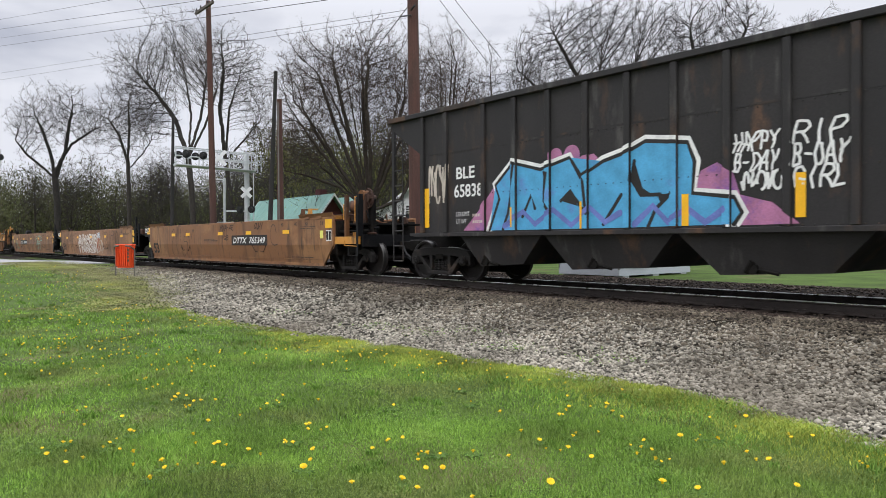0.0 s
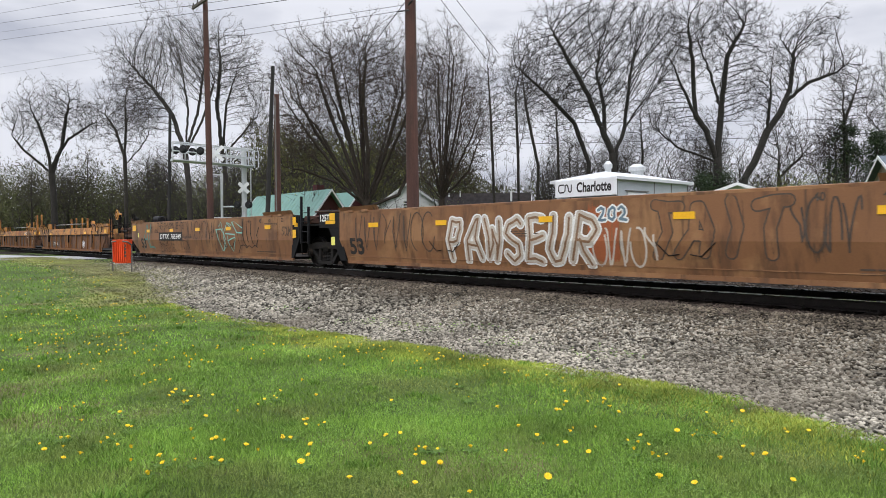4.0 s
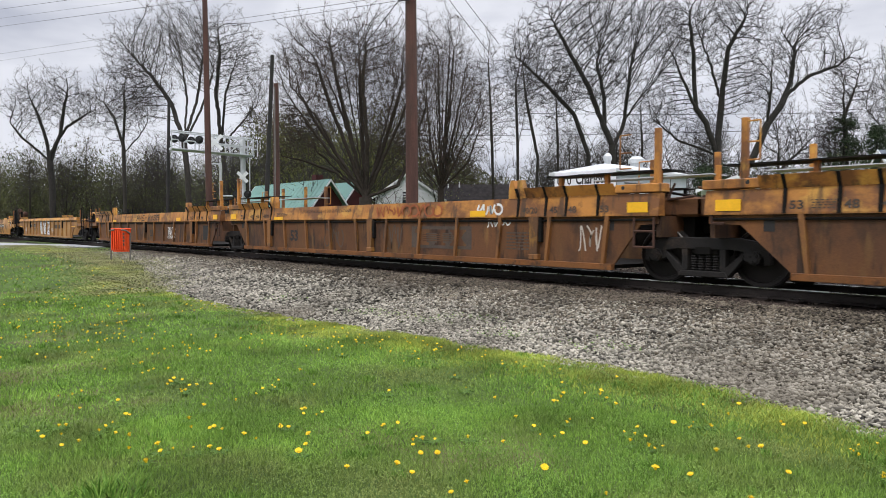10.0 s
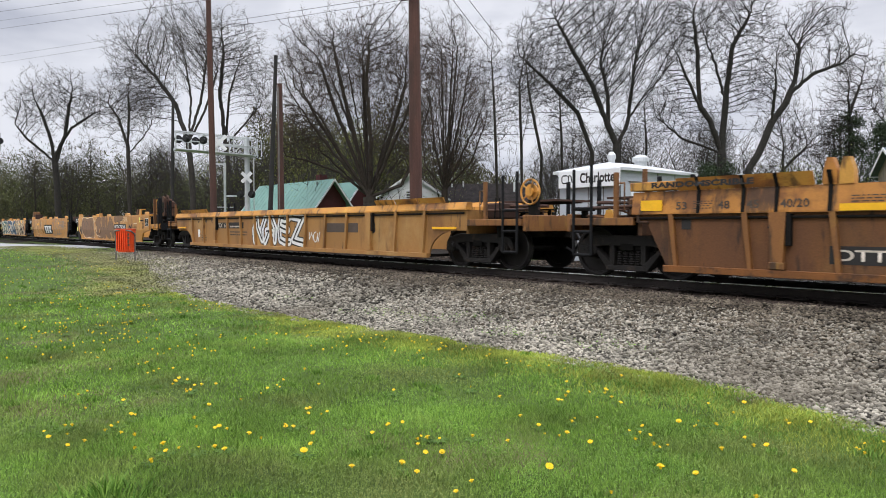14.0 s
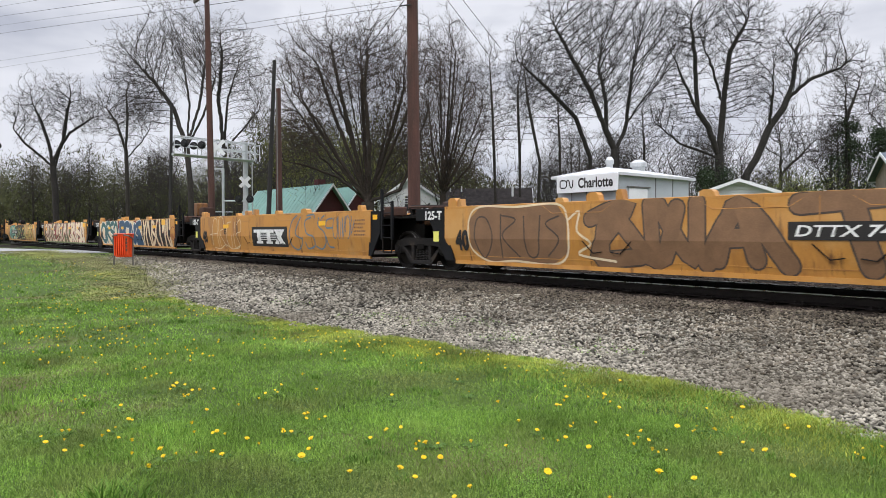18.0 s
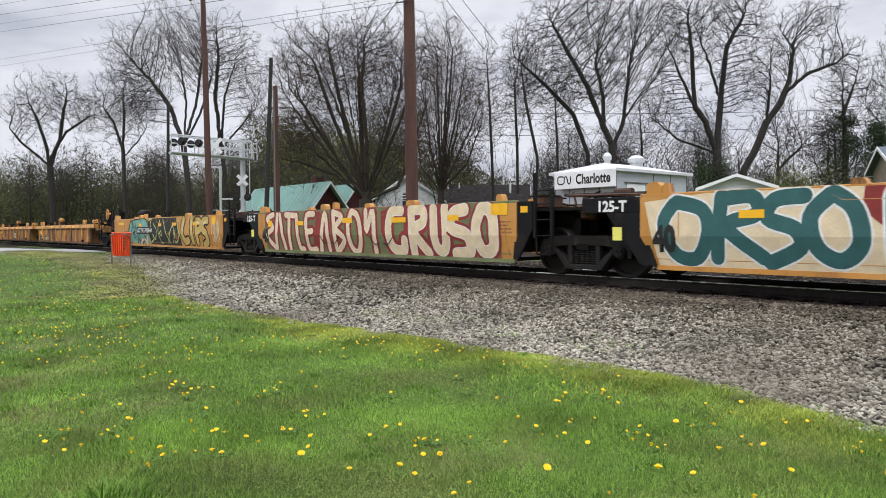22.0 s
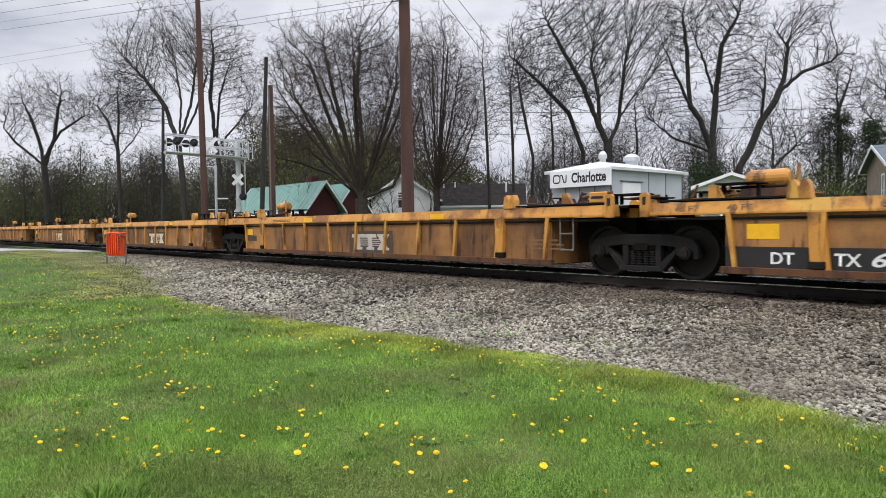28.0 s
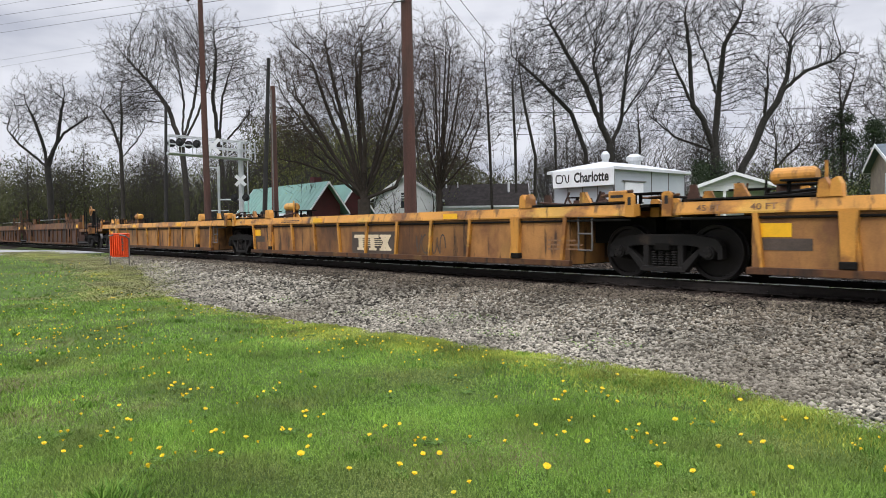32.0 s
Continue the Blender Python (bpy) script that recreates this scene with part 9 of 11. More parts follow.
def curve_through(pts, k=5):
    """A smooth line through points, for the sweep of a spray can."""
    closed = pts[0] == pts[-1]
    n = len(pts)
    out = []
    for i in range(n - 1):
        p0 = pts[i - 1] if i else (pts[-2] if closed else pts[0])
        p1, p2 = pts[i], pts[i + 1]
        p3 = pts[i + 2] if i + 2 < n else (pts[1] if closed else pts[-1])
        for j in range(k):
            t = j / k
            out.append(tuple(0.5 * (2 * b + (c - a) * t + (2 * a - 5 * b + 4 * c - d) * t * t + (3 * b - a - 3 * c + d) * t ** 3) for a, b, c, d in zip(p0, p1, p2, p3)))
    return out + [pts[-1]]


def spray(car, pts, layers, lift):
    """One swept stroke with round ends, in layers of (width, paint), the widest first."""
    top = 3.6 if car == hop else 1.53
    low = 1.16 if car == hop else 0.285
    line = curve_through([(s - PLACE[car], z) for s, z in pts], 1 if car in (hop, U765c) else 5)
    for j, (w, m) in enumerate(layers):
        bm = bmesh.new()
        L, R, n = [], [], len(line)
        for i, p in enumerate(line):
            a, b = line[max(i - 1, 0)], line[min(i + 1, n - 1)]
            d = math.hypot(b[0] - a[0], b[1] - a[1]) or 1.0
            nx, nz, y = -(b[1] - a[1]) / d * w / 2, (b[0] - a[0]) / d * w / 2, -0.00003 * i
            L.append(bm.verts.new((p[0] + nx, y, p[1] + nz)))
            R.append(bm.verts.new((p[0] - nx, y, p[1] - nz)))
        for i in range(n - 1):
            bm.faces.new((L[i], L[i + 1], R[i + 1], R[i]))
        for e, q, sg in ((0, 1, 1), (n - 1, n - 2, -1)):
            a0 = math.atan2(line[e][1] - line[q][1], line[e][0] - line[q][0])
            arc = [bm.verts.new((line[e][0] + w / 2 * math.cos(a0 + t), L[e].co.y, line[e][1] + w / 2 * math.sin(a0 + t))) for t in (-1.0, -0.5, 0, 0.5, 1.0)]
            bm.faces.new([L[e] if sg > 0 else R[e]] + arc + [R[e] if sg > 0 else L[e]])
        for v in bm.verts:
            v.co.z = min(max(v.co.z, low), top)
        decal("graffiti", bm, car, m, lift + 0.0009 * j, "sweeping spray painted stroke")


def field(car, pts, m, lift):
    """A filled patch of sprayed colour."""
    bm = bmesh.new()
    bm.faces.new([bm.verts.new((s - PLACE[car], 0, z)) for s, z in pts])
    bmesh.ops.triangulate(bm, faces=bm.faces[:])
    decal("graffiti", bm, car, m, lift, "filled patch of sprayed colour")


# hopper: blue lettering with white and black outlines on a pink cloud, stencils and tags
c = hop
def cloud(car, blobs, m, lift=0.003):
    """Soft overlapping round puffs of sprayed paint."""
    for i, (s, z, r) in enumerate(blobs):
        bm = bmesh.new()
        bm.faces.new([bm.verts.new((s - PLACE[car] + r * math.cos(t), 0, max(1.16, z + r * math.sin(t)))) for t in (6.2832 * k / 22 for k in range(22))])
        decal("graffiti", bm, car, m, lift + 0.0001 * i, "sprayed pink cloud")


cloud(c, ((-9.3, 2.62, 0.16), (-8.9, 2.6, 0.2)), P_PINK, 0.0043)
marks(c, "BLE", -12.30, -11.68, 2.37, 2.64, P_WHITE)
marks(c, "65838", -12.38, -11.42, 1.95, 2.25, P_WHITE)
marks(c, "LD LMT", -12.30, -11.85, 1.52, 1.62, P_WHITE, off=0.0)
marks(c, "LT WT", -12.30, -11.95, 1.35, 1.45, P_WHITE, off=0.0)
bars(c, -11.75, -11.35, 1.35, 1.65, 2, P_FADE)
scrawl(c, -13.35, -12.6, 1.85, 2.75, P_FADE, 4, 0.06, 5)
for r, (w1, w2) in enumerate((("HAPPY", "RIP"), ("B-DAY", "B-DAY"), ("", "GIRL"))):
    if w1:
        letters(c, w1, -5.62, -4.92, 2.32 - r * 0.31, 2.62 - r * 0.31, ((0.036, P_WHITE),), 20 + r, 0.03, 0.05, 1.0, 0.012)
    else:
        scrawl(c, -5.5, -4.88, 1.72, 2.0, P_WHITE, 22, 0.045, 5, 0.012)
    letters(c, w2, -4.72, -3.95, 2.36 - r * 0.33, 2.70 - r * 0.33, ((0.040, P_WHITE),), 30 + r, 0.03, 0.05, 1.0, 0.012)
for s, z0, z1, w in ((-13.38, 1.28, 2.22, 0.17), (-10.5, 1.24, 1.66, 0.1), (-8.65, 1.18, 1.70, 0.11), (-6.47, 1.19, 1.72, 0.13), (-4.6, 1.28, 1.94, 0.15), (-2.6, 1.2, 1.75, 0.13)):
    board(c, s - w / 2, s + w / 2, z0, z1, P_REFLECT, "reflector", 0.014)
for z in (3.04, 2.05, 1.22):
    bm = bmesh.new()
    for i in range(90):
        x = HL + 0.1 + i * (HR - HL - 0.2) / 89
        rod(bm, (x, 0.0, z - 0.05), (x, -0.012, z - 0.05), 0.016, 6, 0.01)
    decal("rivet_row", bm, c, HOPPER_BLACK, 0.0)

# brown cars
for c, s0 in ((U765a, -24.87), (U765c, -68.01)):
    board(c, s0, s0 + 2.9, 0.83, 1.19, P_BLACK, "panel", 0.004, "black lettering panel")
    marks(c, "DTTX  765349", s0 + 0.14, s0 + 2.76, 0.90, 1.12, P_WHITE, 0.008, 0.015, 0.25)
c = U765a
reflect(c, (-31.0, 1.27, 0.45, 0.12), (-29.3, 1.27, 0.45, 0.12), (-25.9, 1.27, 0.45, 0.12), (-23.4, 1.27, 0.45, 0.12), (-20.6, 1.27, 0.45, 0.12), (-17.95, 1.48, 0.38, 0.26))
letters(c, "MIA-AE", -25.9, -24.7, 1.38, 1.58, ((0.03, P_BLACK),), 81, 0.03, 0.05)
letters(c, "GB", -25.6, -25.15, 1.02, 1.2, ((0.03, P_BLACK),), 82, 0.02)
letters(c, "GUHY", -22.95, -22.3, 1.38, 1.6, ((0.03, P_BLACK),), 83, 0.03, 0.05)
board(c, -18.1, -17.8, 0.97, 1.29, P_WHITE, "placard", 0.006, "white placard with black squares")
board(c, -18.08, -17.965, 1.0, 1.26, P_BLACK, "placard_square", 0.009)
board(c, -17.935, -17.82, 1.0, 1.26, P_BLACK, "placard_square", 0.009)
board(c, -18.45, -18.27, 1.05, 1.28, P_LEMON, "placard", 0.006)
c = U765b
letters(c, "PAWSEUR", -48.0, -43.7, 0.36, 1.42, ((0.24, P_WHITE), (0.17, P_FADE), (0.05, P_UMBER)), 3, 0.10, 0.1)
patch(c, -43.9, -43.2, 0.5, 1.5, P_RUST, 0.004, 8, 0.1)
letters(c, "202", -43.7, -43.0, 1.2, 1.52, ((0.11, P_WHITE), (0.05, P_PALE)), 4, 0.03)
scrawl(c, -43.8, -42.4, 0.4, 1.1, P_FADE, 43, 0.04, 5)
letters(c, "TAIT", -42.6, -40.1, 0.55, 1.55, ((0.22, P_DUST), (0.17, BROWN_CAR)), 5, 0.1, 0.05)
scrawl(c, -40.2, -39.2, 0.7, 1.5, P_DUST, 44, 0.03, 4)
scrawl(c, -52.0, -48.5, 0.6, 1.55, P_DUST, 45, 0.03, 8)
reflect(c, (-44.95, 1.29, 0.36, 0.12), (-41.9, 1.29, 0.40, 0.12), (-38.8, 1.29, 0.44, 0.12), (-51.0, 1.27, 0.45, 0.12), (-48.2, 1.28, 0.4, 0.12), (-36.78, 1.44, 0.22, 0.25), (-36.78, 1.08, 0.22, 0.25))
c = U765c
letters(c, "SCUM", -56.2, -55.6, 1.0, 1.3, ((0.03, P_DUST),), 9, 0.02)
scrawl(c, -65.0, -61.7, 0.9, 1.6, P_DUST, 46, 0.028, 8)
letters(c, "AL", -70.2, -68.6, 0.45, 1.56, ((0.08, P_SEA),), 47, 0.12, 0.1)
letters(c, "THE-DYNOMITE-TE", -68.25, -64.9, 1.33, 1.6, ((0.025, P_BLACK),), 91, 0.03, 0.04)
letters(c, "ORUBEL", -68.6, -68.05, 1.17, 1.33, ((0.018, P_BLACK),), 92, 0.02)
letters(c, "CRUDE", -68.0, -66.1, 0.34, 0.82, ((0.15, P_BLACK), (0.115, BROWN_CAR)), 93, 0.03, -0.12, square=True)
marks(c, "40", -69.1, -68.93, 1.36, 1.48, P_BLACK, 0.005)
marks(c, "20", -69.1, -68.93, 1.2, 1.32, P_BLACK, 0.005)
reflect(c, (-63.4, 1.28, 0.46, 0.13), (-66.4, 1.27, 0.42, 0.13), (-60.4, 1.28, 0.44, 0.13), (-57.2, 1.29, 0.44, 0.13), (-69.5, 1.27, 0.42, 0.13), (-55.35, 1.46, 0.22, 0.25), (-55.35, 1.06, 0.22, 0.25), (-71.6, 1.42, 0.5, 0.27))
board(c, -71.05, -70.9, 0.98, 1.18, P_LEMON, "placard", 0.006)
for c, e in ((U765a, -34.2), (U765b, -52.7), (U765c, -71.1)):
    marks(c, "53", e + 0.5, e + 1.2, 0.47, 0.93, P_BLACK, 0.005, 0.03)
    bars(c, PLACE[c] + 6.3, PLACE[c] + 7.3, 1.35, 1.45, 2, P_DUST)
    bars(c, PLACE[c] + 5.6, PLACE[c] + 7.0, 0.40, 0.52, 2, P_DUST)
    bars(c, PLACE[c] - 1.6, PLACE[c] - 0.2, 0.95, 1.1, 3, P_DUST)
    for w, dx in (("40", 5.0), ("45", 5.9), ("48", 6.6), ("53", 7.5)):
        marks(c, w, PLACE[c] + dx, PLACE[c] + dx + 0.17, 1.44, 1.57, P_DUST)
for c, T in ((U765b, -54.2), (U765a, -35.4)):
    lettering("125T", T + 0.60 - PLACE[c], -1.463, 1.50, 0.27, P_WHITE, c, 0.008)
    plate(c, "reflector", T + 1.04 - PLACE[c], 1.54, 0.30, 0.20, P_REFLECT, -1.463)
    plate(c, "reflector", T + 0.93 - PLACE[c], 1.38, 0.52, 0.10, P_REFLECT, -1.463)
for c, T in ((U742a, -173.75), (U742b, -189.0), (U742c, -204.0), (U742d, -219.1)):
    lettering("125-T", T + 0.96 - PLACE[c], -1.463, 1.33, 0.27, P_WHITE, c, 0.010)

# ribbed ochre cars
c = U729a
board(c, -91.05, -88.5, 0.42, 0.74, P_DUST, "panel", 0.003)
marks(c, "729846", -89.9, -88.6, 0.48, 0.69, P_FADE, 0.006)
marks(c, "DTT", -90.9, -90.2, 0.48, 0.69, RUST_PANEL, 0.006)
marks(c, "53", -85.07, -84.62, 0.52, 0.86, P_BLACK, 0.006, 0.04)
scrawl(c, -86.6, -86.1, 0.5, 0.74, P_RUST, 50, 0.04, 4)
scrawl(c, -88.3, -87.3, 0.45, 0.92, P_DUST, 51, 0.045, 5)
scrawl(c, -82.3, -81.5, 0.35, 0.8, P_WHITE, 52, 0.04, 5)
c = U729b
logo(c, -102.6, -100.4, 0.46, 0.98, P_DUST, RUST_PANEL)
scrawl(c, -97.37, -96.83, 0.52, 1.0, P_FADE, 53, 0.03, 3)
scrawl(c, -99.9, -99.2, 0.97, 1.12, P_WHITE, 54, 0.03, 4)
scrawl(c, -103.8, -103.0, 0.4, 1.0, P_DUST, 55, 0.04, 3)
scrawl(c, -106.8, -105.8, 0.4, 0.9, P_DUST, 56, 0.04, 4)
bars(c, -99.3, -98.3, 0.5, 0.9, 6, P_DUST)
marks(c, "53", -108.9, -108.4, 0.52, 0.86, P_BLACK, 0.006, 0.04)
c = U729c
board(c, -127.1, -126.0, 0.42, 0.68, P_BLACK, "panel", 0.003)
marks(c, "729846", -127.0, -126.1, 0.47, 0.63, P_FADE, 0.006)
board(c, -128.4, -127.45, 0.42, 0.68, P_BLACK, "panel", 0.003)
marks(c, "DTT", -128.3, -127.65, 0.47, 0.63, P_FADE, 0.006)
marks(c, "53", -122.52, -122.1, 0.5, 0.8, P_BLACK, 0.006, 0.04)
letters(c, "TNKYS", -120.15, -119.2, 0.42, 0.92, ((0.028, P_WHITE),), 57, 0.06, 0.15)
scrawl(c, -124.4, -123.2, 0.5, 0.9, P_DUST, 58, 0.04, 5)
board(c, -116.1, -115.5, 0.44, 1.0, P_BLACK, "panel", 0.003)
bars(c, -121.6, -121.0, 0.55, 0.85, 3, P_DUST)
for c in (U729a, U729b, U729c):
    SURF[c] = ("flat", -HW + 0.002)
    half = {U729a: 8.875, U729b: 8.925, U729c: 8.85}[c]
    for w, dx, wd in (("53", 1.13, 0.2), ("48", 1.88, 0.2), ("45", 2.35, 0.2), ("40/20", 2.98, 0.42)):
        for e in (-1, 1):
            m0 = PLACE[c] + e * (half - dx)
            marks(c, w, m0 - wd / 2, m0 + wd / 2, 1.24, 1.37, P_DUST, 0.0)
    marks(c, "52300 LBS MAX.GROSS WT FOR 20 FT CONTAINER", PLACE[c] - 3.55, PLACE[c] - 0.75, 1.37, 1.46, P_DUST, -0.02, 0.0)
    bars(c, PLACE[c] - half + 1.35, PLACE[c] - half + 1.7, 1.25, 1.4, 4, P_DUST, 0.0)
    bars(c, PLACE[c] - half + 3.75, PLACE[c] - half + 4.5, 1.3, 1.42, 3, P_DUST, 0.0)
    reflect(c, (PLACE[c] - half + 3.9, 1.23, 0.6, 0.1), (PLACE[c] + 4.4, 1.26, 0.5, 0.13))
scrawl(U729b, -104.1, -101.4, 1.22, 1.5, P_RUST, 60, 0.05, 9, 0.0)
scrawl(U729b, -100.2, -99.4, 1.24, 1.45, P_WHITE, 61, 0.05, 4, 0.0)
letters(U729c, "ANE-HYSS", -124.3, -121.0, 1.22, 1.48, ((0.04, P_BLACK),), 62, 0.03, 0.08, 0.9, 0.0)
letters(U729a, "MEB", -86.65, -86.0, 1.36, 1.55, ((0.022, P_BLACK),), 63, 0.02, 0.05, 0.9, 0.0)
letters(U729a, "MULW", -83.9, -83.0, 1.22, 1.5, ((0.03, P_BLACK),), 64, 0.03, 0.05, 0.9, 0.0)
for c, s, z, w in ((U729a, -91.62, 0.78, "B"), (U729c, -129.2, 0.93, "A")):
    marks(c, w, s - 0.06, s + 0.06, z, z + 0.16, P_BLACK, 0.02)
marks(U729c, "RANDOMSCRIBLE", -131.25, -129.45, 1.61, 1.71, P_BLACK, 0.075, 0.05)
c = U659
letters(c, "NAEZ", -147.4, -143.7, 0.35, 1.4, ((0.34, P_BLACK), (0.26, P_WHITE), (0.06, P_BLACK)), 11, 0.15, 0.1, 1.05)
board(c, -142.4, -140.7, 0.8, 1.06, P_DUST, "panel", 0.003)
marks(c, "53", -140.3, -139.85, 0.78, 1.1, P_BLACK, 0.006, 0.04)
board(c, -151.0, -148.2, 0.9, 1.12, P_BLACK, "panel", 0.003, "black lettering panel")
marks(c, "DTTX  659", -150.85, -149.5, 0.93, 1.09, P_FADE, 0.006, 0.02, 0.2)
bars(c, -149.4, -148.4, 0.94, 1.08, 1, P_FADE, 0.006)
scrawl(c, -143.5, -142.8, 0.5, 0.8, P_WHITE, 64, 0.03, 4)
board(c, -152.55, -152.35, 0.55, 0.85, P_WHITE, "placard", 0.006, "white paper placard")
bars(c, -152.2, -151.6, 0.42, 0.7, 3, P_DUST)
bars(c, -149.4, -147.9, 0.65, 0.85, 2, P_DUST)
for w, s in (("53", -152.6), ("48", -151.8), ("45", -151.2)):
    marks(c, w, s, s + 0.2, 1.12, 1.26, P_DUST)

# yellow cars
c = U742a
board(c, -164.4, -162.25, 0.83, 1.10, P_BLACK, "panel", 0.02, "black lettering panel")
marks(c, "DTTX 742540", -164.3, -162.35, 0.88, 1.05, P_WHITE, 0.024, 0.02, 0.2)
scrawl(c, -161.85, -161.2, 0.66, 1.08, P_BLACK, 65, 0.03, 5)
letters(c, "MEAHK", -163.0, -162.0, 1.2, 1.46, ((0.025, P_CREAM),), 90, 0.03)
board(c, -159.17, -158.67, 0.99, 1.36, P_WHITE, "placard", 0.005, "black stencil block with a white outline")
for s0, s1, z0, z1 in ((-159.15, -158.93, 1.11, 1.34), (-158.91, -158.69, 1.11, 1.34), (-159.15, -158.69, 1.01, 1.09)):
    board(c, s0, s1, z0, z1, P_BLACK, "placard_square", 0.008)
bars(c, -159.13, -159.0, 1.03, 1.07, 1, P_WHITE, 0.011, 3)
bars(c, -158.88, -158.82, 1.24, 1.30, 2, P_WHITE, 0.011, 4)
bars(c, -159.25, -158.75, 1.40, 1.46, 2, P_UMBER, 0.005, 5)
board(c, -160.11, -159.93, 1.18, 1.42, P_LEMON, "placard", 0.006, "pale yellow square sticker")
for z in (1.02, 0.87):
    for s0, s1, z0, z1 in ((-159.57, -159.53, z, z + 0.13), (-159.44, -159.40, z, z + 0.13), (-159.57, -159.4, z + 0.11, z + 0.135)):
        board(c, s0, s1, z0, z1, P_BLACK, "stencil_bracket", 0.006)
bars(c, -160.98, -160.42, 0.80, 1.10, 5, P_BLACK, 0.005, 6)
board(c, -160.98, -160.42, 1.11, 1.15, P_CREAM, "stencil_strip", 0.005)
bars(c, -161.0, -160.72, 1.33, 1.47, 4, P_UMBER, 0.005, 7)
bars(c, -159.75, -159.35, 1.31, 1.46, 4, P_UMBER, 0.005, 8)
part("pull_latch", rods([((-159.86 - PLACE[c], -HW - 0.03, 1.27), (-159.68 - PLACE[c], -HW - 0.03, 1.26)), ((-159.5 - PLACE[c], -HW - 0.03, 1.27), (-159.24 - PLACE[c], -HW - 0.03, 1.24))], 0.018, 6), RUST_DARK, c, "rusty latch rod")
part("latch_plate", bx(-159.72 - PLACE[c], -159.48 - PLACE[c], -HW - 0.045, -HW, 1.23, 1.29, bevel=0.012), GRIME, c)
c = U742b
logo(c, -182.7, -180.1, 0.46, 1.12, P_BLACK, P_WHITE)
scrawl(c, -177.3, -176.2, 0.75, 1.4, P_PALE, 66, 0.03, 5)
marks(c, "E", -185.05, -184.85, 0.86, 1.06, P_BLACK, 0.006)
bars(c, -176.2, -175.6, 0.85, 1.35, 5, P_UMBER)
reflect(c, (-184.9, 1.15, 0.5, 0.14), (-177.9, 1.2, 0.4, 0.13))
c = U742c
reflect(c, (-191.75, 1.38, 0.5, 0.24), (-198.0, 1.15, 0.45, 0.13), (-195.1, 1.17, 0.45, 0.13), (-193.0, 1.18, 0.5, 0.13), (-200.4, 1.15, 0.4, 0.13))
c = U742d
board(c, -217.0, -205.9, 0.29, 1.50, P_OLIVE, "graffiti", 0.003, "olive base coat of the graffiti")
reflect(c, (-216.6, 1.15, 0.3, 0.2), (-214.6, 1.15, 0.45, 0.13), (-211.9, 1.2, 0.5, 0.14), (-209.5, 1.18, 0.6, 0.13), (-207.4, 1.2, 0.4, 0.13), (-205.9, 1.36, 0.5, 0.25))
bars(c, -206.1, -205.5, 0.85, 1.15, 4, P_UMBER)
c = U742e
board(c, -230.75, -228.35, 0.79, 1.12, P_BLACK, "panel", 0.016, "black lettering panel")
marks(c, "DTTX 742540", -230.6, -228.5, 0.86, 1.06, P_WHITE, 0.020, 0.02, 0.2)
scrawl(c, -221.6, -220.8, 0.5, 1.35, P_CREAM, 68, 0.035, 6)
marks(c, "40", -232.62, -232.22, 0.5, 0.95, P_BLACK, 0.006, 0.05, 0.15)
reflect(c, (-230.2, 1.22, 0.5, 0.13), (-227.4, 1.2, 0.4, 0.13), (-225.6, 1.22, 0.5, 0.13), (-223.2, 1.22, 0.5, 0.15), (-221.3, 1.32, 0.4, 0.3), (-233.2, 1.3, 0.9, 0.12))
for c in (U742a, U742b, U742c, U742d):
    marks(c, "40", PLACE[c] - (7.2 if c == U742a else 6.2) + (0.75 if c == U742a else 0.45), PLACE[c] - (7.2 if c == U742a else 6.2) + (1.2 if c == U742a else 0.9), 0.52, 1.0, P_BLACK, 0.014, 0.05)

# teal and navy letters on cream, then cream letters on a black field
field(U742c, ((-202.31, 1.39), (-201.18, 1.5), (-198.41, 1.5), (-196.89, 1.47), (-195.38, 1.5), (-194.88, 1.5), (-194.62, 0.3), (-197.14, 0.3), (-199.87, 0.3), (-202.06, 0.3)), P_CREAM, 0.0034)
field(U742c, ((-194.88, 1.5), (-194.09, 1.5), (-192.53, 1.5), (-190.95, 1.5), (-190.87, 0.3), (-192.53, 0.3), (-194.69, 0.3)), P_BLACK, 0.0040)
field(U742c, ((-198.82, 1.5), (-198.41, 1.5), (-198.55, 0.91), (-198.85, 1.18)), P_RED, 0.0046)
field(U742c, ((-196.22, 1.48), (-194.88, 1.5), (-194.95, 1.13), (-195.38, 1.25)), P_RED, 0.0046)
field(U742c, ((-195.43, 0.33), (-195.14, 0.53), (-194.99, 0.3)), P_RED, 0.0046)
field(U742c, ((-197.95, 0.42), (-197.82, 0.3), (-198.15, 0.3)), P_RED, 0.0046)
field(U742c, ((-197.37, 1.48), (-196.78, 1.47), (-197.07, 1.28)), P_RED, 0.0046)
spray(U742c, ((-201.71, 1.37), (-201.94, 1.01), (-201.72, 0.51), (-201.33, 0.45), (-201.12, 0.86), (-201.22, 1.23), (-201.68, 1.37)), ((0.30, P_WHITE), (0.235, P_TEAL)), 0.006)
spray(U742c, ((-200.89, 1.43), (-200.98, 0.46)), ((0.30, P_WHITE), (0.235, P_TEAL)), 0.006)
spray(U742c, ((-200.89, 1.39), (-200.4, 1.42), (-200.31, 1.15), (-200.81, 0.96), (-200.22, 0.47)), ((0.30, P_WHITE), (0.235, P_TEAL)), 0.006)
spray(U742c, ((-199.62, 1.4), (-200.05, 1.35), (-200.15, 1.08), (-199.74, 0.91), (-199.68, 0.64), (-200.12, 0.4)), ((0.30, P_WHITE), (0.235, P_TEAL)), 0.006)
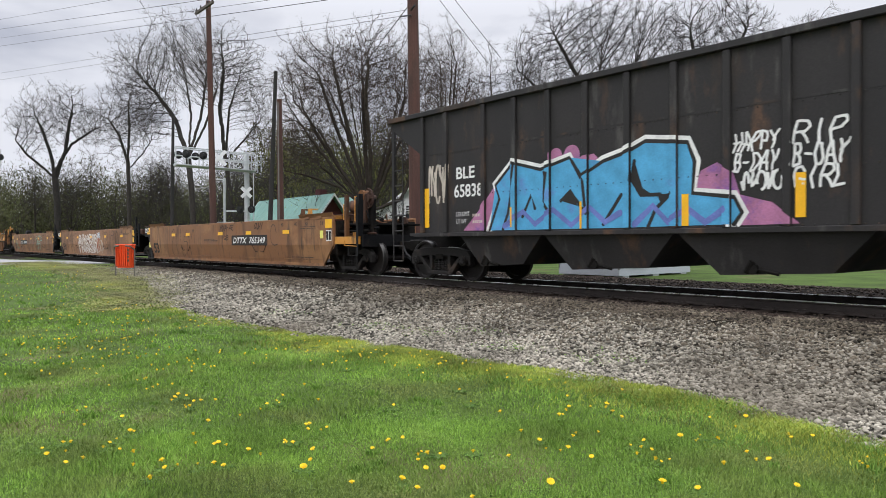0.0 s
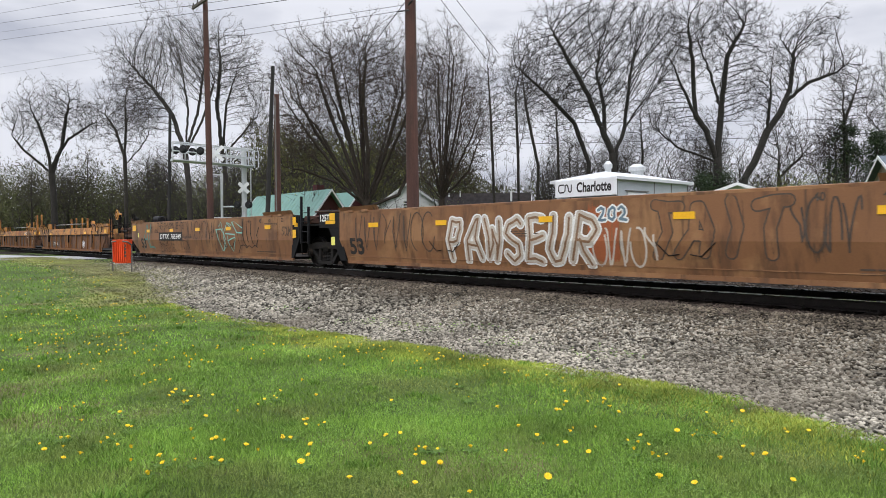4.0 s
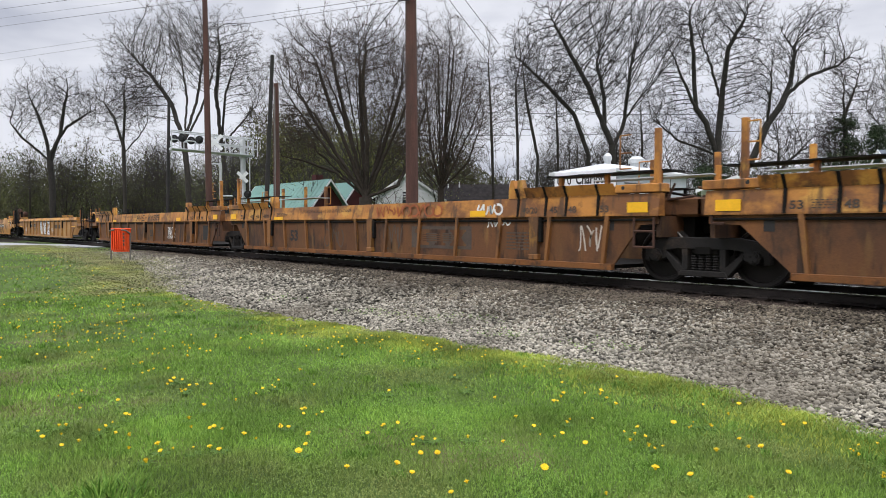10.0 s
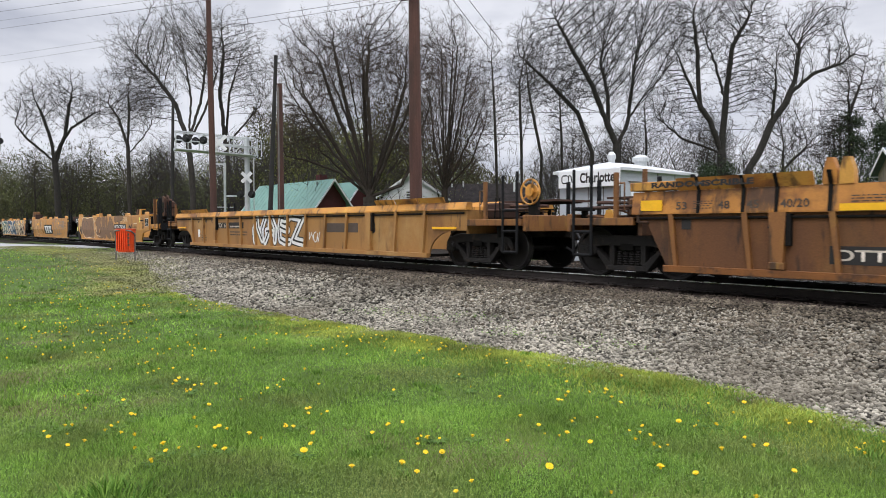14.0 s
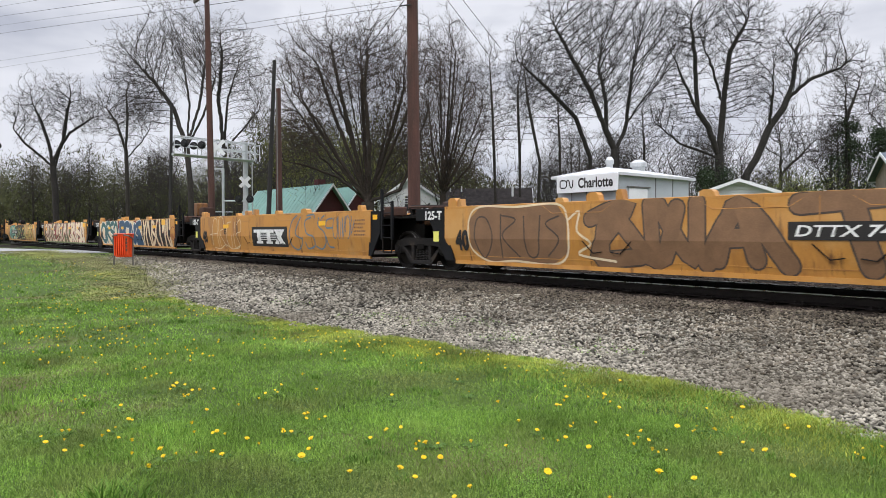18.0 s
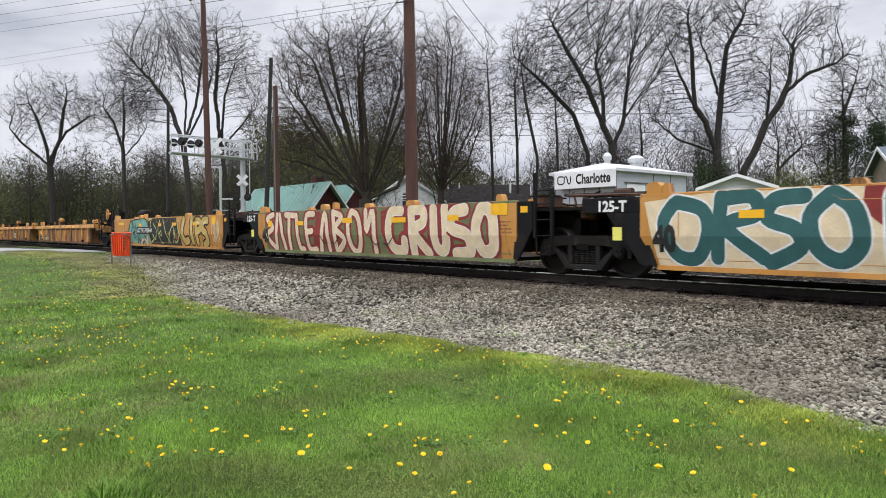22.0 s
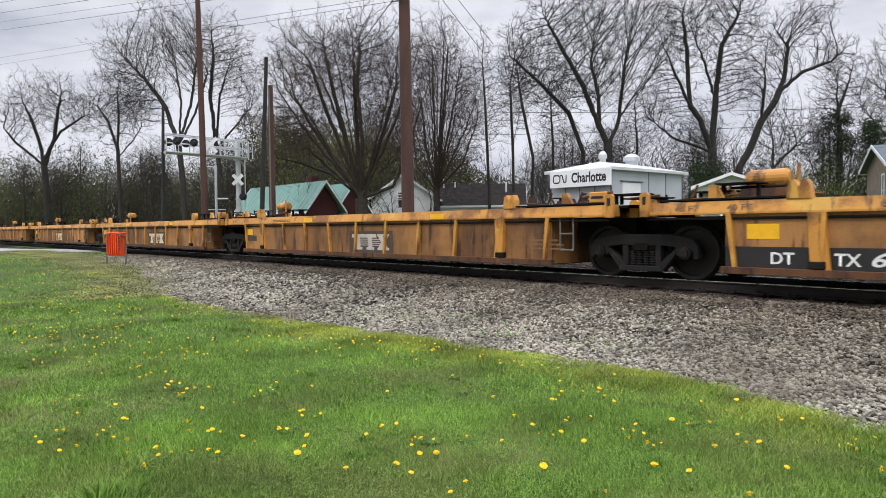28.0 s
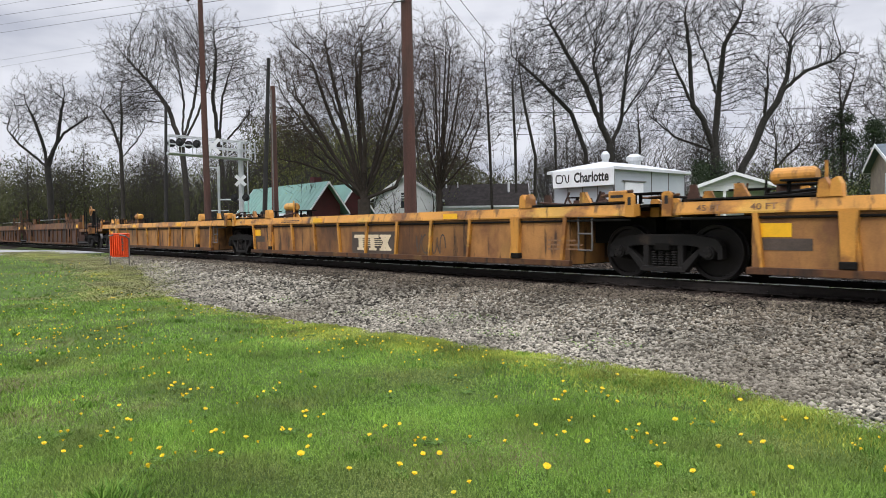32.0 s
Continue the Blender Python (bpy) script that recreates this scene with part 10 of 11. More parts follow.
spray(U742c, ((-199.23, 1.42), (-199.53, 1.1), (-199.44, 0.64), (-199.12, 0.46), (-198.86, 0.72), (-198.94, 1.18), (-199.21, 1.42)), ((0.30, P_WHITE), (0.235, P_TEAL)), 0.006)
spray(U742c, ((-198.41, 1.35), (-198.39, 0.53)), ((0.40, P_WHITE), (0.32, P_NAVY)), 0.008)
spray(U742c, ((-198.41, 1.34), (-197.81, 1.36), (-197.7, 1.1), (-198.33, 0.92)), ((0.40, P_WHITE), (0.32, P_NAVY)), 0.008)
spray(U742c, ((-196.92, 1.3), (-197.4, 1.31), (-197.6, 0.91), (-197.3, 0.48), (-196.87, 0.51)), ((0.40, P_WHITE), (0.32, P_NAVY)), 0.008)
spray(U742c, ((-196.71, 0.45), (-196.62, 1.27), (-196.07, 0.41), (-195.98, 1.22)), ((0.40, P_WHITE), (0.32, P_NAVY)), 0.008)
spray(U742c, ((-195.11, 1.34), (-195.67, 1.23), (-195.73, 0.9), (-195.21, 0.86)), ((0.40, P_WHITE), (0.32, P_NAVY)), 0.008)
spray(U742c, ((-195.73, 0.9), (-195.65, 0.45), (-194.95, 0.42)), ((0.40, P_WHITE), (0.32, P_NAVY)), 0.008)
field(U742c, ((-195.95, 1.06), (-195.43, 1.38), (-195.28, 1.13), (-194.88, 0.79), (-194.84, 0.32), (-195.69, 0.33)), P_NAVY, 0.0105)
spray(U742c, ((-195.58, 1.14), (-195.79, 0.86), (-195.53, 0.75)), ((0.07, P_CREAM),), 0.012)
spray(U742c, ((-196.33, 1.15), (-196.5, 0.74)), ((0.07, P_CREAM),), 0.012)
spray(U742c, ((-198.01, 1.21), (-197.95, 1.06)), ((0.07, P_CREAM),), 0.012)
spray(U742c, ((-194.6, 1.43), (-194.48, 1.03), (-194.62, 0.33)), ((0.20, P_RED), (0.155, P_CREAM)), 0.006)
spray(U742c, ((-194.18, 1.47), (-194.48, 1.02)), ((0.20, P_RED), (0.155, P_CREAM)), 0.006)
spray(U742c, ((-193.9, 1.46), (-194.16, 0.9), (-194.17, 0.34)), ((0.20, P_RED), (0.155, P_CREAM)), 0.006)
spray(U742c, ((-193.85, 1.38), (-193.71, 0.83), (-193.57, 0.32)), ((0.20, P_RED), (0.155, P_CREAM)), 0.006)
spray(U742c, ((-193.34, 1.44), (-193.41, 0.34)), ((0.20, P_RED), (0.155, P_CREAM)), 0.006)
spray(U742c, ((-193.34, 1.42), (-193.07, 1.33), (-193.26, 1.02), (-192.92, 0.7), (-193.27, 0.37)), ((0.20, P_RED), (0.155, P_CREAM)), 0.006)
spray(U742c, ((-192.59, 1.47), (-192.8, 1.07), (-192.7, 0.54), (-192.48, 0.34)), ((0.20, P_RED), (0.155, P_CREAM)), 0.006)
spray(U742c, ((-192.31, 1.49), (-192.23, 0.9), (-192.11, 0.35)), ((0.20, P_RED), (0.155, P_CREAM)), 0.006)
spray(U742c, ((-191.89, 1.5), (-191.84, 0.97)), ((0.20, P_RED), (0.155, P_CREAM)), 0.006)
spray(U742c, ((-191.84, 0.97), (-191.57, 1.46), (-191.58, 0.33)), ((0.20, P_RED), (0.155, P_CREAM)), 0.006)
spray(U742c, ((-191.3, 1.48), (-191.26, 0.78), (-191.05, 0.35)), ((0.20, P_RED), (0.155, P_CREAM)), 0.006)
spray(U742c, ((-190.95, 0.66), (-190.89, 0.36)), ((0.20, P_RED), (0.155, P_CREAM)), 0.006)
spray(U742c, ((-190.98, 1.5), (-191.0, 1.1)), ((0.20, P_RED), (0.155, P_CREAM)), 0.006)
spray(U742c, ((-190.78, 1.07), (-190.62, 1.16), (-190.41, 1.11), (-190.29, 0.9), (-190.4, 0.65), (-190.64, 0.59), (-190.81, 0.79), (-190.78, 1.07)), ((0.035, P_RED),), 0.006)
spray(U742c, ((-190.75, 0.87), (-190.67, 0.7), (-190.59, 0.87)), ((0.035, P_RED),), 0.006)
spray(U742c, ((-190.54, 0.87), (-190.53, 0.68), (-190.43, 0.68)), ((0.035, P_RED),), 0.006)
# cream letters with red shadows over olive green
field(U742d, ((-213.58, 1.48), (-213.37, 1.48), (-213.59, 0.34), (-213.91, 0.33)), P_RED, 0.0046)
field(U742d, ((-208.23, 1.4), (-208.19, 1.46), (-207.98, 0.3), (-208.19, 0.3)), P_RED, 0.0046)
field(U742d, ((-210.29, 1.42), (-210.07, 1.45), (-209.94, 0.3), (-210.29, 0.91)), P_RED, 0.0046)
field(U742d, ((-210.62, 1.44), (-210.44, 1.44), (-210.51, 0.91), (-210.58, 0.97)), P_RED, 0.0046)
field(U742d, ((-209.29, 1.46), (-209.18, 1.46), (-209.18, 0.36), (-209.29, 0.38)), P_RED, 0.0046)
spray(U742d, ((-216.38, 1.44), (-216.83, 1.3), (-216.41, 1.02), (-216.84, 0.76), (-216.34, 0.35)), ((0.36, P_RED), (0.17, P_WHITE), (0.14, P_CREAM)), 0.006)
spray(U742d, ((-216.1, 1.42), (-216.26, 0.37)), ((0.36, P_RED), (0.17, P_WHITE), (0.14, P_CREAM)), 0.006)
spray(U742d, ((-215.92, 1.42), (-215.67, 0.36)), ((0.36, P_RED), (0.17, P_WHITE), (0.14, P_CREAM)), 0.006)
spray(U742d, ((-214.95, 1.39), (-215.52, 1.42)), ((0.36, P_RED), (0.17, P_WHITE), (0.14, P_CREAM)), 0.006)
spray(U742d, ((-215.3, 1.4), (-215.33, 0.37)), ((0.36, P_RED), (0.17, P_WHITE), (0.14, P_CREAM)), 0.006)
spray(U742d, ((-214.83, 1.39), (-214.72, 0.45), (-214.47, 0.35)), ((0.36, P_RED), (0.17, P_WHITE), (0.14, P_CREAM)), 0.006)
spray(U742d, ((-213.77, 1.42), (-214.18, 1.37), (-214.21, 0.93), (-213.88, 0.91)), ((0.36, P_RED), (0.17, P_WHITE), (0.14, P_CREAM)), 0.006)
spray(U742d, ((-214.21, 0.91), (-214.13, 0.38), (-213.71, 0.36)), ((0.36, P_RED), (0.17, P_WHITE), (0.14, P_CREAM)), 0.006)
spray(U742d, ((-213.44, 0.32), (-213.12, 1.46), (-212.95, 0.37)), ((0.36, P_RED), (0.17, P_WHITE), (0.14, P_CREAM)), 0.006)
spray(U742d, ((-212.66, 1.46), (-212.57, 0.38)), ((0.36, P_RED), (0.17, P_WHITE), (0.14, P_CREAM)), 0.006)
spray(U742d, ((-212.66, 1.44), (-212.21, 1.3), (-212.53, 0.99), (-212.09, 0.67), (-212.48, 0.34)), ((0.36, P_RED), (0.17, P_WHITE), (0.14, P_CREAM)), 0.006)
spray(U742d, ((-211.69, 1.44), (-211.88, 1.06), (-211.78, 0.5), (-211.46, 0.33), (-211.25, 0.77), (-211.39, 1.3), (-211.67, 1.44)), ((0.36, P_RED), (0.17, P_WHITE), (0.14, P_CREAM)), 0.006)
spray(U742d, ((-210.99, 1.44), (-210.95, 0.91), (-210.66, 1.44), (-210.6, 0.34)), ((0.36, P_RED), (0.17, P_WHITE), (0.14, P_CREAM)), 0.006)
spray(U742d, ((-209.41, 1.41), (-209.8, 1.38), (-209.96, 0.97), (-209.81, 0.49), (-209.37, 0.41), (-209.29, 0.66)), ((0.50, P_RED), (0.28, P_WHITE), (0.24, P_CREAM)), 0.008)
spray(U742d, ((-208.98, 1.43), (-208.94, 0.36)), ((0.50, P_RED), (0.28, P_WHITE), (0.24, P_CREAM)), 0.008)
spray(U742d, ((-208.98, 1.41), (-208.54, 1.41), (-208.51, 1.12), (-208.88, 0.9), (-208.36, 0.36)), ((0.50, P_RED), (0.28, P_WHITE), (0.24, P_CREAM)), 0.008)
spray(U742d, ((-208.12, 1.42), (-208.07, 0.61), (-207.84, 0.43), (-207.67, 0.67), (-207.7, 1.43)), ((0.50, P_RED), (0.28, P_WHITE), (0.24, P_CREAM)), 0.008)
spray(U742d, ((-207.01, 1.38), (-207.4, 1.3), (-207.47, 0.98), (-206.93, 0.8), (-206.87, 0.44), (-207.36, 0.37)), ((0.44, P_RED), (0.30, P_WHITE), (0.26, P_CREAM)), 0.010)
spray(U742d, ((-206.46, 1.39), (-206.64, 0.98), (-206.47, 0.47), (-206.11, 0.55), (-206.09, 1.12), (-206.24, 1.37), (-206.44, 1.39)), ((0.44, P_RED), (0.30, P_WHITE), (0.26, P_CREAM)), 0.010)
# mint, black and gold letters
field(U742e, ((-232.04, 0.44), (-231.83, 1.26), (-231.33, 1.44), (-230.54, 1.5), (-229.48, 1.5), (-229.09, 1.2), (-228.91, 0.38), (-230.56, 0.3)), P_MINT, 0.0034)
spray(U742e, ((-232.01, 0.44), (-231.83, 1.26), (-231.33, 1.44), (-230.51, 1.5), (-229.48, 1.5), (-229.09, 1.2)), ((0.06, P_BLACK),), 0.006)
spray(U742e, ((-231.33, 1.39), (-231.6, 0.88), (-231.7, 0.33)), ((0.06, P_BLACK),), 0.006)
spray(U742e, ((-231.33, 1.39), (-231.09, 0.83), (-230.88, 1.24)), ((0.06, P_BLACK),), 0.006)
spray(U742e, ((-230.95, 0.78), (-230.7, 0.37), (-230.51, 1.23)), ((0.06, P_BLACK),), 0.006)
spray(U742e, ((-230.53, 0.58), (-230.02, 0.34), (-229.62, 0.7)), ((0.06, P_BLACK),), 0.006)
spray(U742e, ((-230.0, 1.22), (-230.13, 1.49)), ((0.06, P_BLACK),), 0.006)
spray(U742e, ((-230.31, 0.32), (-230.01, 0.52), (-229.62, 0.54), (-229.44, 0.34)), ((0.20, P_BLACK), (0.14, P_CREAM)), 0.008)
spray(U742e, ((-229.35, 0.34), (-229.22, 0.87)), ((0.20, P_BLACK), (0.14, P_CREAM)), 0.008)
field(U742e, ((-229.16, 1.44), (-228.53, 1.5), (-227.05, 1.5), (-225.38, 1.5), (-225.37, 0.92), (-224.95, 0.58), (-224.93, 0.3), (-226.68, 0.3), (-228.82, 0.33), (-228.94, 0.95)), P_BLACK, 0.0036)
spray(U742e, ((-228.97, 1.4), (-228.55, 1.49), (-228.72, 1.2), (-228.36, 0.61), (-228.77, 0.42)), ((0.055, P_LIME),), 0.007)
spray(U742e, ((-228.31, 1.27), (-227.9, 0.94), (-228.18, 0.54), (-228.42, 0.87)), ((0.055, P_LIME),), 0.007)
spray(U742e, ((-227.39, 1.42), (-227.68, 1.03), (-227.46, 0.47), (-227.18, 0.39)), ((0.055, P_LIME),), 0.007)
spray(U742e, ((-227.48, 0.82), (-227.3, 0.94), (-227.26, 0.71), (-227.48, 0.82)), ((0.055, P_LIME),), 0.007)
spray(U742e, ((-227.0, 1.45), (-226.68, 0.86), (-226.25, 0.39)), ((0.055, P_LIME),), 0.007)
spray(U742e, ((-226.5, 0.39), (-226.1, 0.93), (-225.79, 1.14), (-225.66, 0.78), (-225.88, 0.42)), ((0.055, P_LIME),), 0.007)
spray(U742e, ((-225.05, 1.4), (-225.27, 1.26), (-225.13, 0.92), (-225.27, 0.55), (-225.65, 0.46), (-225.49, 0.98)), ((0.055, P_LIME),), 0.007)
spray(U742e, ((-225.28, 1.25), (-224.95, 0.65)), ((0.055, P_LIME),), 0.007)
field(U742e, ((-225.54, 0.82), (-225.33, 0.85), (-225.27, 0.57), (-225.5, 0.51)), P_RUST, 0.0062)
field(U742e, ((-226.48, 0.82), (-226.22, 0.93), (-226.14, 0.78), (-226.39, 0.7)), P_RUST, 0.0062)
spray(U742e, ((-224.46, 1.39), (-224.72, 0.92), (-224.46, 0.51), (-224.06, 0.55)), ((0.42, P_BLACK), (0.29, P_GOLD)), 0.008)
spray(U742e, ((-223.57, 1.42), (-223.66, 1.03), (-223.57, 0.5)), ((0.42, P_BLACK), (0.29, P_GOLD)), 0.008)
spray(U742e, ((-223.14, 1.32), (-223.07, 0.47)), ((0.42, P_BLACK), (0.29, P_GOLD)), 0.008)
spray(U742e, ((-223.12, 1.31), (-222.73, 1.29), (-222.67, 1.03), (-223.01, 0.9)), ((0.42, P_BLACK), (0.29, P_GOLD)), 0.008)
spray(U742e, ((-221.97, 1.33), (-222.36, 1.3), (-222.46, 1.0), (-222.14, 0.83), (-222.03, 0.53), (-222.4, 0.37)), ((0.42, P_BLACK), (0.29, P_GOLD)), 0.008)
spray(U742e, ((-224.49, 1.3), (-224.65, 0.92)), ((0.09, P_CREAM),), 0.0135)
spray(U742e, ((-223.6, 1.32), (-223.64, 0.97)), ((0.09, P_CREAM),), 0.0135)
spray(U742e, ((-223.04, 1.27), (-222.76, 1.24)), ((0.09, P_CREAM),), 0.0135)
spray(U742e, ((-222.06, 1.29), (-222.31, 1.22)), ((0.09, P_CREAM),), 0.0135)
spray(U742e, ((-231.64, 1.46), (-232.04, 0.94), (-231.82, 0.31)), ((0.07, P_BLACK),), 0.010)
spray(U742e, ((-231.49, 1.37), (-231.32, 0.93), (-231.2, 0.58)), ((0.07, P_BLACK),), 0.010)
spray(U742e, ((-230.98, 1.34), (-231.11, 0.58)), ((0.07, P_BLACK),), 0.010)
spray(U742e, ((-231.32, 0.84), (-230.95, 0.9)), ((0.07, P_BLACK),), 0.010)
spray(U742e, ((-230.69, 0.68), (-230.44, 0.36)), ((0.07, P_BLACK),), 0.010)
# umber letters on the yellow car ahead
field(U742a, ((-171.44, 1.23), (-171.08, 1.5), (-170.0, 1.47), (-168.88, 1.5), (-168.63, 1.19), (-168.62, 0.55), (-169.02, 0.3), (-170.11, 0.36), (-170.83, 0.3), (-171.4, 0.62)), P_UMBER, 0.0036)
spray(U742a, ((-171.44, 1.23), (-171.08, 1.5), (-170.0, 1.47), (-168.88, 1.5), (-168.61, 1.19), (-168.62, 0.55), (-169.02, 0.3), (-170.11, 0.34), (-170.83, 0.3), (-171.4, 0.6), (-171.44, 1.23)), ((0.045, P_CREAM),), 0.006)
spray(U742a, ((-168.58, 1.19), (-168.32, 1.34), (-168.37, 0.97), (-168.05, 0.73), (-168.35, 0.52), (-167.52, 0.41)), ((0.045, P_CREAM),), 0.006)
spray(U742a, ((-171.18, 1.23), (-171.26, 0.79), (-171.0, 0.38), (-170.7, 0.8), (-170.88, 1.23), (-171.18, 1.23)), ((0.035, P_DUST),), 0.006)
spray(U742a, ((-170.44, 1.32), (-170.44, 0.4)), ((0.035, P_DUST),), 0.006)
spray(U742a, ((-170.44, 1.3), (-170.0, 1.2), (-170.39, 0.88), (-169.93, 0.43)), ((0.035, P_DUST),), 0.006)
spray(U742a, ((-169.77, 1.27), (-169.7, 0.52), (-169.4, 0.51), (-169.32, 1.27)), ((0.035, P_DUST),), 0.006)
spray(U742a, ((-168.83, 1.26), (-169.17, 1.11), (-168.82, 0.81), (-169.13, 0.47)), ((0.035, P_DUST),), 0.006)
spray(U742a, ((-168.06, 1.19), (-167.2, 1.44), (-167.94, 0.51), (-166.97, 0.51)), ((0.34, P_DUST), (0.28, P_UMBER)), 0.005)
spray(U742a, ((-166.77, 1.43), (-166.68, 0.46)), ((0.34, P_DUST), (0.28, P_UMBER)), 0.005)
spray(U742a, ((-166.61, 1.42), (-165.95, 0.49), (-165.88, 1.43)), ((0.34, P_DUST), (0.28, P_UMBER)), 0.005)
spray(U742a, ((-165.53, 0.5), (-165.17, 1.45), (-164.89, 0.52)), ((0.34, P_DUST), (0.28, P_UMBER)), 0.005)
spray(U742a, ((-165.38, 0.84), (-165.0, 0.87)), ((0.34, P_DUST), (0.28, P_UMBER)), 0.005)
spray(U742a, ((-167.81, 0.43), (-167.6, 1.3), (-166.62, 0.42), (-166.25, 1.34)), ((0.36, P_DUST), (0.30, P_UMBER)), 0.005)
spray(U742a, ((-165.72, 0.44), (-165.12, 1.32), (-164.4, 0.45)), ((0.36, P_DUST), (0.30, P_UMBER)), 0.005)
spray(U742a, ((-164.24, 1.36), (-162.87, 1.47)), ((0.36, P_DUST), (0.30, P_UMBER)), 0.005)
spray(U742a, ((-163.54, 1.39), (-163.28, 0.46)), ((0.36, P_DUST), (0.30, P_UMBER)), 0.005)
# ghostly outlines on the yellow car behind it
spray(U742b, ((-179.44, 1.46), (-179.76, 1.29), (-179.95, 0.91), (-179.86, 0.53), (-179.49, 0.39), (-179.2, 0.55), (-179.11, 0.79)), ((0.05, P_PALE),), 0.006)
spray(U742b, ((-179.22, 1.4), (-179.56, 0.91), (-179.11, 0.73)), ((0.05, P_PALE),), 0.006)
spray(U742b, ((-178.59, 1.38), (-178.94, 1.27), (-178.85, 0.91), (-178.44, 0.8), (-178.41, 0.54), (-178.81, 0.44), (-178.96, 0.62)), ((0.05, P_PALE),), 0.006)
spray(U742b, ((-178.82, 1.44), (-178.42, 1.47), (-178.37, 1.37)), ((0.05, P_PALE),), 0.006)
spray(U742b, ((-178.1, 1.36), (-178.15, 1.14), (-177.78, 0.92), (-177.73, 0.64), (-178.01, 0.44), (-178.33, 0.52)), ((0.05, P_PALE),), 0.006)
spray(U742b, ((-177.79, 1.43), (-177.99, 1.3), (-177.84, 1.13)), ((0.05, P_PALE),), 0.006)
spray(U742b, ((-177.34, 1.34), (-177.64, 1.29), (-177.68, 1.08), (-177.33, 1.07)), ((0.05, P_PALE),), 0.006)
spray(U742b, ((-177.68, 0.81), (-177.58, 0.54), (-177.32, 0.5)), ((0.05, P_PALE),), 0.006)
spray(U742b, ((-186.24, 0.44), (-186.1, 1.34), (-185.76, 1.38), (-185.69, 0.41)), ((0.028, P_CREAM),), 0.006)
spray(U742b, ((-186.38, 0.85), (-185.69, 0.89)), ((0.028, P_CREAM),), 0.006)
spray(U742b, ((-185.5, 0.41), (-185.56, 1.42), (-185.18, 1.45), (-185.15, 1.07), (-185.46, 0.94), (-184.99, 0.38)), ((0.028, P_CREAM),), 0.006)
spray(U742b, ((-184.45, 1.31), (-184.81, 1.23), (-184.87, 0.64), (-184.57, 0.35), (-184.39, 0.81)), ((0.028, P_CREAM),), 0.006)
spray(U742b, ((-184.11, 1.3), (-184.22, 0.41), (-183.8, 0.46), (-184.0, 0.86), (-183.61, 0.98), (-183.67, 1.38), (-183.94, 1.22)), ((0.028, P_CREAM),), 0.006)
spray(U742b, ((-186.1, 0.35), (-185.56, 0.32), (-185.05, 0.47), (-184.45, 0.32), (-183.77, 0.46)), ((0.028, P_CREAM),), 0.006)
# the hopper's blue piece
field(hop, ((-12.06, 1.19), (-11.43, 1.73), (-11.05, 2.13), (-10.79, 1.55), (-11.14, 1.18)), P_PINK, 0.0036)
field(hop, ((-6.31, 1.76), (-6.19, 2.09), (-5.91, 2.2), (-5.64, 2.02), (-5.52, 1.66), (-5.02, 1.52), (-4.61, 1.19), (-5.58, 1.18), (-5.49, 1.37)), P_PINK, 0.0036)
field(hop, ((-8.9, 2.27), (-8.77, 2.54), (-8.37, 2.58), (-8.15, 2.38), (-8.63, 2.18)), P_PINK, 0.0036)
spray(hop, ((-11.2, 1.18), (-10.89, 1.85), (-11.01, 2.15), (-10.49, 2.59), (-9.71, 2.39), (-8.95, 2.56), (-8.7, 2.16), (-8.15, 2.42), (-7.62, 2.54), (-7.24, 2.69), (-6.43, 2.58), (-6.3, 2.25)), ((0.22, P_WHITE),), 0.0046)
spray(hop, ((-6.3, 2.25), (-6.34, 1.73), (-5.62, 1.63), (-5.49, 1.38), (-5.62, 1.2)), ((0.22, P_WHITE),), 0.0046)
field(hop, ((-11.2, 1.18), (-10.89, 1.85), (-11.01, 2.15), (-10.49, 2.59), (-9.71, 2.39), (-8.95, 2.56), (-8.7, 2.16), (-8.15, 2.42), (-7.62, 2.54), (-7.24, 2.69), (-6.43, 2.58), (-6.3, 2.25), (-6.34, 1.73), (-5.62, 1.63), (-5.49, 1.38), (-5.62, 1.2), (-7.78, 1.18), (-9.58, 1.18)), P_SKY, 0.0058)
spray(hop, ((-11.2, 1.18), (-10.89, 1.85), (-11.01, 2.15), (-10.49, 2.59), (-9.71, 2.39), (-8.95, 2.56), (-8.7, 2.16), (-8.15, 2.42), (-7.62, 2.54), (-7.24, 2.69), (-6.43, 2.58), (-6.3, 2.25)), ((0.07, P_BLACK),), 0.0076)
spray(hop, ((-6.3, 2.25), (-6.34, 1.73), (-5.62, 1.63), (-5.49, 1.38), (-5.62, 1.2)), ((0.07, P_BLACK),), 0.0076)
spray(hop, ((-10.42, 2.54), (-10.63, 1.54), (-10.79, 1.19)), ((0.07, P_BLACK),), 0.0076)
spray(hop, ((-10.21, 1.45), (-9.96, 1.88), (-9.86, 1.61)), ((0.07, P_BLACK),), 0.0076)
spray(hop, ((-9.59, 2.35), (-9.62, 1.75), (-9.46, 1.56)), ((0.07, P_BLACK),), 0.0076)
spray(hop, ((-9.17, 1.73), (-8.94, 1.92), (-8.67, 1.59), (-8.55, 1.54)), ((0.07, P_BLACK),), 0.0076)
spray(hop, ((-8.9, 2.49), (-8.59, 2.07), (-8.51, 1.47)), ((0.07, P_BLACK),), 0.0076)
spray(hop, ((-7.47, 2.36), (-7.53, 2.03), (-7.34, 1.75), (-6.95, 1.74)), ((0.07, P_BLACK),), 0.0076)
spray(hop, ((-6.74, 1.75), (-7.04, 1.49), (-7.19, 1.19)), ((0.07, P_BLACK),), 0.0076)
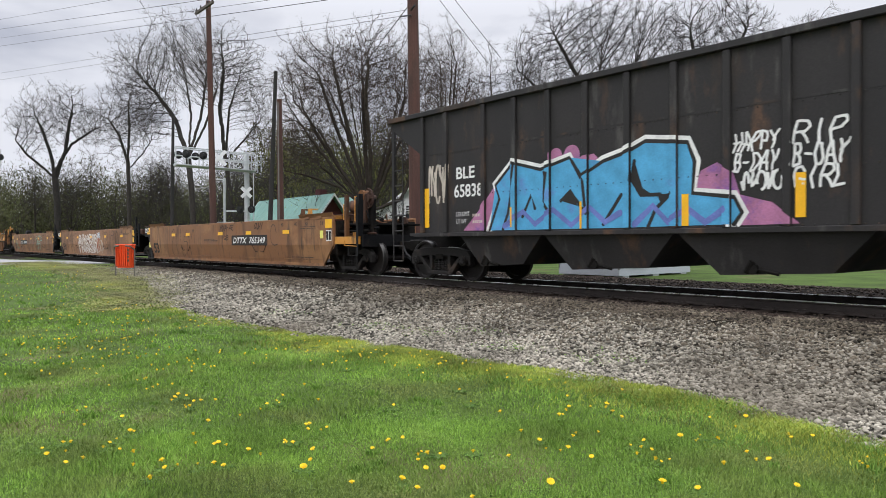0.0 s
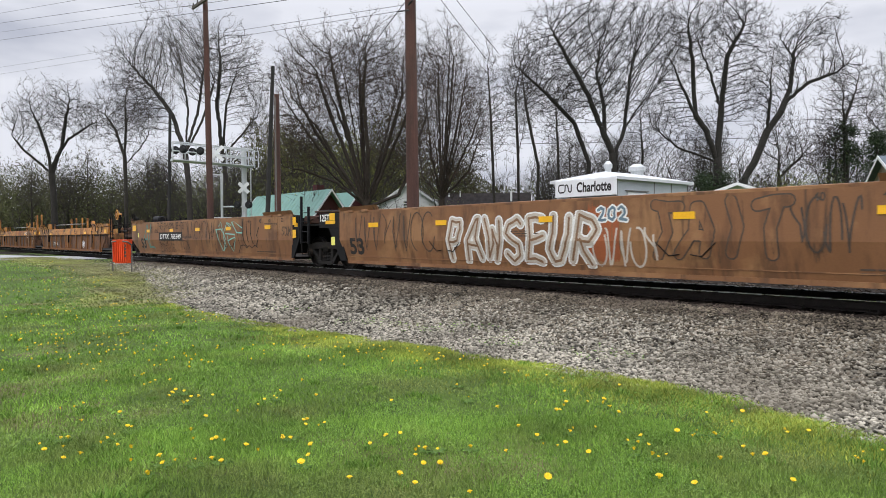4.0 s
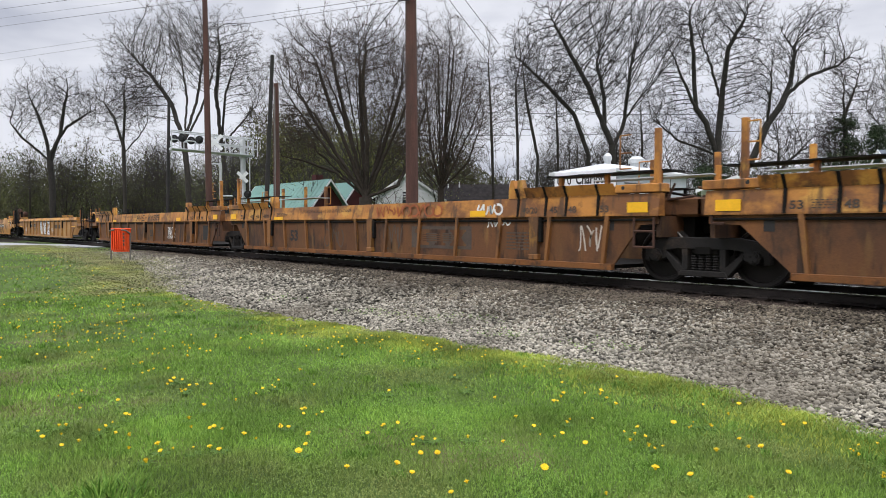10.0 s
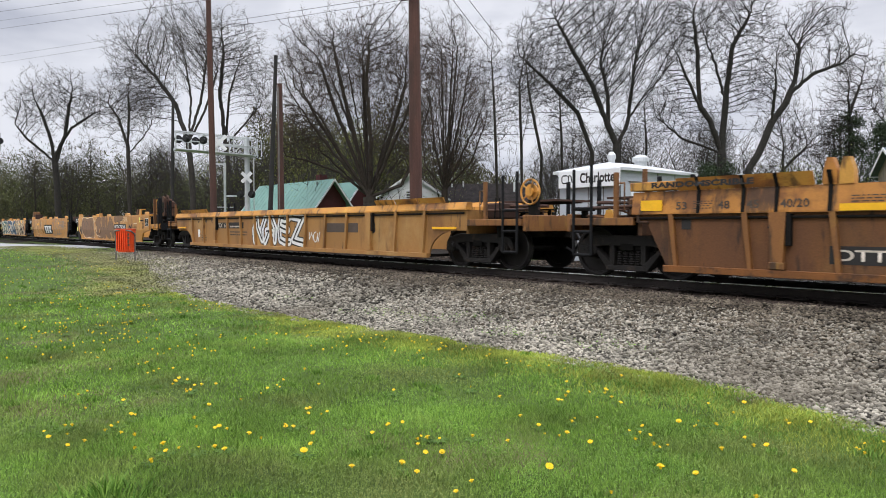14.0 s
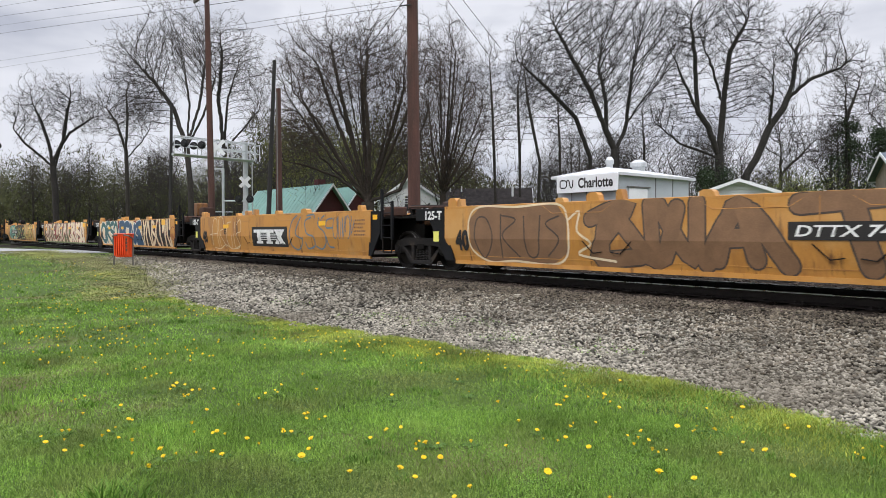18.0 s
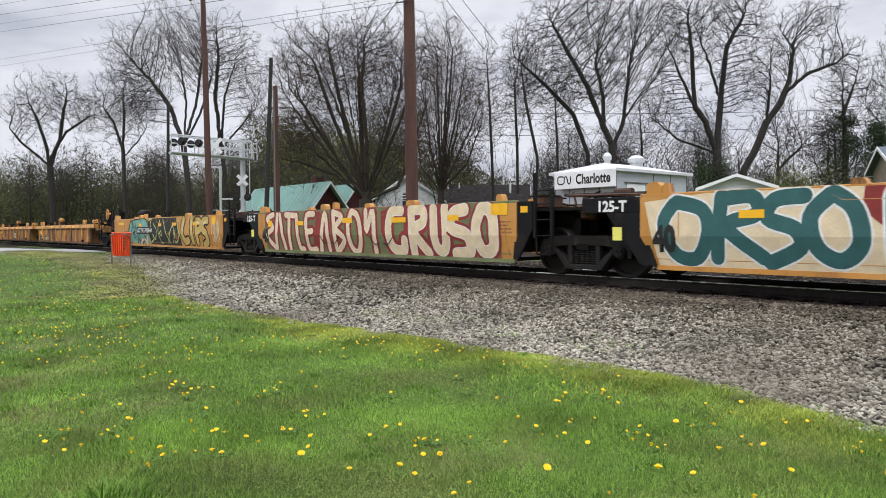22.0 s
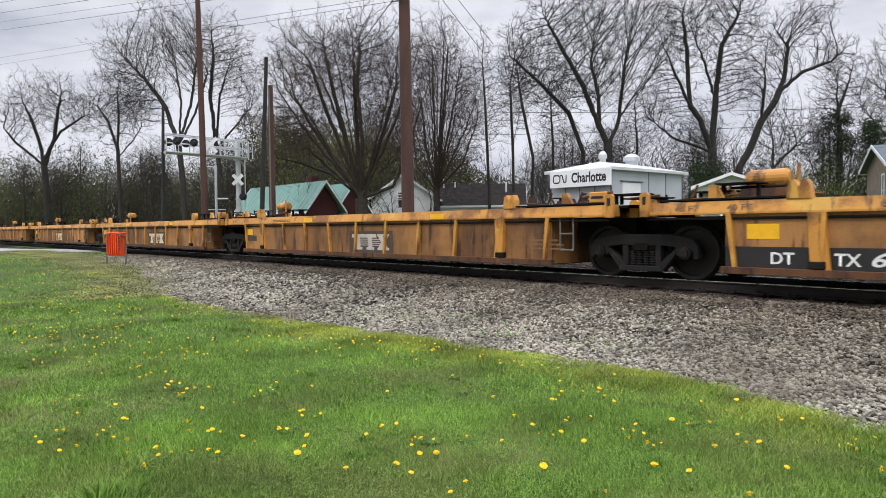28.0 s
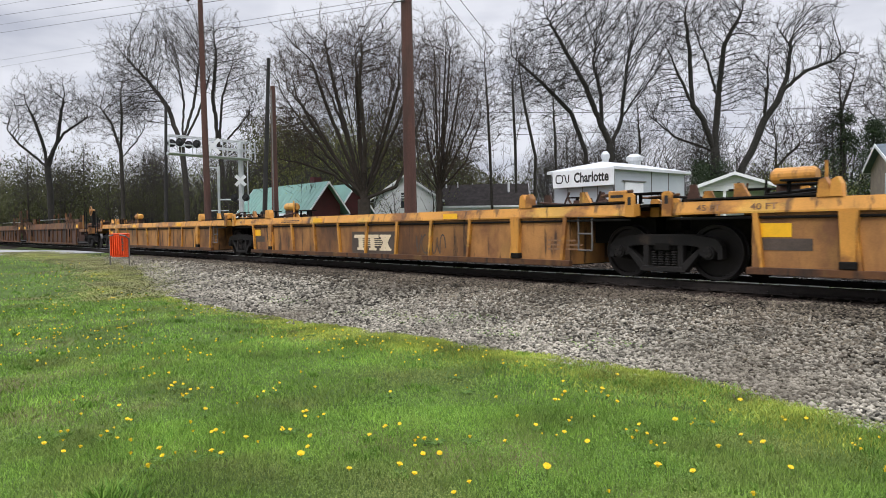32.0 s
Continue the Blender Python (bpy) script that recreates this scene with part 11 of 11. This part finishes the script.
spray(hop, ((-7.75, 1.78), (-8.15, 1.25)), ((0.07, P_BLACK),), 0.0076)
field(hop, ((-7.47, 2.37), (-7.3, 1.87), (-7.09, 1.74), (-7.35, 1.73), (-7.53, 2.02)), P_BLACK, 0.0084)
field(hop, ((-7.01, 1.74), (-6.74, 1.75), (-6.93, 1.57)), P_BLACK, 0.0084)
field(hop, ((-9.19, 1.74), (-8.94, 1.92), (-8.74, 1.61)), P_BLACK, 0.0084)
field(hop, ((-9.65, 2.36), (-9.47, 2.32), (-9.56, 1.8)), P_BLACK, 0.0084)
spray(hop, ((-10.74, 1.27), (-10.19, 1.56), (-9.86, 1.29), (-9.38, 1.57), (-8.91, 1.25), (-8.46, 1.57), (-8.11, 1.29), (-7.78, 1.45)), ((0.12, P_VIOLET),), 0.0090)
spray(hop, ((-7.47, 1.24), (-7.09, 1.55), (-6.8, 1.26), (-6.45, 1.49), (-6.11, 1.24), (-5.79, 1.44)), ((0.12, P_VIOLET),), 0.0090)

# angular turquoise lines over long dark drips
spray(U765c, ((-61.54, 1.25), (-61.0, 0.46), (-60.64, 0.62), (-60.84, 1.0)), ((0.045, P_TURQ),), 0.012)
spray(U765c, ((-61.54, 1.25), (-61.04, 1.27), (-60.74, 1.0)), ((0.045, P_TURQ),), 0.012)
spray(U765c, ((-61.25, 1.38), (-61.08, 1.61), (-60.66, 0.9), (-60.9, 0.46)), ((0.045, P_TURQ),), 0.012)
spray(U765c, ((-60.66, 1.1), (-59.83, 1.06), (-59.79, 0.85), (-60.07, 0.45), (-60.39, 0.74), (-60.45, 1.0)), ((0.045, P_TURQ),), 0.012)
spray(U765c, ((-60.72, 1.23), (-60.53, 1.49), (-60.14, 1.28)), ((0.045, P_TURQ),), 0.012)
spray(U765c, ((-60.08, 1.5), (-59.9, 1.64), (-59.19, 1.29), (-59.2, 1.11), (-59.65, 1.13), (-60.08, 1.5)), ((0.045, P_TURQ),), 0.012)
spray(U765c, ((-61.04, 1.56), (-60.53, 1.64), (-60.14, 1.4)), ((0.045, P_TURQ),), 0.012)
spray(U765c, ((-60.45, 0.83), (-59.83, 0.96)), ((0.045, P_TURQ),), 0.012)
spray(U765c, ((-59.13, 1.54), (-59.15, 1.02), (-58.99, 0.69), (-58.86, 0.62)), ((0.05, P_BLACK),), 0.008)
spray(U765c, ((-58.87, 1.53), (-58.83, 1.08), (-58.71, 0.8)), ((0.05, P_BLACK),), 0.008)
spray(U765c, ((-58.48, 1.52), (-58.51, 1.07), (-58.35, 0.74)), ((0.05, P_BLACK),), 0.008)
spray(U765c, ((-57.88, 1.28), (-58.04, 1.01), (-57.91, 0.9), (-58.15, 0.63)), ((0.05, P_BLACK),), 0.008)
spray(U765c, ((-61.67, 0.41), (-61.63, 1.04), (-61.16, 1.14), (-61.0, 0.76)), ((0.028, P_BLACK),), 0.008)
spray(U765c, ((-59.65, 0.4), (-59.38, 0.66), (-59.11, 0.69), (-58.92, 0.58), (-58.71, 0.67), (-58.49, 0.6), (-58.24, 0.68), (-58.04, 0.61)), ((0.028, P_BLACK),), 0.008)
spray(U765c, ((-59.65, 1.27), (-59.38, 0.53)), ((0.028, P_BLACK),), 0.008)
spray(U765c, ((-65.03, 0.44), (-65.05, 0.83), (-64.6, 0.81), (-64.36, 0.45)), ((0.028, P_BLACK),), 0.008)
spray(U765c, ((-63.15, 1.16), (-63.0, 1.57), (-62.8, 1.12)), ((0.028, P_BLACK),), 0.008)
spray(U765c, ((-62.26, 0.72), (-62.12, 1.18), (-61.85, 0.86), (-61.76, 1.25)), ((0.028, P_BLACK),), 0.008)
spray(U765a, ((-31.2, 1.39), (-30.91, 1.47), (-31.27, 0.66), (-31.06, 0.4)), ((0.03, P_DUST),), 0.008)
spray(U765a, ((-30.49, 1.54), (-30.7, 1.02), (-30.56, 0.41)), ((0.03, P_DUST),), 0.008)
spray(U765a, ((-30.15, 1.54), (-30.03, 0.42), (-29.64, 0.51)), ((0.03, P_DUST),), 0.008)
spray(U765a, ((-29.45, 1.43), (-29.77, 1.02), (-29.33, 0.93), (-29.52, 0.43)), ((0.03, P_DUST),), 0.008)
spray(U765a, ((-29.09, 0.44), (-29.09, 1.01), (-29.33, 1.26)), ((0.03, P_DUST),), 0.008)
spray(U765a, ((-28.91, 1.09), (-28.68, 1.49), (-28.51, 0.89)), ((0.03, P_DUST),), 0.008)
spray(U765a, ((-21.69, 1.29), (-21.61, 1.49), (-21.41, 1.49), (-21.29, 1.27)), ((0.03, P_DUST),), 0.008)
spray(U765a, ((-21.68, 1.23), (-21.66, 0.98), (-21.47, 0.85), (-21.2, 0.87)), ((0.03, P_DUST),), 0.008)

# the olive coat runs over the chords and seams of its car
for c, m in ((U742d, P_OLIVE),):
    for o in c.children:
        if o.name.split(".")[0] in ("top_chord", "bottom_sill", "weld_seam", "hatch_lip") and o.type == "MESH":
            o.data.materials[0] = m

# low ochre cars
for c, s0, s1, ink in ((U622[1], -264.9, -262.9, P_FADE), (U622[2], -281.8, -279.6, P_CREAM), (U622[3], -300.4, -298.4, P_CREAM)):
    logo(c, s0, s1, 0.30, 0.88, P_DUST, ink)
c = U622[0]
board(c, -254.0, -250.7, 0.26, 0.62, P_BLACK, "panel", 0.003, "black lettering band")
marks(c, "DT", -253.28, -252.93, 0.36, 0.54, P_WHITE, 0.006)
marks(c, "TX", -252.38, -252.03, 0.36, 0.54, P_WHITE, 0.006)
marks(c, "62205", -251.9, -250.85, 0.36, 0.56, P_WHITE, 0.006, 0.02, 0.2)
board(c, -253.65, -253.15, 0.74, 0.97, P_REFLECT, "reflector", 0.006)
marks(c, "48", -246.1, -245.5, 0.34, 0.68, P_DUST, 0.005, 0.03)
c = U622[2]
marks(c, "48", -286.55, -286.0, 0.4, 0.78, P_DUST, 0.005, 0.03)
scrawl(c, -285.6, -284.5, 0.4, 0.85, P_DUST, 70, 0.04, 5)
scrawl(U622[3], -297.6, -296.4, 0.35, 0.8, P_DUST, 71, 0.035, 4)
for i, c in enumerate(U622):
    if i:
        board(c, PLACE[c] - 6.9, PLACE[c] - 6.4, 0.76, 0.97, P_REFLECT, "reflector", 0.006)
        board(c, PLACE[c] - 6.85, PLACE[c] - 6.1, 0.56, 0.74, P_DUST, "panel", 0.005)
    bars(c, PLACE[c] + 6.4, PLACE[c] + 7.3, 0.5, 0.75, 3, P_UMBER)
    SURF[c] = ("flat", -HW + 0.004)
    bars(c, PLACE[c] - 4.8, PLACE[c] - 3.6, 1.18, 1.27, 2, P_DUST, 0.0)
    for w, dx in (("45 FT", -7.9), ("40 FT", -7.0)):
        marks(c, w, PLACE[c] + dx, PLACE[c] + dx + 0.42, 1.18, 1.28, P_UMBER, 0.0)
    marks(c, "DAEEB"[i], PLACE[c] - 5.7, PLACE[c] - 5.56, 0.62, 0.84, P_BLACK, 0.02)
    reflect(c, (PLACE[c] - 2.5, 1.22, 0.5, 0.12), (PLACE[c] + 3.5, 1.22, 0.5, 0.12))

# ---------------------------------------------------------------- dandelions and weeds in the lawn
def flower_meshes():
    bm = bmesh.new()
    n = 14
    for ring, (r, z, k) in enumerate(((0.024, 0.004, 1.0), (0.018, 0.010, 0.8), (0.010, 0.014, 0.6))):
        for i in range(n):
            a = 6.283 * (i + ring * 0.5) / n
            w = 0.22 * k
            c = [bm.verts.new((q * math.cos(b), q * math.sin(b), h)) for q, b, h in ((0.003, a, z - 0.004), (r * 0.8, a - w, z), (r * 1.05, a, z + 0.002), (r * 0.8, a + w, z))]
            bm.faces.new(c)
    rod(bm, (0, 0, -0.012), (0, 0, 0.006), 0.007, 8, 0.012)
    flower = bpy.data.meshes.new("flower_head")
    bm.to_mesh(flower)
    bm.free()
    flower.materials.append(DANDELION)
    stem = bpy.data.meshes.new("stem")
    bm = rod(bmesh.new(), (0, 0, -0.01), (0.006, 0.004, 0.05), 0.0028, 6)
    rod(bm, (0.006, 0.004, 0.05), (0.0, 0.0, 0.088), 0.0026, 6)
    bm.to_mesh(stem)
    bm.free()
    stem.materials.append(STEM)
    bm = bmesh.new()
    for i in range(9):
        a = 6.283 * i / 9 + 0.3 * math.sin(i * 5)
        pts = [(0.0, 0.0), (0.03, 0.012), (0.05, 0.006), (0.07, 0.016), (0.09, 0.007), (0.115, 0.0)]
        up = [bm.verts.new((q * math.cos(a) - w * math.sin(a), q * math.sin(a) + w * math.cos(a), 0.012 + 0.03 * math.sin(q * 22))) for q, w in pts]
        dn = [bm.verts.new((q * math.cos(a) + w * math.sin(a), q * math.sin(a) - w * math.cos(a), 0.012 + 0.03 * math.sin(q * 22))) for q, w in pts[1:-1]]
        bm.faces.new(up + dn[::-1])
    leaf = bpy.data.meshes.new("leaf_rosette")
    bm.to_mesh(leaf)
    bm.free()
    leaf.materials.append(WEED)
    return flower, stem, leaf


FLOWER, FSTEM, ROSETTE = flower_meshes()
NEAR = [(-4.98, 1.53), (-5.60, 1.60), (-5.33, 1.52), (-5.11, 1.67), (-5.26, 1.70), (-5.81, 1.56), (-5.15, 2.63), (-4.43, 2.40), (-3.99, 2.52), (-5.11, 2.30), (-4.51, 2.50), (-4.74, 2.65), (-3.89, 3.07), (-4.20, 3.33), (-4.11, 3.17), (-3.79, 2.79), (-4.56, 3.07), (-3.85, 3.19), (-3.60, 2.77), (-5.88, 2.16), (-6.83, 2.44), (-6.84, 1.86), (-5.57, 4.00), (-7.00, 3.81), (-6.27, 3.57), (-7.63, 4.75), (-6.75, 1.52), (-3.20, 2.76), (-3.26, 2.94), (-2.63, 4.05), (-3.29, 4.15), (-2.45, 4.95), (-2.42, 5.08), (-2.60, 5.11), (-2.57, 4.72), (-3.13, 5.07), (-4.25, 4.90), (-4.38, 5.15), (-3.12, 3.51), (-2.94, 4.44), (-3.68, 3.68), (-3.98, 3.60), (-3.85, 3.19), (-1.99, 4.06), (-2.43, 4.14), (-2.59, 3.47), (-2.05, 4.69), (-3.17, 6.21), (-4.72, 4.61), (-4.12, 4.27)]
gf = random.Random(77)
SPOTS = [(x, y, 1.2 if i in (0, 7, 29, 38) else gf.uniform(0.7, 1.05)) for i, (x, y) in enumerate(NEAR)]
while len(SPOTS) < 290:
    r, a = 5.0 + 15 * gf.random() ** 0.8, radians(gf.uniform(9, 74))
    x, y = -r * math.cos(a), r * math.sin(a)
    if y < float(ballast_edge(x)) - 0.25 and math.sin(x * 1.1 + 2 * math.sin(y * 0.8)) + math.sin(y * 1.7 + x * 0.3) > gf.uniform(-1.6, 1.2):
        for j in range(gf.choice((1, 1, 2, 3))):
            SPOTS.append((x + gf.gauss(0, 0.09) * (j > 0), y + gf.gauss(0, 0.09) * (j > 0), gf.uniform(0.5, 0.9)))
for x, y, k in SPOTS[:290]:
    z = float(ground_z(x, y))
    d = thing("dandelion", pose(x, y, z, 0, 0, gf.uniform(0, 360)), "yellow dandelion in flower in the lawn", "dandelion", "dandelions in the lawn")
    h = gf.uniform(0.45, 0.85)
    s = share("stem", FSTEM, d, Matrix.Diagonal((1, 1, h, 1)))
    share("flower_head", FLOWER, d, pose(0, 0, 0.088 * h, gf.uniform(-25, 25), gf.uniform(-25, 25), gf.uniform(0, 90)) @ Matrix.Scale(k, 4))
    if gf.random() < 0.3:
        share("leaf_rosette", ROSETTE, d, pose(0, 0, 0, 0, 0, gf.uniform(0, 90)) @ Matrix.Scale(gf.uniform(0.5, 0.85), 4))
# the rest, far off
n = 2600
r, a = rng.uniform(9, 48, n), np.radians(rng.uniform(5, 60, n))
x, y = -r * np.cos(a), r * np.sin(a)
k = (y < ballast_edge(x) - 0.2) & (np.sin(x * 1.1 + 2 * np.sin(y * 0.8)) + np.sin(y * 1.7 + x * 0.3) > rng.uniform(-1.2, 1.4, n)) & (x > -38)
x, y = x[k], y[k]
n = len(x)
z = ground_z(x, y) + rng.uniform(0.03, 0.075, n)
t6 = np.arange(6) * math.pi / 3
R6 = rng.uniform(0.010, 0.022, n)[:, None]
tilt = rng.uniform(-0.5, 0.5, (n, 2))
vx, vy = R6 * np.cos(t6)[None], R6 * np.sin(t6)[None]
ring = np.stack([x[:, None] + vx, y[:, None] + vy, z[:, None] + vx * tilt[:, :1] + vy * tilt[:, 1:]], -1)
tip = np.stack([x, y, z + 0.014], -1)[:, None]
low = np.stack([x, y, z - 0.02], -1)[:, None]
V = np.concatenate([ring, tip, low], 1).reshape(-1, 3)
o = 8 * np.arange(n)[:, None]
F = np.concatenate([o + [i, (i + 1) % 6, 6] for i in range(6)] + [o + [(i + 1) % 6, i, 7] for i in range(6)], 0)
tagged(new("far_dandelions", soup("far_dandelions", V, F, DANDELION)), "many yellow dandelion heads across the lawn", "dandelions", kind="stuff")


# ---------------------------------------------------------------- what moves
def motions():
    """The train rolls past at a steady speed; its wheels turn with it."""
    for car, s in CARS:
        walk(car, [(t, pose(s + SPEED * t, TRACK, RAIL)) for t in (0, 4, 8, 12, 16, 20, 24, 28, 32)])
    turn = math.degrees(SPEED / 0.483)
    rows = [(i / 15, i / 15 * turn) for i in range(481)]
    for w, x in WHEELS:
        walk(w, [(t, pose(x, 0, 0.483, 0, a, 0)) for t, a in rows])


motions()
